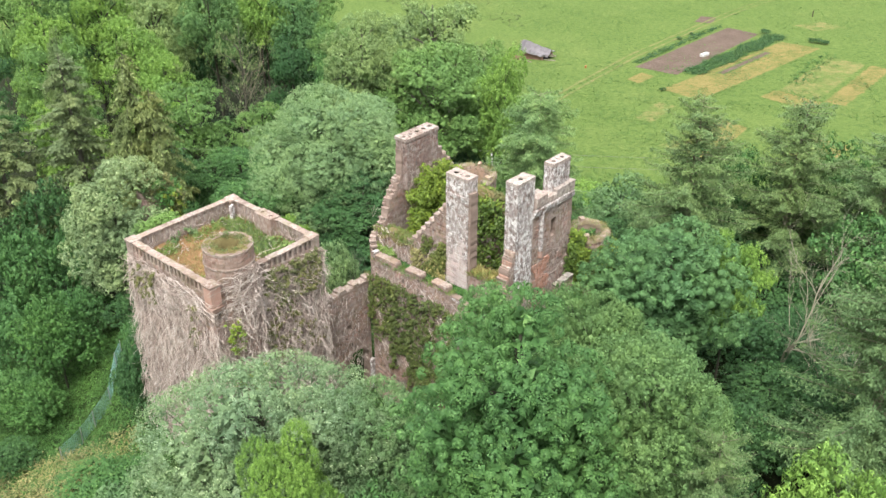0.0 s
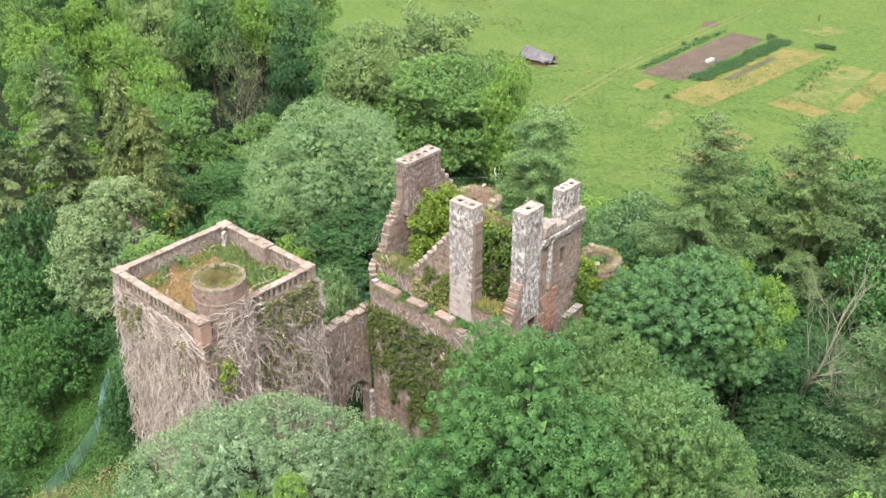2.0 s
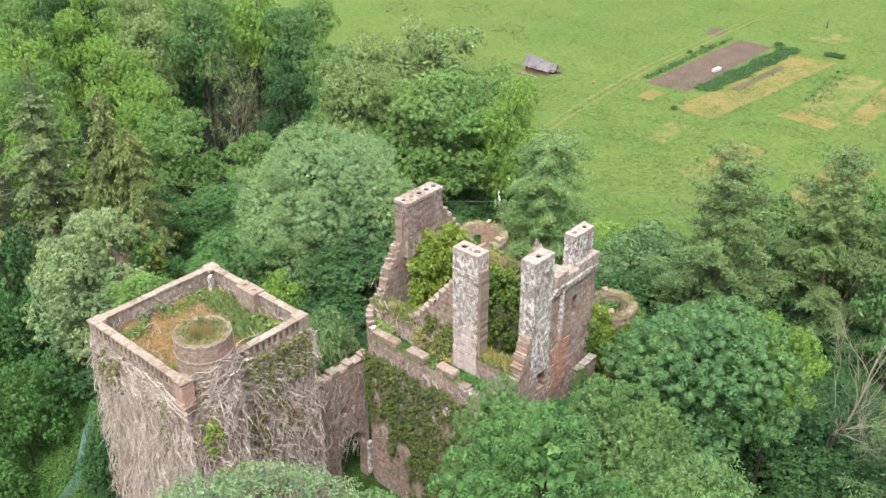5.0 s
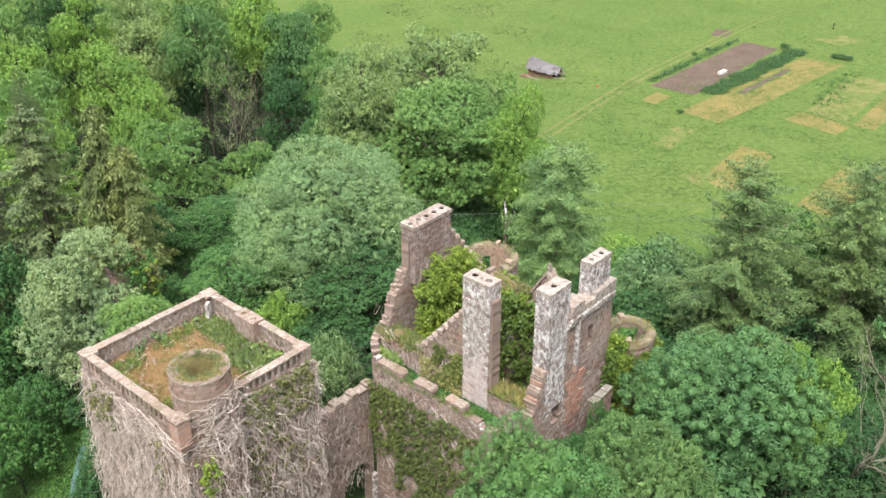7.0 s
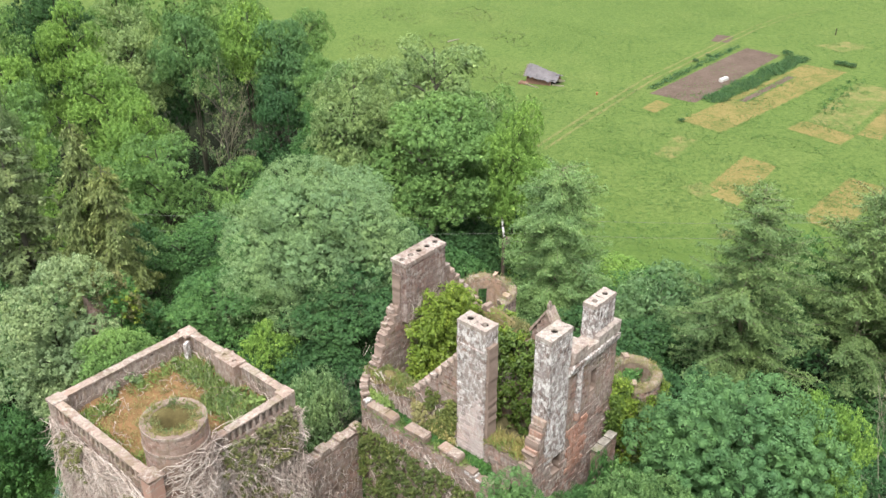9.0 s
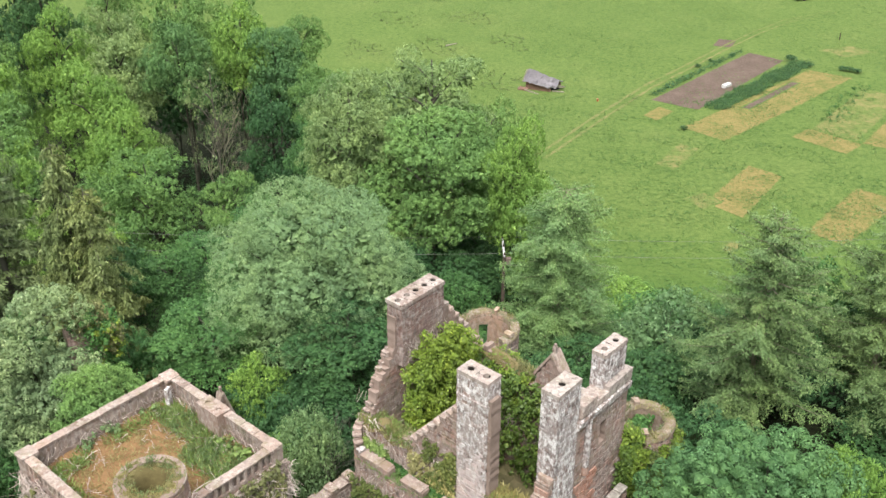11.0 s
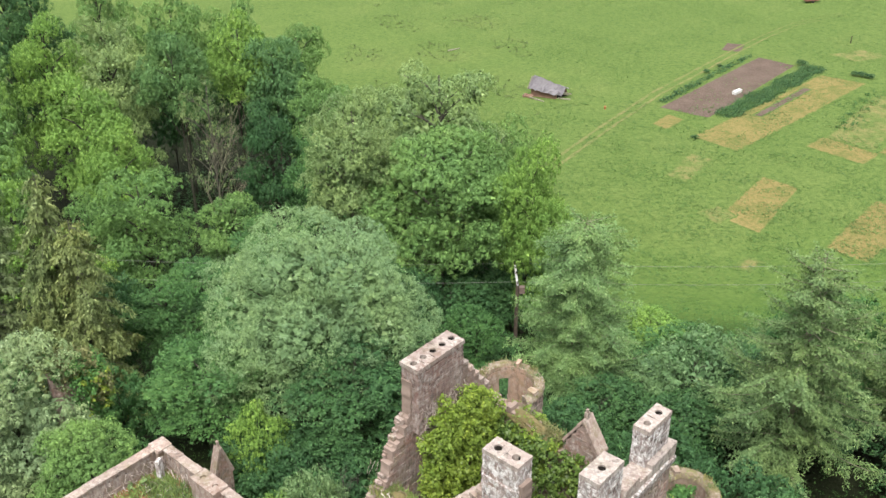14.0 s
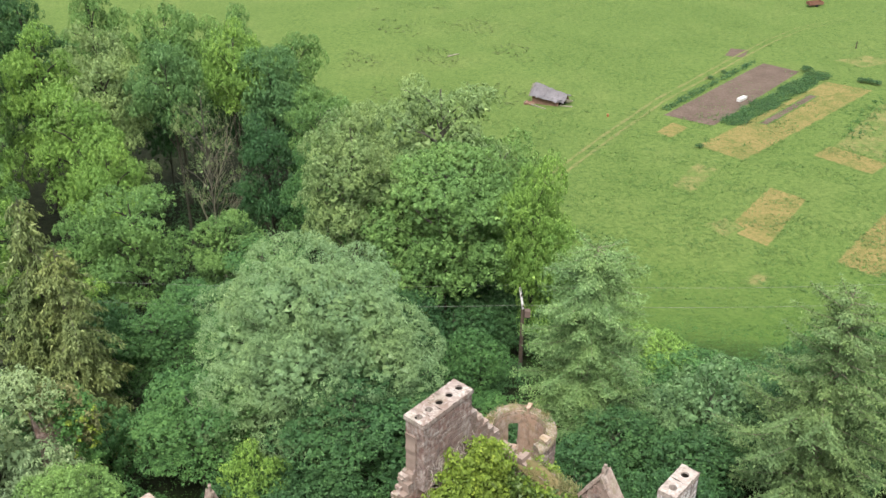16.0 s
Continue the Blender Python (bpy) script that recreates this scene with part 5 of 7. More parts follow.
# the head of a lower wing's wall beside the keep
stone_wall(keep, (21.3, -14.3), (23.4, -14.3), 0.45, -5.0, 9.0, lambda s, z: z < 8.6 + 0.12 * s, 97, name="wing_wall")
for i in range(3):
    stone(keep, (21.3 + i * 0.7, -14.36, 8.64 + i * 0.09), (21.98 + i * 0.7, -13.8, 8.8 + i * 0.09), M_GREY, "cope_stone")


def stems(owner, origin, run, nrm, length, z0, z1, n, seed, w=0.02, label="bare creeper stems on the wall"):
    """Bare creeper stems over one wall face."""
    r = np.random.default_rng(seed)
    ch = []
    for _ in range(n):
        t = np.linspace(0, 1, 5)
        L = r.uniform(0.5, 1.8)
        ss = r.uniform(0, length) + r.normal(0, 0.5) * t + np.cumsum(r.normal(0, 0.08, 5))
        zz = r.uniform(z0, z1) - L * t * r.uniform(0.3, 1) + np.cumsum(r.normal(0, 0.06, 5))
        off = 0.06 + 0.14 * r.random() + 0.15 * r.random() * t
        p = np.array(origin)[None] + np.outer(ss, run) + np.outer(off, nrm)
        ch.append(tube(np.column_stack([p, zz]), w * r.uniform(0.4, 1.1) * np.linspace(1, 0.5, 5), 3))
    return part("creeper_stem", mesh_np("creeper_stem", *merge(ch), M_STEM), None, owner, label, "stuff")


M_TURFHEAD = plain_mat("wall_head_turf", (0.075, 0.07, 0.026), (0.19, 0.15, 0.075), 3.5, bump=0.8)


def turf_crest(owner, p0, p1, q0, q1, head, rise, label):
    """Rounded turf on a ruined wall's head, from q0 to q1; head(q) gives the stone's height."""
    bm = bmesh.new()
    n, m = max(6, int(abs(q1 - q0) / 0.16)), 8
    rows = []
    for i in range(n + 1):
        q = q0 + (q1 - q0) * i / n
        end = min(1.0, 3.0 * min(i, n - i) / n + 0.25)
        row = []
        for j in range(m + 1):
            u = j / m
            p = p0 + (p1 - p0) * u
            d = 0.09 * noise.noise(Vector((p * 1.9, q * 1.4, 3.0))) + 0.05 * noise.noise(Vector((p * 5.0, q * 5.0, 9.0)))
            row.append(bm.verts.new((p + d * 0.6, q + d, head(q) - 0.28 + (rise + 0.28) * end * math.sin(math.pi * u) ** 0.7 + d)))
        rows.append(row)
    for a, b in zip(rows, rows[1:]):
        for j in range(m):
            bm.faces.new((a[j], a[j + 1], b[j + 1], b[j])).smooth = True
    bm.normal_update()
    return part("turf_crest", bm, M_TURFHEAD, owner, label)


turf_crest(keep, 16.02, 17.15, 0.2, -4.15, lambda q: 10.65 + 0.2 * math.sin(q * 3), 0.36, "grassy turf rounded over the wall's head")
turf_crest(keep, 24.65, 25.7, -6.4, -2.2, lambda q: float(np.interp(q, [-6.4, -5.0, -2.6, 0], [11.3, 11.8, 12.3, 12.4])), 0.3, "brown turf on the back wall's head")
tufts(keep, [(16.1, 17.1, -4.1, 0.2, 10.85), (24.8, 25.6, -6.2, -2.4, 12.0)], 420, L_DRY, 71, h=0.32, label="dry grass on the turf", spread=0.9)
tufts(keep, [(16.1, 17.1, -4.1, 0.2, 10.85)], 260, L_GRASS, 72, h=0.34, label="green grass on the turf", spread=0.9)
for cx, cy, rr, zz, sd in ((27.1, -13.0, 1.5, 10.95, 400), (27.65, -0.4, 1.85, 11.75, 440)):
    for i in range(18):
        a = math.radians(i * 20 + 7)
        if sd == 440 and 160 < i * 20 + 7 < 250:
            continue
        x, y = cx + rr * math.cos(a), cy + rr * math.sin(a)
        tufts(keep, [(x - 0.25, x + 0.25, y - 0.25, y + 0.25, zz)], 9 + 5 * (i % 3), (L_DRY, L_OLIVE, L_DRY)[i % 3], sd + i, h=0.24, label="withered grass on the turret's rim", spread=1.1)
ivy(keep, [(26.4, 28.2, -13.2, -11.9, 8.6, 10.4)], 260, L_BRAMBLE, 480, size=0.17, label="green weeds inside the hollow turret", depth=0.35, out=(-0.3, -0.5, 0.8))

stems(keep, (15.0, -0.9), (0, -1), (-1, 0), 9.2, 0, 8.6, 760, 1)
stems(keep, (16.2, 0.2), (0, -1), (-1, 0), 8.0, 8.5, 11.5, 240, 2)
stems(keep, (18.7, -1.1), (1, 0), (0, -1), 3.7, 12.5, 15.5, 160, 3, 0.018)
stems(keep, (16.2, 0.1), (1, 0), (0, 1), 9, 8, 13, 160, 4)
stems(curtain, (TP, 0.15), (1, 0), (0, -1), 5.2, -1, 6.2, 300, 5)
tufts(keep, [(16.2, 17.3, -12.3, -9.7, 10.4), (16.2, 17.0, -4, 0.2, 10.6), (27.0, 28.2, -1.2, 0.2, 8.5)], 700, L_DRY, 10, label="dry grass on the wall heads")
tufts(keep, [(15.65, 16.2, -9.5, 0.2, 8.35), (16.2, 17.0, -4, 0.2, 10.65), (16.2, 17.0, -12.2, -9.8, 10.4), (15.0, 15.6, -9.0, -0.9, 8.7)], 900, L_GRASS, 44, h=0.4, label="green grass on the wall heads", spread=0.7)
tufts(curtain, [(10.0, 15.0, 0.3, 0.9, 6.25)], 60, L_DRY, 45, h=0.3, label="dry grass on the cope", spread=0.8)
tufts(tower, [(0.6, 9.3, 0.6, 9.6, 11.15)], 1100, L_DRY, 11, h=0.26, label="dry grass on the deck", spread=1.0)
tufts(tower, [(6.6, 9.4, 1.0, 5.2, 11.15), (7.6, 9.4, 5.2, 9.6, 11.2), (4.4, 7.5, 0.6, 1.8, 11.2)], 430, L_GRASS, 12, h=0.5, label="soft green weeds on the deck", spread=0.9)
tufts(tower, [(6.6, 9.4, 1.0, 5.2, 11.15), (7.6, 9.4, 5.2, 9.6, 11.2)], 650, L_OLIVE, 15, h=0.45, label="pale yellowing weeds on the deck", spread=1.0)
tufts(tower, [(4.5, 8.4, 8.6, 9.6, 11.2), (1.0, 3.4, 8.2, 9.5, 11.2), (0.5, 1.3, 4.0, 9.4, 11.2), (0.5, 1.9, 0.5, 3.6, 11.2)], 360, L_GRASS, 13, h=0.45, label="dark weeds along the parapet", spread=0.9)
r8 = random.Random(8)
for i in range(26):
    a = i * 2.4
    rad = r8.uniform(1.15, 1.55)
    x, y = DC[0] + rad * math.cos(a), DC[1] + rad * math.sin(a)
    tufts(drum, [(x - 0.25, x + 0.25, y - 0.25, y + 0.25, DZ + 0.06)], 12, (L_OLIVE, L_DRY, L_DRY)[i % 3], 130 + i, h=0.24, label="short turf", spread=0.9)
ivy(tower, [(8.6, 9.3, 1.6, 4.8, 11.2, 11.9), (1.0, 1.6, 0.5, 1.2, 11.2, 12.0)], 40, L_GRASS, 14, size=0.22, name="weed_patch", label="bushy weeds along the parapet", out=(0, 0, 1))
ivy(tower, [(0.5, 0.9, 4, 9.3, 11.2, 11.8), (3, 8, 9.3, 9.7, 11.2, 12.0)], 60, L_OLIVE, 16, size=0.2, name="weed_patch", label="withered weeds along the parapet", out=(0.3, -0.3, 1))


def vine_mat(owner, seed, n):
    """Bare vine stems: a tangle under the parapet, strands that wander down over the wall, stand off from it and fork."""
    r = np.random.default_rng(seed)
    ch = []
    for _ in range(n):
        face = r.choice(3, p=[0.48, 0.48, 0.04])
        tangle = r.random() < 0.22
        z = r.uniform(9.6, 11.7) if tangle else r.uniform(-3.0, 11.0)
        s = r.uniform(-0.3, 10.4)
        L = r.uniform(0.7, 1.8) if tangle else r.uniform(1.0, 3.4)
        k = 6
        t = np.linspace(0, 1, k)
        reach = r.uniform(0, 0.85) ** 1.3 * (0.3 + 0.7 * np.clip((11.5 - z) / 5, 0, 1))
        off = 0.06 + 0.2 * r.random() + reach * np.sin(t * r.uniform(1.4, 2.9))
        ss = s + r.normal(0, 1.1 if tangle else 0.55) * t + np.cumsum(r.normal(0, 0.19, k))
        zz = z - L * t * (r.uniform(-0.15, 0.8) if tangle else r.uniform(0.55, 1.0)) + np.cumsum(r.normal(0, 0.09, k))
        zz = np.minimum(zz, 11.9)
        ss = np.clip(ss, -0.5, 10.0 + 0.25 * r.random())
        if face == 1 and abs(s - DC[0]) < 1.5 and z > 7 and r.random() < 0.6:
            zz = zz + 1.9
        if face < 2 and s < 1.5 and z > 9.6 and r.random() < 0.96:
            continue
        if face == 0:
            p = np.stack([-off, ss, zz], -1)
        elif face == 1:
            d = DR + 0.05
            bulge = np.where(np.abs(ss - DC[0]) < d, np.sqrt(np.maximum(d ** 2 - (ss - DC[0]) ** 2, 0)) - DC[1], 0)
            p = np.stack([ss, -off - np.maximum(bulge, 0), zz], -1)
        else:
            off = 0.05 + 0.2 * off
            p = np.stack([ss, TQ + off, zz], -1) if r.random() < 0.5 else np.stack([TP + off, ss, zz], -1)
        w = r.uniform(0.013, 0.026) if r.random() < 0.8 else r.uniform(0.026, 0.044)
        ch.append(tube(p, w * np.linspace(1, 0.5, k), 3))
        for _b in range(1):
            j = r.integers(1, k - 1)
            e = p[j] + np.array([r.normal(0, 0.4), r.normal(0, 0.4), -r.normal(0.35, 0.4)])
            if face == 0:
                e[0] = min(e[0], -0.05)
            if face == 1:
                e[1] = min(e[1], -0.05)
            ch.append(tube(np.stack([p[j], (p[j] + e) / 2 + r.normal(0, 0.09, 3), e]), w * np.array([0.8, 0.6, 0.4]), 3))
    return part("vine_stem", mesh_np("vine_stem", *merge(ch), M_STEM), None, owner, "thick mat of bare pinkish-grey vine stems", "stuff")


vine_mat(tower, 3, 6600)
stems(tower, (0.42, 0.5), (0, 1), (1, 0), 9.2, 11.3, 12.5, 140, 21)
stems(tower, (0.5, TQ - 0.42), (1, 0), (0, -1), 9.0, 11.3, 12.5, 160, 22)
stems(tower, (TP - 0.42, 0.5), (0, 1), (-1, 0), 9.2, 11.3, 12.4, 110, 23)
rs = np.random.default_rng(77)
ch = []
for _ in range(150):
    x, y, a, ln = rs.uniform(0.7, 9.2), rs.uniform(0.7, 9.5), rs.uniform(0, 6.3), rs.uniform(0.3, 1.1)
    if math.hypot(x - DC[0], y - DC[1]) < 2.0 or (2 < x < 7 and 2.5 < y < 7.5 and rs.random() < 0.8):
        continue
    t = np.linspace(-0.5, 0.5, 5)
    ch.append(tube(np.stack([x + ln * t * math.cos(a) + rs.normal(0, 0.05, 5), y + ln * t * math.sin(a) + rs.normal(0, 0.05, 5), 11.35 + np.abs(rs.normal(0, 0.1, 5))], -1), np.full(5, 0.014), 3))
part("dead_stem", mesh_np("dead_stem", *merge(ch), M_STEM), None, tower, "dead stems strewn on the deck", "stuff")

for nr, (bx, cnt) in enumerate((((-0.5, -0.15, 1.6, 3.0, 6.5, 10.8), 26), ((-0.6, -0.2, 6.5, 9.5, 8.5, 11.4), 60), ((-0.6, -0.1, 0.2, 1.5, 2.5, 5.0), 30), ((0.5, 1.7, -1.1, -0.4, 4.0, 9.6), 90), ((1.6, 3.2, -1.3, -0.9, 2.5, 5.5), 60), ((4.5, 6.5, -0.5, -0.1, 7.5, 10.6), 40), ((7.5, 9.6, -0.5, -0.1, 8.8, 11.8), 60), ((4.4, 9.7, -0.5, -0.1, 8.6, 11.9), 210), ((3.8, 7.5, -0.5, -0.1, 3.5, 8.5), 150), ((8.0, 9.8, -0.5, -0.1, 3.5, 6.0), 24))):
    ivy(tower, [bx], cnt, L_IVY if nr in (3, 4) else L_IVYSERE, 150 + nr, size=0.16, name="creeper", label="yellowing creeper leaves among the stems", depth=0.3, out=(-0.6, -0.6, 0.4))


# ---- the trees, as they stand round the castle and down the bank ----
SYC = "full-leaved sycamore with clustered mid-green foliage"
BSH = "dense bushy tree with soft grey-green leaves"
LAR = "feathery blue-green larch with upturned boughs"
OAK = "tall broadleaved tree with full mid-green crown"
ASH = "tall ash with light yellow-green open crown"
DRK = "dark green shrub, coloured for the shade in the wood's edge"
tree("sycamore", 4.3, 45.5, 20.0, 7.1, L_SYC, SYC, "sycamore_tree", seed=1)
tree("sycamore", 16.8, 63.2, 15.7, 6.8, L_SYCPALE, SYC, "sycamore_tree", seed=2)
tree("bushy", 12.0, 48.2, 16.9, 6.4, L_SOFT, BSH, "broadleaf_tree", seed=1)
tree("whitebeam", -11.4, 48.2, 13.6, 8.8, L_WHITEB, "whitebeam with silvery leaves below the tower", "whitebeam_tree", seed=1)
tree("bushy", -4.8, 50.2, 10.0, 5.4, L_SILVER, BSH, "broadleaf_tree", seed=2)
tree("bushy", -9.0, 43.0, 12.7, 3.4, L_LIME, "slender yellow-green young tree beside the whitebeam", "young_tree", seed=2)
tree("sycamore", 3.6, 58.4, 13.0, 4.0, L_SYCPALE, "leafy young sycamore against the castle wall", "sycamore_tree", seed=1)
tree("bushy", 10.4, 58.0, 12.6, 5.0, L_SOFT, "soft green bushy tree at the keep's foot", "broadleaf_tree", seed=2)
tree("bushy", 7.6, 61.4, 10.2, 3.4, L_SYC, "dense green tree at the keep's foot", "broadleaf_tree", seed=1)
tree("tall", 21.4, 63.4, 15.0, 3.4, L_LIME, "yellow-green young tree beside the sycamore", "young_tree", seed=3)
tree("larch", 29.4, 53.5, 19.0, 7.6, L_LARCH, LAR, "larch_tree", seed=1)
tree("larch", 15.8, 43.5, 12.5, 4.6, L_LARCH, LAR, "larch_tree", seed=2)
tree("larch", 24.3, 87.5, 15.8, 7.4, L_LARCH, LAR, "larch_tree", seed=1)
tree("larch", 34.8, 89.0, 14.8, 7.6, L_LARCH, LAR, "larch_tree", seed=2)
tree("larch", 42.5, 86.0, 13.0, 7.4, L_LARCH, LAR, "larch_tree", seed=1)
tree("young_larch", 10.6, 102.0, 10.8, 5.9, L_YOUNGLARCH, "feathery blue-green larch beside the power pole", "larch_tree", seed=2)
tree("willow", -11.8, 99.0, 12.2, 10.3, L_WILLOW, "rounded willow with silvery grey-green foliage", "willow_tree", seed=2)
tree("sallow", -31.8, 86.0, 10.2, 5.5, L_PALE, "pale grey-green sallow on the bank", "sallow_tree", seed=3)
tree("spruce", -41.0, 102.5, 14.8, 8.6, L_SPRUCE, "olive-green drooping spruce in the wood", "spruce_tree", seed=1)
tree("spruce", -48.5, 100.0, 11.0, 8.0, L_SPRUCE, "olive-green drooping spruce in the wood", "spruce_tree", seed=1)
tree("cypress", -34.5, 103.0, 14.8, 5.2, L_CYPR, "yellow-green weeping cypress in the wood", "cypress_tree", seed=1)
tree("cypress", -31.5, 101.0, 11.4, 5.0, L_CYPR, "yellow-green weeping cypress in the wood", "cypress_tree", seed=2)
tree("spreading", -1.2, 126.4, 9.8, 10.2, L_ASH, "large spreading sycamore at the field edge", "sycamore_tree", seed=1)
def grove(*stand):
    """Sets broadleaved trees: x, y, height of the top, radius, kind, foliage, label, shape."""
    for x, y, top, r, kd, mat, lab, sd in stand:
        tree(kd, x, y, top, r * 0.9, mat, lab, "ash_tree" if kd in ("ash", "twiggy") else "broadleaf_tree", seed=sd)


# by the edge of the field
grove(
    (-10.8, 129, 12.6, 7.2, "ash", L_PALEASH, ASH, 1), (-1.5, 137, 12.2, 9.6, "ash", L_PALEASH, ASH, 2), (8.0, 121.6, 9.4, 4.8, "sallow", L_LIME, ASH, 5), (5, 136, 7.0, 7.0, "oak", L_ASH, OAK, 3),
    (-17, 146, 2.0, 6.0, "oak", L_SYC, OAK, 1), (-18, 166, 1.0, 7.0, "oak", L_ASH, OAK, 3), (-10, 115, 1.0, 5.5, "oak", L_DARK, OAK, 2), (-14, 158, -1.0, 6.0, "oak", L_OLIVE, OAK, 1),
    (-9, 148, 1.0, 6.5, "ash", L_OLIVE, ASH, 1),
)
# down the bank
grove(
    (-36.3, 133, 1.5, 7.5, "oak", L_ASH, OAK, 3), (-26.2, 134, -1.5, 6.0, "oak", L_ASH, OAK, 1), (-46.5, 116, 13.5, 3.0, "ash", L_OLIVE, "slender pale birch behind the spruce", 2), (-57, 140, 6.0, 7.5, "oak", L_ASH, OAK, 3),
    (-52, 128, 5.0, 7.0, "oak", L_LIME, OAK, 2), (-62, 122, 7.0, 7.5, "oak", L_SYC, OAK, 1), (-44, 138, -3.0, 6.0, "oak", L_ASH, OAK, 1), (-70, 140, 8.0, 8.0, "oak", L_DARK, OAK, 2),
    (-27, 120, -3.0, 6.5, "oak", L_SYC, OAK, 1), (-20, 124, -1.0, 6.0, "oak", L_SYC, OAK, 3), (-28, 110, 1.0, 5.5, "oak", L_SYC, OAK, 2), (-22, 112, -2.0, 5.5, "oak", L_SYC, OAK, 1),
    (-41, 120, 1.0, 6.0, "oak", L_LIME, OAK, 1),
)
# below the willow
grove(
    (-8.0, 91.0, 6.2, 7.6, "oak", L_DARK, OAK, 1), (-20.0, 92.0, 4.6, 6.2, "oak", L_SYC, OAK, 3), (-15.0, 88.0, 1.0, 5.0, "oak", L_DARK, OAK, 2),
)
# the middle of the wood
grove(
    (-52.5, 164, 2.6, 8.5, "oak", L_LIME, OAK, 1), (-51, 174, 5.0, 8.5, "oak", L_PALEASH, OAK, 2), (-41.5, 174, 5.5, 7.5, "tall", L_SYCPALE, OAK, 1), (-34.6, 164, 1.0, 5.2, "twiggy", L_OLIVE, "thin olive half-bare tree in the wood", 2),
    (-24.2, 154, 3.0, 6.5, "oak", L_DARK, OAK, 2), (-44, 150, 0.5, 7.0, "oak", L_LIME, OAK, 1), (-66, 160, 7.0, 8.0, "oak", L_LIME, OAK, 2), (-72, 172, 8.0, 8.0, "oak", L_ASH, OAK, 3),
)
# the back of the wood
grove(
    (-33, 181, 5.0, 7.5, "tall", L_LIME, OAK, 3), (-27, 178, 2.5, 7.0, "tall", L_SYCPALE, OAK, 2), (-62, 178, 8.0, 8.0, "oak", L_LIME, OAK, 1), (-56, 188, 6.0, 8.0, "oak", L_PALEASH, OAK, 2),
    (-45, 190, 6.0, 8.0, "tall", L_ASH, OAK, 1), (-36, 193, 4.0, 7.5, "tall", L_ASH, OAK, 3), (-25, 190, 1.0, 6.5, "ash", L_ASH, ASH, 1), (-68, 190, 9.0, 8.5, "oak", L_DARK, OAK, 1),
    (-80, 182, 9.0, 8.0, "oak", L_ASH, OAK, 2), (-79, 205, 9.0, 8.0, "oak", L_DARK, OAK, 3), (-62, 205, 7.0, 8.0, "oak", L_ASH, OAK, 1),
)
tree("sallow", -25.5, 81.0, 7.4, 3.6, L_ASH, "yellow-green young sallow by the stump", "sallow_tree", seed=4)
def thicket(*stand):
    """Sets shrubs: x, y, height of the top, radius, foliage, shape."""
    for x, y, top, r, mat, sd in stand:
        # swaps in darker leaves, so the trees' shade sits in the shrubs' colour
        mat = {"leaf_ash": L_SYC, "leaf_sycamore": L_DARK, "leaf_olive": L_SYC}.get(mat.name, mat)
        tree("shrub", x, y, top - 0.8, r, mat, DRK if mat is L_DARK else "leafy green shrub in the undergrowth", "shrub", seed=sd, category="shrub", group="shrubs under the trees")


# under the far trees; dark leaves paint in the shade of the gaps
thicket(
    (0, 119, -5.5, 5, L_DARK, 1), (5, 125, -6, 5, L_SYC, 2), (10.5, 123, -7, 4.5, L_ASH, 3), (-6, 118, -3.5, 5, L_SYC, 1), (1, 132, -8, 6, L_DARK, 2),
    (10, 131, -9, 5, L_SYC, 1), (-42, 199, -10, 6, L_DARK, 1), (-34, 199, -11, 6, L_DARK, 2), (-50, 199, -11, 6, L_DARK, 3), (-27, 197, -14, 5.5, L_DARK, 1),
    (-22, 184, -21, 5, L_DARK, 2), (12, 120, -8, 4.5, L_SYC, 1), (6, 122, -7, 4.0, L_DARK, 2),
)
# west of the tower
thicket(
    (-36, 76.5, 1.0, 4.0, L_BRAMBLE, 3), (-39.5, 73, -4.5, 4.0, L_ASH, 1), (-41, 80, -2, 4.5, L_ASH, 2), (-36.6, 70.6, -4.0, 3.0, L_BRAMBLE, 2), (-37.0, 65.0, -6.0, 2.6, L_SYC, 1),
    (-25.3, 66.0, 2.0, 2.1, L_DARK, 3), (-24.5, 67, 4.0, 3.0, L_DARK, 3), (-26, 74, 1.0, 3.2, L_ASH, 1), (-29.5, 81, -1, 3.0, L_SYC, 2), (-27, 58, -3, 3.5, L_OLIVE, 1),
)
# the west bank
thicket(
    (-36.4, 83, -2.0, 4.0, L_ASH, 1), (-43, 88, 1, 5, L_OLIVE, 3), (-37, 92, 4, 4.5, L_ASH, 1), (-24, 85, 1.5, 3.5, L_ASH, 3), (-27.5, 93, 3, 4.0, L_OLIVE, 1),
    (-44, 96, 3, 5, L_DARK, 1), (-50, 92, 2, 5.5, L_SYC, 2), (-34, 112, 0, 5.5, L_DARK, 3),
)
# behind the tower
thicket(
    (-15.2, 87.6, 3.4, 2.6, L_LIME, 2), (-13.6, 81.6, 0.6, 2.2, L_LIME, 1), (-22.5, 97, 2.5, 4.5, L_ASH, 3), (-22.2, 80.5, 4.0, 3.4, L_ASH, 1),
    (-12.8, 86.5, 2.0, 3.8, L_SYC, 2), (-10.0, 77.6, 6.0, 2.7, L_WILLOW, 3), (-10, 85, 2, 4.5, L_DARK, 1), 
    (-3, 96, 2, 4.0, L_DARK, 1), (-7.5, 83, 2, 4.0, L_DARK, 2), (-3, 108, -6, 4.5, L_SYC, 1), (-16, 106, 1, 5, L_DARK, 2),
)
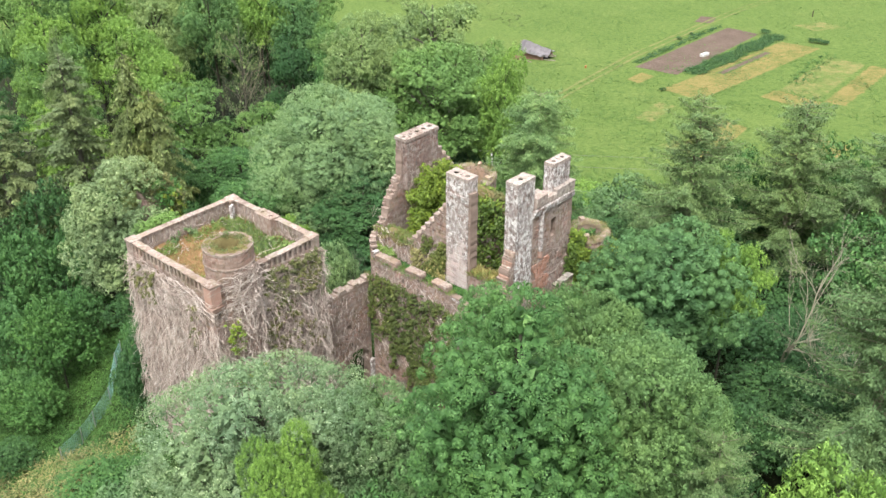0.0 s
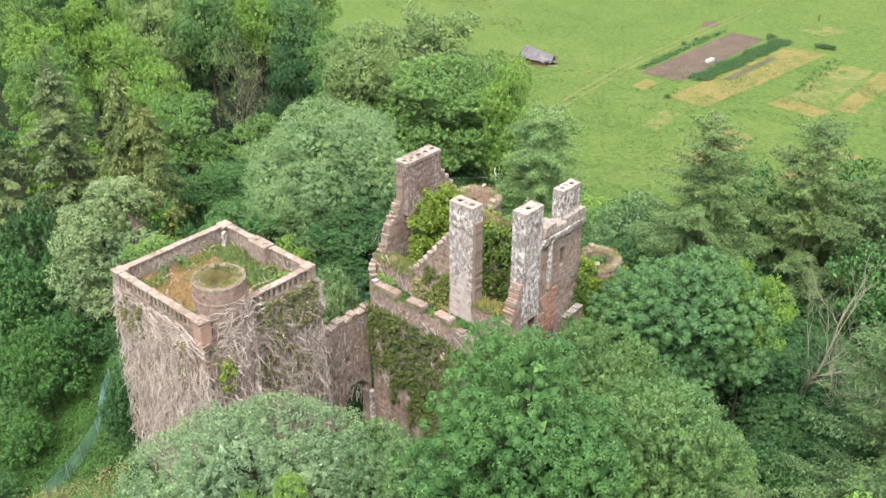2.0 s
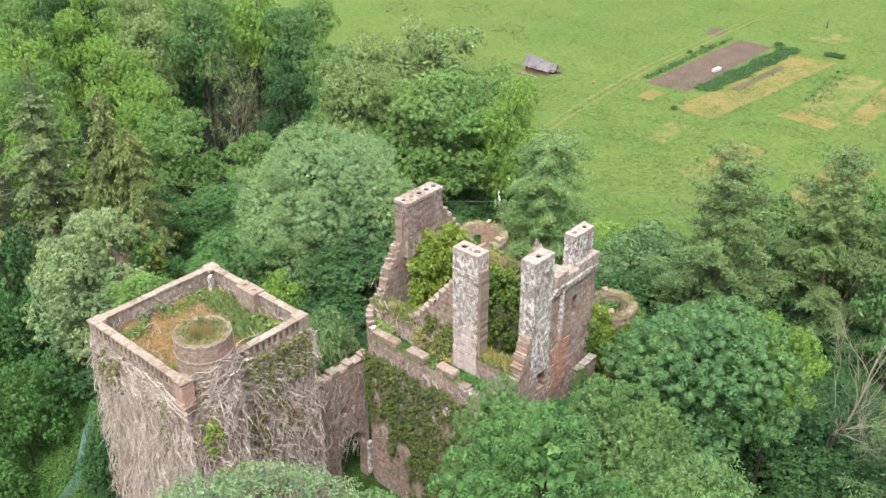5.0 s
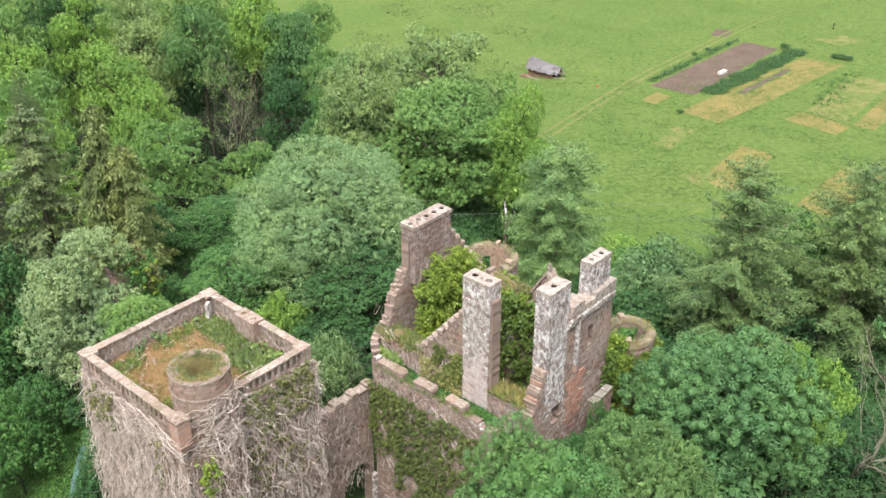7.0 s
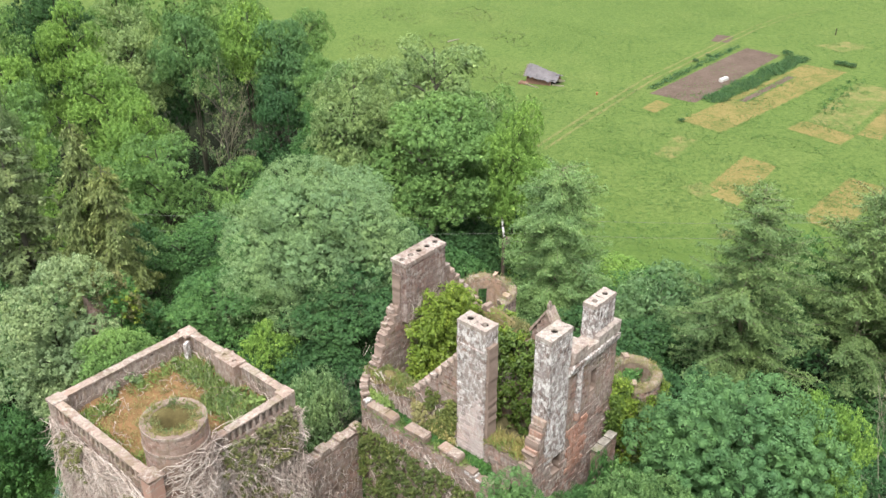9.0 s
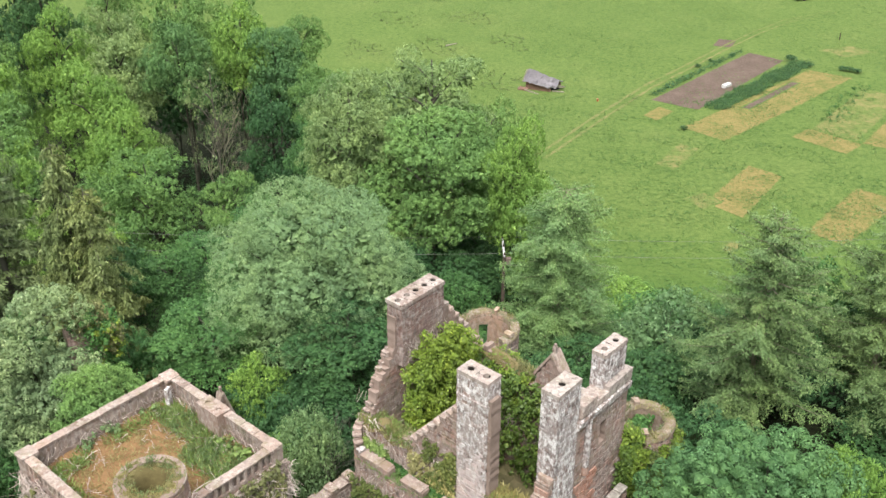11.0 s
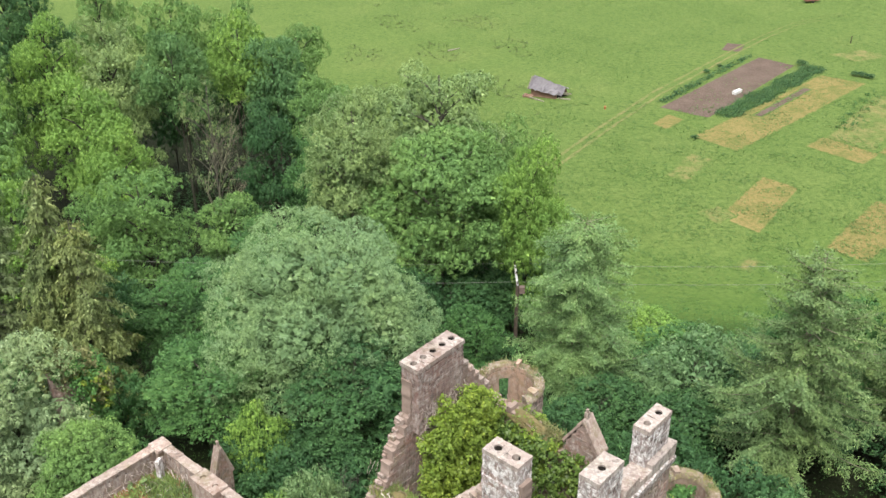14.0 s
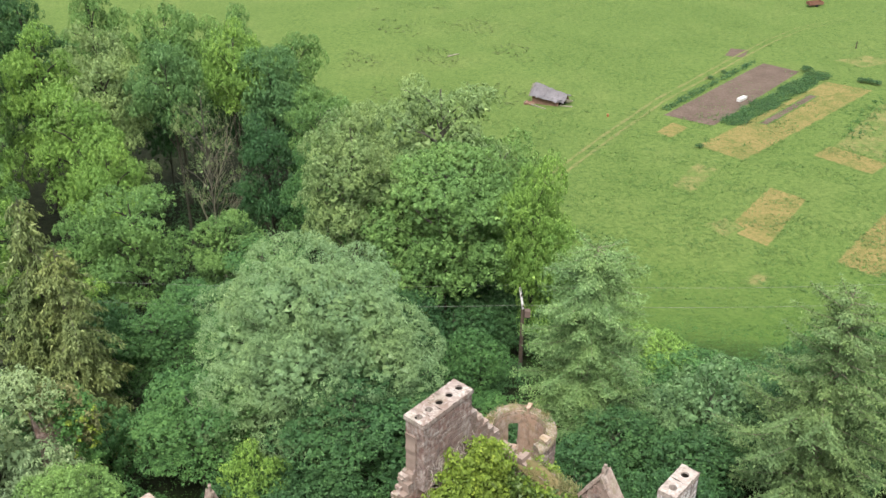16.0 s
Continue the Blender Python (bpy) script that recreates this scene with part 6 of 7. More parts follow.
# before the tower
thicket(
    (-2.5, 42, 9.5, 4.5, L_ASH, 1), (-19.5, 47, 6, 4.0, L_SILVER, 2), (-22, 53, 2.5, 4.0, L_ASH, 3), (-6.5, 58.5, 3.5, 3.0, L_SILVER, 3), (-4, 62.5, -1.5, 2.5, L_SYC, 2),
)
# below the keep, towards the field
thicket(
    (2, 112, -8.5, 4.5, L_SYC, 3), (1.5, 104, -6, 4.0, L_ASH, 2), (1.6, 109, -1.8, 3.4, L_ASH, 1), (4, 96, -1.5, 4.0, L_SYC, 3), (12, 94, 0, 4.5, L_SYC, 1), (16, 100, -3, 4.5, L_SILVER, 2),
    (20.7, 105, -2.5, 5.0, L_ASH, 3), (19.2, 113, -5, 4.5, L_LIME, 1), (14, 109, -4, 4.0, L_OLIVE, 2), (19.5, 95, 4.0, 5.0, L_SILVER, 1),
)
# under the larches
thicket(
    (25, 100, -2, 5, L_SYC, 3), (30, 103, -3, 5, L_ASH, 1), (26, 110, -8, 4.5, L_ASH, 2), (38, 96, 2, 6, L_SYC, 1), (34, 110, -6, 5.5, L_DARK, 2),
    (29.5, 92, 3, 5.5, L_DARK, 1), (24, 93, 2.5, 5.5, L_SYC, 3), (33, 99, -1, 5.5, L_SYC, 1), (30, 95.5, 8.0, 5.5, L_ASH, 2), (40.5, 94, 8.5, 6.0, L_ASH, 3),
)
# round the keep
thicket(
    (14, 84, 3, 4.5, L_DARK, 3), (8, 88, 2, 4.5, L_SYC, 1), (18, 78, 5, 5, L_DARK, 2), (17, 90, 2, 5, L_SYC, 3), (20.5, 55, 5.5, 4.5, L_SYC, 3),
    (20, 70.5, 4.5, 4.5, L_DARK, 3), (10.9, 62.7, 9.6, 4.0, L_ASH, 2), (14.0, 66.6, 9.0, 3.6, L_ASH, 3), (6.5, 60.6, 7.6, 3.4, L_SYC, 1), (9.2, 63.7, 9.7, 2.3, L_ASH, 1),
)
# the wood east of the keep, its deep shade painted by dark shrub leaves
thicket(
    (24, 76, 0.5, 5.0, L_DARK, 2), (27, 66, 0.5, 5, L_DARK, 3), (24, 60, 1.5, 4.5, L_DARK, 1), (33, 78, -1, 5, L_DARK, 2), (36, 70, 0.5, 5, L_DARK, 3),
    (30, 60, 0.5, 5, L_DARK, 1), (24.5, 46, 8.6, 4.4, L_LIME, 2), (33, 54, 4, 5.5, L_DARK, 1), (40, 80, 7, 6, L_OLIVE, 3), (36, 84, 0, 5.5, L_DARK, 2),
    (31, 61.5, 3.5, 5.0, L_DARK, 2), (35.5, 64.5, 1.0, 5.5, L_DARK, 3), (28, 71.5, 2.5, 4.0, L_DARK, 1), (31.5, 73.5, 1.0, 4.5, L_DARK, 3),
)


# bare trees: forking twigs
def bare_tree(x, y, h, spread, seed, label, mat=None, stout=0.02):
    r = np.random.default_rng(seed)
    ch = []

    def grow(p, d, L, rad, lev):
        k = 5
        path = [p]
        for _ in range(k - 1):
            d = unit(d + r.normal(0, 0.13, 3) + np.array([0, 0, 0.03]))
            path.append(path[-1] + d * L / (k - 1))
        ch.append(tube(np.array(path), rad * np.linspace(1, 0.6, k), 5 if lev < 2 else 3))
        if lev < 5:
            for _ in range(r.integers(2, 5) if lev else 6):
                j = r.integers(1, k)
                nd = unit(d + r.normal(0, spread, 3) + np.array([0, 0, 0.15]))
                grow(path[j], nd, L * r.uniform(0.55, 0.78), rad * 0.55, lev + 1)

    grow(np.zeros(3) - np.array([0, 0, 0.4]), np.array([0, 0, 1.0]), h * 0.42, h * stout, 0)
    e = new("bare_tree")
    e.location = (x, y, float(ground(x, y)))
    part("trunk", mesh_np("trunk", *merge(ch), mat or M_TWIG, True), None, e)
    return tagged(e, label, "tree", "trees in the wood")


bare_tree(28.4, 71.0, 19.0, 0.55, 3, "dead tree of pale bare twigs", M_TWIG, 0.0075)
bare_tree(-32.8, 160.0, 30.0, 0.42, 5, "half-bare thin tree in the wood", M_OLDTWIG, 0.0045)
bare_tree(-9.3, 77.4, 10.2, 0.55, 12, "half-bare bush of forking grey twigs", M_BARKPALE, 0.012)
bare_tree(32.5, 66.0, 14.5, 0.6, 8, "dead tree of pale bare twigs", M_TWIG, 0.009)


# ---- undergrowth and pasture ----
def strew(name, n, box, mat, seed, size, per, label, lo=-99, hi=99, h=0.5, kind_of="undergrowth", keepf=None, up=0.9):
    """Clumps of leaves over a stretch of the ground, as one object."""
    r = np.random.default_rng(seed)
    x, y = r.uniform(box[0], box[1], n), r.uniform(box[2], box[3], n)
    z = ground(x, y)
    ok = (z > lo) & (z < hi)
    if keepf is not None:
        ok &= keepf(x, y)
    c = np.stack([x, y, z], -1)[ok]
    k = len(c)
    hh = h * r.uniform(0.3, 1.4, (k, 1, 1))
    dd = unit(r.normal(0, 0.8, (k, per, 3)) + np.array([0, 0, up]))
    dd[..., 2] = np.abs(dd[..., 2])
    p = c[:, None] + dd * hh * r.uniform(0.3, 1, (k, per, 1))
    nn = unit(dd * 0.5 + np.array([0, 0, 0.7]) + r.normal(0, 0.35, dd.shape))
    ax = dd + r.normal(0, 0.5, dd.shape)
    sz = size * r.uniform(0.6, 1.4, k * per)
    v, f = leaves(p.reshape(-1, 3), nn.reshape(-1, 3), ax.reshape(-1, 3), sz, sz * 0.6, simple=True)
    return tagged(new(name, mesh_np(name, v, f, mat)), label, kind_of, kind="stuff")


def off_castle(x, y):
    a, b = x + 16.08, y - 58.53
    p, q = a * math.cos(AZ) + b * math.sin(AZ), -a * math.sin(AZ) + b * math.cos(AZ)
    return ~(((p > -1) & (p < 10.5) & (q > -1) & (q < 11)) | ((p > 14.5) & (p < 30) & (q > -15) & (q < 2)))


strew("undergrowth", 16000, (-60, 45, 30, 150), L_NETTLE, 1, 0.17, 9, "dense nettles and brambles under the trees", lo=-21, h=0.9, keepf=off_castle)
strew("undergrowth", 3200, (-62, -16, 150, 200), L_DARK, 6, 0.3, 8, "dark ivy and brambles on the wood's floor", h=0.9)
strew("bramble", 4600, (-45, -20, 61, 85), L_BRAMBLE, 2, 0.14, 18, "green brambles on the bank", lo=-21, h=0.8, keepf=off_castle)
strew("dry_weeds", 2600, (-42, -25, 48, 65), L_DRY, 3, 0.16, 14, "dry olive weeds on the bank", lo=-21, h=1.0)
strew("grass_tussock", 16000, (-15, 130, 140, 340), L_GRASSDK, 4, 0.26, 5, "tussocks of darker grass in the pasture", hi=-22, h=0.22, kind_of="grass", keepf=lambda x, y: np.sin(x * 0.11) * np.sin(y * 0.09) + 0.5 * np.sin(x * 0.31 + y * 0.23) > -0.1)
strew("grass_tussock", 9000, (8, 95, 146, 232), L_GRASSDK, 41, 0.24, 6, "tussocks of darker grass in the pasture", hi=-20, h=0.3, kind_of="grass", keepf=lambda x, y: np.sin(x * 0.4 + 2 * np.sin(y * 0.13)) + np.sin(y * 0.5 + x * 0.17) > 0.1)
strew("grass_tussock", 5200, (12, 75, 116, 176), L_GRASSDK, 42, 0.2, 7, "tussocks of darker grass in the pasture", hi=-20, h=0.34, kind_of="grass", keepf=lambda x, y: np.sin(x * 0.5 + 2 * np.sin(y * 0.17)) + np.sin(y * 0.6 + x * 0.2) > -0.1)
strew("rushes", 1500, (-25, 22, 225, 330), L_RUSH, 5, 0.42, 7, "dark rush clumps at the field's far side", hi=-22, h=0.5, kind_of="grass", keepf=lambda x, y: np.sin(x * 0.3 + y * 0.12) + np.sin(y * 0.21) > 0.5)


def patch(name, corners, lift, mat, label, category, seed, rag=0.8, step=0.6):
    """A worn or dug four-cornered patch lying on the slope; an attribute tells how far each place is from its rim."""
    a, b, c, d = np.array(corners, float)
    cen = (a + b + c + d) / 4
    a, b, c, d = (p + unit(p - cen) * 0.9 for p in (a, b, c, d))
    lu, lv = np.linalg.norm(b - a), np.linalg.norm(d - a)
    nu, nv = max(4, int(lu / step)), max(4, int(lv / step))
    U, V = np.meshgrid(np.linspace(0, 1, nu + 1), np.linspace(0, 1, nv + 1), indexing="ij")
    P = a * ((1 - U) * (1 - V))[..., None] + b * (U * (1 - V))[..., None] + c * (U * V)[..., None] + d * ((1 - U) * V)[..., None]
    Z = ground(P[..., 0], P[..., 1]) + lift
    rim = np.minimum(np.minimum(U, 1 - U) * lu, np.minimum(V, 1 - V) * lv)
    ident = np.arange((nu + 1) * (nv + 1)).reshape(nu + 1, nv + 1)
    f = np.stack([ident[:-1, :-1], ident[1:, :-1], ident[1:, 1:], ident[:-1, 1:]], -1).reshape(-1, 4)
    v = np.concatenate([P, Z[..., None]], -1).reshape(-1, 3)
    me = mesh_np(name, v, f, mat, True)
    at = me.attributes.new("rim", "FLOAT", "POINT")
    at.data.foreach_set("value", np.clip(rim / (1.7 * rag), 0, 1).astype(np.float32).ravel())
    return tagged(new(name, me), label, category, kind="structure")


def rim_mix(k, inner, scale):
    """Lets the sward grow in from the rim of a patch in ragged tongues."""
    at = k.node("ShaderNodeAttribute")
    at.attribute_name = "rim"
    s1 = k.node("ShaderNodeMath", operation="ADD")
    k.link(at.outputs["Fac"], s1.inputs[0])
    k.link(k.noise(scale, 6, 0.75), s1.inputs[1])
    return k.mix(k.ramp(s1.outputs[0], [(0.7, (0, 0, 0)), (0.9, (1, 1, 1))]), sward(k), inner)


def dry_mat():
    k = Mat("mown_straw_grass", 0.95, 0.1)
    c = k.ramp(k.noise(0.22, 7, 0.75), [(0.42, (0.085, 0.112, 0.03)), (0.52, (0.172, 0.145, 0.054)), (0.7, (0.232, 0.178, 0.076))])
    c = k.mix(0.5, c, k.ramp(k.noise(1.6, 7, 0.8), [(0.4, (0.075, 0.1, 0.026)), (0.52, (0.172, 0.145, 0.054)), (0.66, (0.252, 0.193, 0.085))]))
    k.bump(k.noise(2.2, 6, 0.7), 1.0, 0.25)
    return k.colour(rim_mix(k, c, 0.7))


def soil_mat():
    k = Mat("bare_soil", 0.95, 0.1)
    c = k.ramp(k.noise(0.25, 6, 0.7), [(0.35, (0.075, 0.053, 0.042)), (0.65, (0.135, 0.1, 0.082))])
    c = k.mix(0.5, c, k.ramp(k.noise(1.8, 8, 0.8), [(0.35, (0.05, 0.036, 0.028)), (0.65, (0.15, 0.115, 0.095))]))
    green = k.ramp(k.noise(0.45, 6, 0.8), [(0.6, (0, 0, 0)), (0.68, (0.7, 0.7, 0.7))])
    c = k.mix(green, c, (0.06, 0.085, 0.03))
    k.bump(k.noise(2.2, 6, 0.7), 1.0, 0.25)
    return k.colour(rim_mix(k, c, 0.9))


M_DRY = dry_mat()


def thin_mat():
    k = Mat("thin_straw_grass", 0.95, 0.1)
    c = k.mix(k.ramp(k.noise(0.3, 6, 0.75), [(0.42, (0.1, 0.1, 0.1)), (0.62, (0.85, 0.85, 0.85))]), sward(k), (0.19, 0.165, 0.07))
    k.bump(k.noise(2.2, 6, 0.7), 1.0, 0.25)
    return k.colour(rim_mix(k, c, 0.7))


M_THIN = thin_mat()
M_SOIL = soil_mat()
patch("soil_bed", [(46.1, 228.1), (54.6, 220.9), (82.0, 252.8), (75.9, 260.3)], 0.03, M_SOIL, "dug brown soil bed in the pasture", "soil bed", 1, 0.5)
patch("soil_strip", [(63.8, 221.8), (65.6, 220.4), (80.2, 235.4), (78.8, 237.0)], 0.05, M_SOIL, "narrow band of bare soil beside the weeds", "soil bed", 31, 0.9)
STR = "straw-coloured mown strip in the pasture"
SCRAP = "small straw-coloured scrap of mown grass"
patch("dry_strip", [(48.6, 210.2), (55.3, 201.6), (93.4, 238.2), (85.2, 245.4)], 0.03, M_DRY, STR, "grass strip", 2, 1.0)
patch("dry_strip", [(68.7, 203.0), (75.4, 193.5), (80.0, 198.5), (73.6, 207.5)], 0.03, M_DRY, STR, "grass strip", 3, 1.0)
patch("dry_strip", [(80.6, 199.2), (84.6, 195.6), (103.5, 219.0), (99.5, 223.5)], 0.03, M_DRY, STR, "grass strip", 13, 1.2)
patch("thin_strip", [(74.2, 208.0), (80.2, 200.0), (99.0, 223.8), (92.5, 231.0)], 0.03, M_THIN, "half-green mown strip between straw edges", "grass strip", 33, 1.0)
patch("dry_strip", [(44.6, 173.4), (49.2, 167.0), (60.0, 182.6), (55.8, 188.3)], 0.03, M_DRY, STR, "grass strip", 4, 0.7)
patch("dry_strip", [(41.2, 174.6), (43.4, 170.8), (46.4, 173.0), (45.0, 176.6)], 0.036, M_THIN, SCRAP, "grass strip", 14, 0.8)
patch("dry_strip", [(57.6, 161.4), (61.8, 155.6), (76.5, 170.5), (71.0, 177.0)], 0.03, M_DRY, STR, "grass strip", 5, 1.0)
patch("dry_strip", [(42.5, 217.8), (44.6, 214.6), (48.4, 219.4), (46.4, 222.9)], 0.03, M_DRY, SCRAP, "grass strip", 6, 0.8)
patch("dry_strip", [(69, 268), (73, 266), (76, 272), (72, 274)], 0.036, M_SOIL, "worn bare patch beside the track", "soil bed", 7, 1.0)
patch("thin_strip", [(39.0, 190.5), (42.6, 187.4), (49.5, 197.2), (45.6, 200.6)], 0.03, M_THIN, "faint patch of thin dry grass", "grass strip", 34, 1.6)
k = Mat("worn_track", 0.95, 0.1)
k.bump(k.noise(2.2, 6, 0.7), 1.0, 0.25)
patch("dry_strip", [(42.0, 155.5), (43.6, 153.6), (46.2, 156.4), (44.8, 158.4)], 0.03, M_THIN, "faint straw-coloured patch of thin grass", "grass strip", 22, 1.4)
patch("dry_strip", [(93, 262), (98, 255), (108, 258), (103, 266)], 0.03, M_THIN, "faint straw-coloured patch of thin grass", "grass strip", 23, 2.4)
M_TRACK = k.colour(k.mix(k.ramp(k.noise(0.6, 6, 0.8), [(0.4, (0.1, 0.1, 0.1)), (0.6, (0.9, 0.9, 0.9))]), sward(k), (0.175, 0.16, 0.07)))
for off in (-1.0, 1.0):
    pts = np.array([(18.5, 195), (22.8, 201.4), (34.3, 219), (46.7, 236.9), (59.7, 251.6), (70.5, 264.5), (83.5, 280), (95, 291.5), (111, 300)], float)
    d = unit(np.gradient(pts, axis=0))
    nr = np.stack([-d[:, 1], d[:, 0]], -1)
    a = pts + nr * off
    dense = np.stack([np.interp(np.linspace(0, 8, 90), np.arange(9), a[:, k]) for k in range(2)], -1)
    dd = unit(np.gradient(dense, axis=0))
    nn = np.stack([-dd[:, 1], dd[:, 0]], -1) * ((0.36 + 0.1 * np.sin(np.arange(90) * 1.3)) * np.clip((92 - np.arange(90)) / 40, 0.15, 1))[:, None]
    e0, e1 = dense + nn, dense - nn
    v = np.concatenate([np.column_stack([e, ground(e[:, 0], e[:, 1]) + 0.05]) for e in (e0, e1)])
    i = np.arange(89)
    tagged(new("wheel_track", mesh_np("wheel_track", v, np.stack([i, i + 1, i + 91, i + 90], -1), M_TRACK, True)), "worn wheel track across the pasture", "track", kind="structure")


def along(ax, ay, bx, by, wide):
    """Keeps what lies within a strip between two places."""
    def f(x, y):
        t = np.clip(((x - ax) * (bx - ax) + (y - ay) * (by - ay)) / ((bx - ax) ** 2 + (by - ay) ** 2), 0, 1)
        return np.hypot(x - ax - t * (bx - ax), y - ay - t * (by - ay)) < wide * (0.8 + 0.12 * np.sin(t * 17 + ax) + 0.08 * np.sin(t * 41))
    return f


strew("nettle_row", 22000, (50, 96, 212, 262), L_DARK, 6, 0.24, 9, "tall green weeds along the soil bed", h=1.0, kind_of="weeds", keepf=along(59.0, 222.6, 85.6, 249.8, 3.0))
strew("weed_edge", 11000, (40, 85, 220, 270), L_DARK, 7, 0.3, 7, "dark weeds edging the soil bed", h=0.8, kind_of="weeds", keepf=along(46.5, 231, 74, 261.5, 1.1))
strew("weed_edge", 6000, (50, 110, 190, 260), L_NETTLE, 8, 0.32, 6, "green weeds between the mown strips", h=0.5, kind_of="weeds", keepf=along(79, 212, 93, 232, 2.4))
for x, y, r in ((93.2, 244.4, 1.2), (94.5, 243.4, 1.3), (95.8, 242.2, 1.2), (48.5, 208.5, 0.9), (84, 253, 1.6), (61, 250, 0.9), (65, 254, 0.8)):
    tree("shrub", x, y, float(ground(x, y)) + r * 0.9, r, L_DARK, "low dark bush in the pasture", "bush", seed=1, category="bush", group="bushes in the pasture")

# the collapsed hut in the field
hut = new("field_hut")
hut.matrix_basis = Matrix.Translation((23.3, 238, float(ground(23.3, 238)))) @ Matrix.Rotation(radians(-28), 4, "Z") @ Matrix.Diagonal((0.9, 0.95, 1.38, 1))
tagged(hut, "low collapsed brick hut with sagging slate roof", "hut")
M_SLATE = plain_mat("grey_slate", (0.16, 0.15, 0.17), (0.3, 0.28, 0.3), 1.5, 0.7)
M_BRICK = plain_mat("old_brick", (0.13, 0.075, 0.055), (0.27, 0.17, 0.13), 2.0)
for x0, x1, y0, y1, h in ((-4.0, 2.6, -2.2, -1.85, 1.35), (-4.0, 3.6, 1.9, 2.25, 1.6), (-4.0, -3.65, -1.85, 1.9, 1.75)):
    part("wall", mesh_np("wall", *wall_core((x0, (y0 + y1) / 2) if x1 - x0 > 1 else ((x0 + x1) / 2, y0), (x1, (y0 + y1) / 2) if x1 - x0 > 1 else ((x0 + x1) / 2, y1), 0.3, -0.3, h, lambda s, z, h=h: z < h - 0.5 * smooth(4, 7.5, s) - 0.2 * np.abs(np.sin(s * 1.9)), cs=0.35, cz=0.2), M_BRICK), None, hut, "red-brown broken brick wall")
part("inner_floor", mesh_np("inner_floor", *boxes((-3.6, -1.8, -0.1), (3.9, 1.9, 0.12)), M_SOOT), None, hut, "near-black floor under the roof")
bm = bmesh.new()
rows = []
for i in range(15):
    x = -4.5 + i * 0.62
    drop = 0.085 * max(0, i - 3) + 0.12 * math.sin(i / 14 * math.pi)
    fore = 0.45 * math.sin(i * 1.7) * (i % 3 == 0) + (0.5 if i > 11 else 0)
    rows.append([bm.verts.new((x + random.uniform(-0.15, 0.15), yy, max(0.5, zz - drop * (1.15 if zz > 2 else 0.6)) + random.uniform(-0.07, 0.07))) for yy, zz in ((-2.75 + fore, 1.35), (-1.9, 1.8), (-0.9, 2.35), (0.2, 2.9), (1.2, 2.4), (2.1, 1.85), (2.7, 1.45))])
for r0, r1 in zip(rows, rows[1:]):
    for j in range(6):
        bm.faces.new((r0[j], r1[j], r1[j + 1], r0[j + 1]))
bmesh.ops.solidify(bm, geom=bm.faces[:], thickness=0.1)
part("roof", bm, M_SLATE, hut, "sagging grey slate roof")
for i in range(6):
    part("rafter", mesh_np("rafter", *boxes((-4.95, -2.3 + i * 0.42, 1.1 + i * 0.27), (-4.3, -2.16 + i * 0.42, 1.42 + i * 0.27)), M_TWIG), None, hut, "pale broken rafter end")
for i in range(4):
    part("rafter", mesh_np("rafter", *boxes((3.2 + i * 0.35, 0.2 + i * 0.3, 0.5), (4.6 + i * 0.2, 0.32 + i * 0.3, 0.95 - i * 0.1)), M_TWIG), None, hut)
part("rubble", mesh_np("rubble", *boxes(np.array([(-5.6 + 0.28 * i % 2.2, -3.6 + 0.37 * i % 1.6, -0.1) for i in range(26)]), np.array([(-5.25 + 0.28 * i % 2.2, -3.4 + 0.37 * i % 1.6, 0.22) for i in range(26)]), np.random.default_rng(5), 0.08), M_BRICK), None, hut, "heap of fallen bricks", "stuff")
for i, (x, y, ln, a) in enumerate(((-1.5, -4.2, 4.5, -18), (4.5, -1.5, 3.0, 10), (-5.2, -2.5, 2.0, -30))):
    b = new("fallen_beam", mesh_np("fallen_beam", *boxes((-ln / 2, -0.1, 0), (ln / 2, 0.1, 0.2)), M_TWIG))
    m = hut.matrix_basis @ Matrix.Translation((x, y, 0)) @ Matrix.Rotation(radians(a), 4, "Z")
    m.translation.z = float(ground(m.translation.x, m.translation.y)) + 0.0
    b.matrix_basis = m
    tagged(b, "grey weathered beam lying by the hut", "beam")

# a white trough on the soil bed and a rusty trailer far off
M_ENAMEL = plain_mat("white_enamel", (0.45, 0.45, 0.44), (0.62, 0.62, 0.6), 3, 0.4, 0.1)
tub = new("water_trough")
tub.matrix_basis = Matrix.Translation((64.0, 235.2, float(ground(64.0, 235.2)) + 0.05)) @ Matrix.Rotation(radians(42), 4, "Z")
tagged(tub, "white water trough lying on the bare soil", "trough")
bm = bmesh.new()
for a, b in (((-1.3, -0.45, 0), (1.3, -0.37, 0.65)), ((-1.3, 0.37, 0), (1.3, 0.45, 0.65)), ((-1.3, -0.37, 0), (-1.22, 0.37, 0.65)), ((1.22, -0.37, 0), (1.3, 0.37, 0.65)), ((-1.22, -0.37, 0.02), (1.22, 0.37, 0.5))):
    bmesh.ops.create_cube(bm, size=1, matrix=Matrix.Translation([(i + j) / 2 for i, j in zip(a, b)]) @ Matrix.Diagonal([j - i for i, j in zip(a, b)] + [1]))
part("basin", bm, M_ENAMEL, tub, "white enamelled basin")
M_RUST = plain_mat("rusty_paint", (0.13, 0.06, 0.04), (0.2, 0.11, 0.08), 2)
trl = new("farm_trailer")
trl.matrix_basis = Matrix.Translation((106.6, 314, float(ground(106.6, 314)))) @ Matrix.Rotation(radians(15), 4, "Z")
tagged(trl, "small rusty red trailer standing in the pasture", "trailer")
bm = bmesh.new()
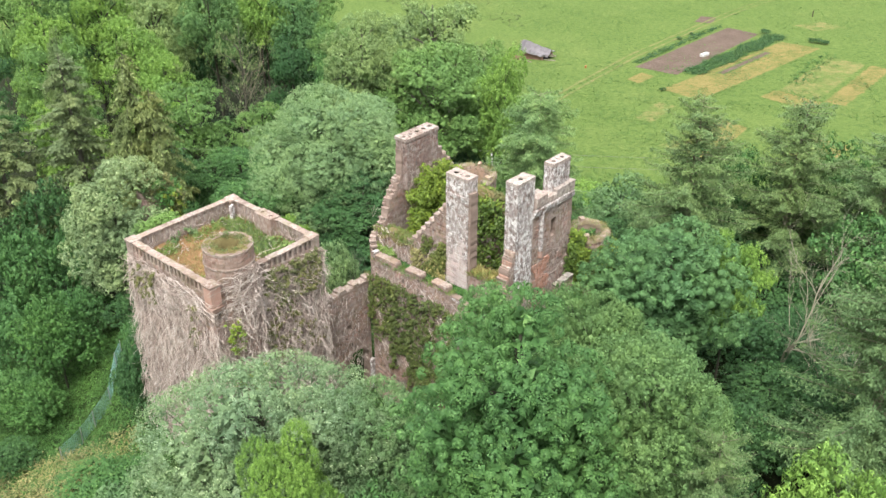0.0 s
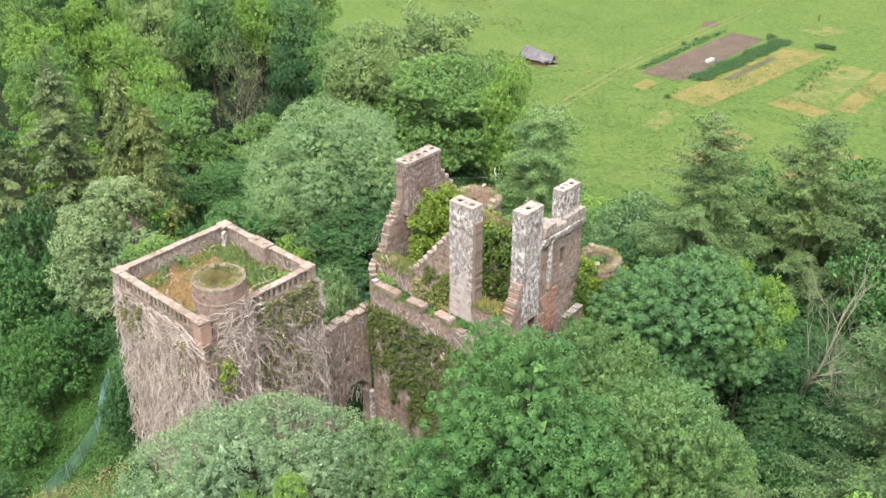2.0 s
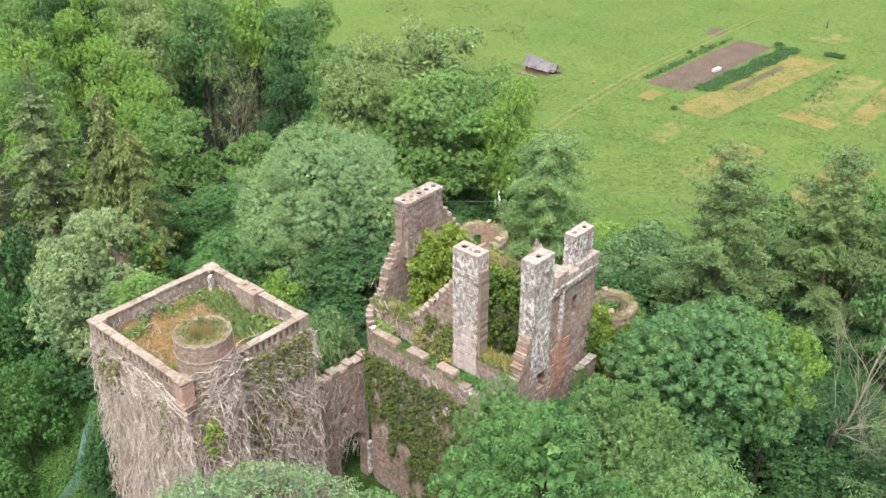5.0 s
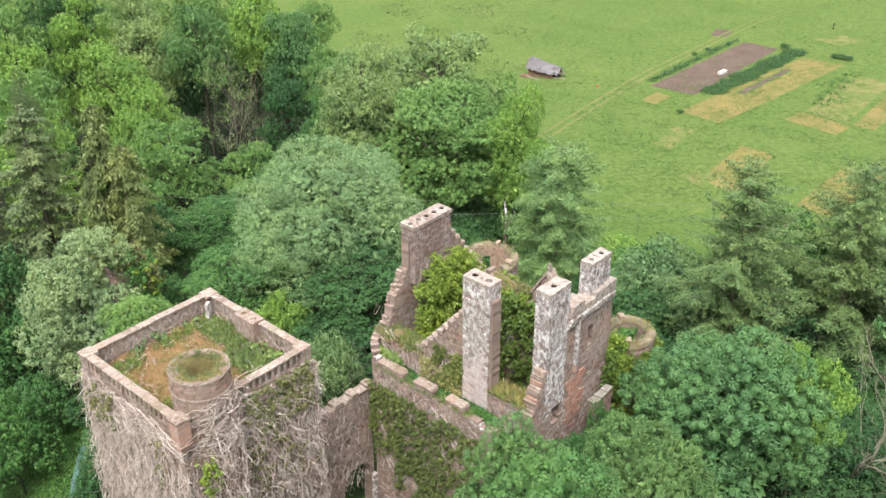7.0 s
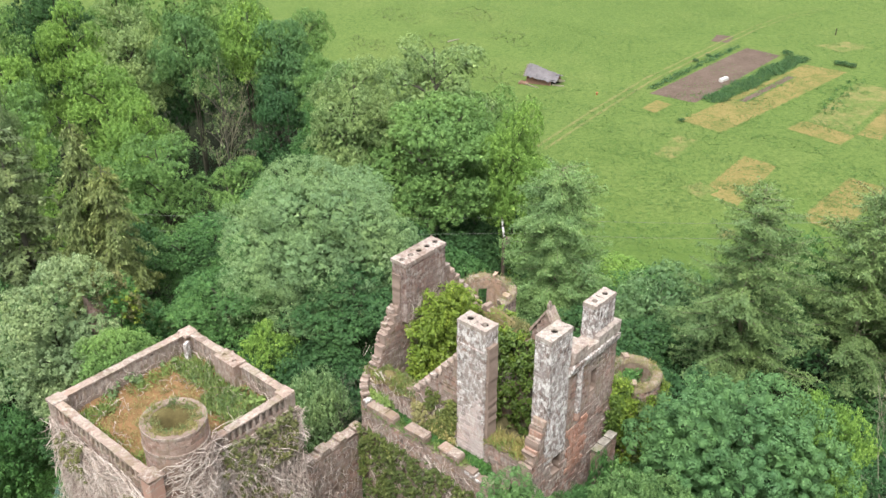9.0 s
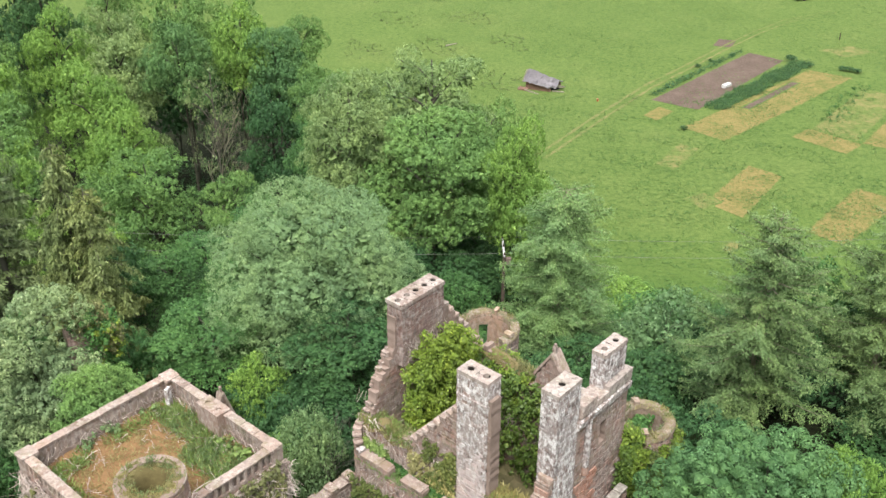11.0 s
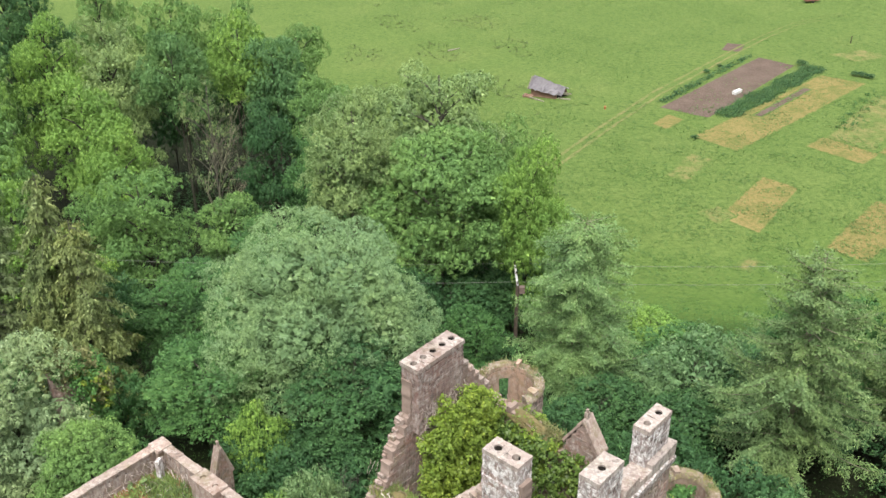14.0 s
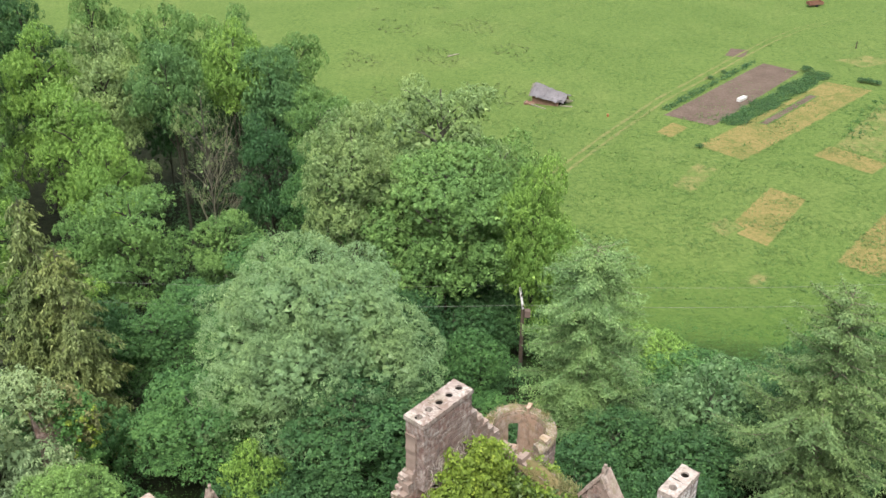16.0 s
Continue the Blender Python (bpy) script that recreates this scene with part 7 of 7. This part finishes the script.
for a, b in (((-2.2, -1, 0.6), (2.2, 1, 0.75)), ((-2.2, -1, 0.75), (2.2, -0.94, 1.4)), ((-2.2, 0.94, 0.75), (2.2, 1, 1.4)), ((-2.2, -0.94, 0.75), (-2.14, 0.94, 1.4)), ((2.14, -0.94, 0.75), (2.2, 0.94, 1.4)), ((2.2, -0.06, 0.6), (3.4, 0.06, 0.7))):
    bmesh.ops.create_cube(bm, size=1, matrix=Matrix.Translation([(i + j) / 2 for i, j in zip(a, b)]) @ Matrix.Diagonal([j - i for i, j in zip(a, b)] + [1]))
part("trailer_bed", bm, M_RUST, trl)
for sy in (-1.12, 1.12):
    bm = bmesh.new()
    bmesh.ops.create_cone(bm, cap_ends=True, segments=20, radius1=0.38, radius2=0.38, depth=0.2, matrix=Matrix.Translation((0, sy, 0.38)) @ Matrix.Rotation(math.pi / 2, 4, "X"))
    part("wheel", bm, M_SOOT, trl)

# the power pole and its wires
M_POLE = plain_mat("creosoted_pole", (0.04, 0.03, 0.025), (0.1, 0.08, 0.06), 3)
M_STEEL = plain_mat("galvanised_steel", (0.3, 0.3, 0.31), (0.44, 0.45, 0.46), 5, 0.5, 0.1, 0.5, 0.6)
M_WIRE = plain_mat("wire", (0.13, 0.14, 0.12), (0.2, 0.21, 0.18), 5, 0.6)
M_ARM = plain_mat("bleached_arm", (0.34, 0.34, 0.34), (0.48, 0.48, 0.47), 5, 0.7)
M_RUSTBOX = plain_mat("rusty_steel", (0.1, 0.075, 0.065), (0.2, 0.15, 0.13), 5, 0.7)
PX, PY, PZ = 6.35, 116.2, -4.5
pole = new("power_pole")
pole.location = (PX, PY, float(ground(PX, PY)))
tagged(pole, "dark wooden power pole with a steel crossarm", "power pole")
gz = pole.location.z
part("post", mesh_np("post", *tube([(0, 0, -0.5), (0, 0, (PZ - gz) / 2), (0, 0, PZ - gz)], [0.22, 0.2, 0.17], 12), M_POLE, True), None, pole)
part("crossarm", mesh_np("crossarm", *boxes((-0.1, -0.2, PZ - gz - 0.12), (0.1, 3.7, PZ - gz + 0.06)), M_ARM), None, pole, "pale steel crossarm")
part("brace", mesh_np("brace", *tube([(0, 0.1, PZ - gz - 0.9), (0, 1.5, PZ - gz - 0.05)], [0.035, 0.035], 6), M_STEEL), None, pole)
part("transformer", mesh_np("transformer", *boxes((0.2, -0.25, PZ - gz - 1.1), (0.75, 0.25, PZ - gz - 0.35)), M_RUSTBOX), None, pole, "rusty transformer box")
for oy in (-0.1, 1.8, 3.6):
    part("insulator", mesh_np("insulator", *tube([(0, oy, PZ - gz + 0.05), (0, oy, PZ - gz + 0.16), (0, oy, PZ - gz + 0.2), (0, oy, PZ - gz + 0.34)], [0.05, 0.09, 0.05, 0.07], 10), M_POLE), None, pole)
for oy in (-0.1, 3.6):
    t = np.linspace(0, 1, 24)
    for ex, ey, ez in ((70, 9, -4.0), (-75, 4, 1.0)):
        p = np.stack([PX + ex * t, PY + oy + ey * t, PZ + 0.3 + ez * t - 5.0 * t * (1 - t)], -1)
        tagged(new("power_line", mesh_np("power_line", *tube(p, np.full(24, 0.016), 4), M_WIRE, True)), "thin overhead wire strung from the pole", "wire")

# netting fence on the bank
M_NET = plain_mat("green_netting", (0.1, 0.22, 0.2), (0.2, 0.34, 0.32), 4, 0.6)
fence = new("netting_fence")
tagged(fence, "sagging blue-green netting fence on posts", "fence")
fp = [(-30.6, 77.5), (-30.4, 75.2), (-29.9, 72.5), (-29.5, 70.1), (-30.4, 68.0), (-31.0, 66.3), (-32.0, 64.0)]
for i, (x, y) in enumerate(fp):
    z = float(ground(x, y))
    part("post", mesh_np("post", *tube([(x, y, z - 0.3), (x, y, z + 1.8)], [0.05, 0.045], 8), M_STEEL), None, fence)
    if i:
        x0, y0 = fp[i - 1]
        z0 = float(ground(x0, y0))
        ch = []
        for k in range(9):
            hh = 0.1 + k * 0.2
            ch.append(tube([(x0, y0, z0 + hh), ((x + x0) / 2, (y + y0) / 2, (z + z0) / 2 + hh - 0.08), (x, y, z + hh)], [0.016] * 3, 3))
        for k in range(12):
            t = k / 12
            a, b, c = x0 + (x - x0) * t, y0 + (y - y0) * t, z0 + (z - z0) * t
            ch.append(tube([(a, b, c + 0.05), (a, b, c + 1.75)], [0.012] * 2, 3))
        part("netting", mesh_np("netting", *merge(ch), M_NET), None, fence)


# ruined stump of an outbuilding and a stone gablet behind the tower
def outbuilding(name, x, y, z1, wide, thick, turn, label, peak=0.0):
    e = new(name)
    z0 = float(ground(x, y)) - 0.5
    e.matrix_basis = Matrix.Translation((x, y, 0)) @ Matrix.Rotation(radians(turn), 4, "Z")
    sol = lambda s, z: z < z1 - (0.5 * np.abs(np.sin(s * 2.3)) if not peak else peak * np.abs(s - wide / 2) / (wide / 2))
    stone_wall(e, (-wide / 2, -thick / 2), (wide / 2, -thick / 2), thick, z0, z1, sol, 131, faces="rl")
    return tagged(e, label, "ruin")


st = outbuilding("wall_stump", -28.9, 88.6, 5.4, 2.6, 2.0, 30, "brown ruined wall stump topped with ivy")
ivy(st, [(-0.6, 2.4, -1.2, 1.6, 4.6, 6.2), (-1.2, 2.0, -0.6, 1.6, 5.2, 6.6), (0.2, 2.8, -1.6, 1.0, 3.0, 5.4)], 420, L_IVYSERE, 61, size=0.2, label="olive ivy mounded over the stump", depth=0.45, out=(0.1, -0.4, 1))
ivy(st, [(-1.0, 2.4, -1.5, 1.6, 4.6, 6.4), (0.0, 2.8, -1.7, 1.0, 1.0, 5.4)], 520, L_BRAMBLE, 62, size=0.2, label="green ivy mounded over the stump", depth=0.45, out=(0.1, -0.4, 1))
ivy(st, [(0.4, 2.8, -1.8, 1.0, 1.0, 5.6)], 130, L_IVY, 63, size=0.2, label="yellow-green ivy down the stump's side", depth=0.4, out=(0.2, -0.5, 0.8))
gb = new("stone_gablet")
gb.matrix_basis = Matrix.Translation((-17.46, 84.34, -6.9)) @ Matrix.Rotation(radians(48), 4, "Z")
tagged(gb, "carved brown stone gablet with a finial", "ruin")
bm = bmesh.new()
z0 = float(ground(-17.46, 84.34)) + 6.5
bmesh.ops.convex_hull(bm, input=[bm.verts.new((x, y, z)) for y in (-0.25, 0.25) for x, z in ((-0.8, z0), (0.8, z0), (0.75, 6.4), (-0.75, 6.4), (0.06, 8.8), (-0.06, 8.8))])
part("gable_wall", bm, M_RUBBLE, gb)
for sg in (-1, 1):
    bm = bmesh.new()
    bmesh.ops.convex_hull(bm, input=[bm.verts.new((sg * x, y, z)) for y in (-0.32, 0.32) for x, z in ((0.7, 6.3), (0.92, 6.35), (0.0, 8.75), (0.1, 9.0))])
    part("skew_stone", bm, M_COPE, gb)
stone(gb, (-0.09, -0.1, 8.9), (0.09, 0.1, 9.25), M_COPE, "finial")
bm = bmesh.new()
bmesh.ops.create_icosphere(bm, subdivisions=2, radius=0.13, matrix=Matrix.Translation((0, 0, 9.35)))
part("finial", bm, M_COPE, gb)

tagged(new("fence_post", mesh_np("fence_post", *tube([(102.4, 271.6, float(ground(102.4, 271.6)) - 0.2), (102.4, 271.6, float(ground(102.4, 271.6)) + 1.8)], [0.14, 0.12], 8), M_POLE)), "lone dark wooden post in the pasture", "post")
bm = bmesh.new()
bmesh.ops.create_cone(bm, cap_ends=True, segments=16, radius1=0.2, radius2=0.26, depth=0.6, matrix=Matrix.Translation((34.0, 227.6, float(ground(34.0, 227.6)) + 0.3)))
me = bpy.data.meshes.new("feed_tub")
bm.to_mesh(me)
bm.free()
me.materials.append(plain_mat("orange_plastic", (0.3, 0.12, 0.05), (0.36, 0.16, 0.07), 3, 0.5))
tagged(new("feed_tub", me), "small orange feed tub on the grass", "tub")
gl = float(ground(2.9, 277.9))
lg = new("fallen_log", mesh_np("fallen_log", *tube([(1.3, 276.8, gl + 0.14), (2.8, 277.8, gl + 0.2), (4.4, 279.0, gl + 0.12)], [0.2, 0.17, 0.12], 8), M_TWIG, True))
tagged(lg, "pale barkless log lying in the pasture", "log")
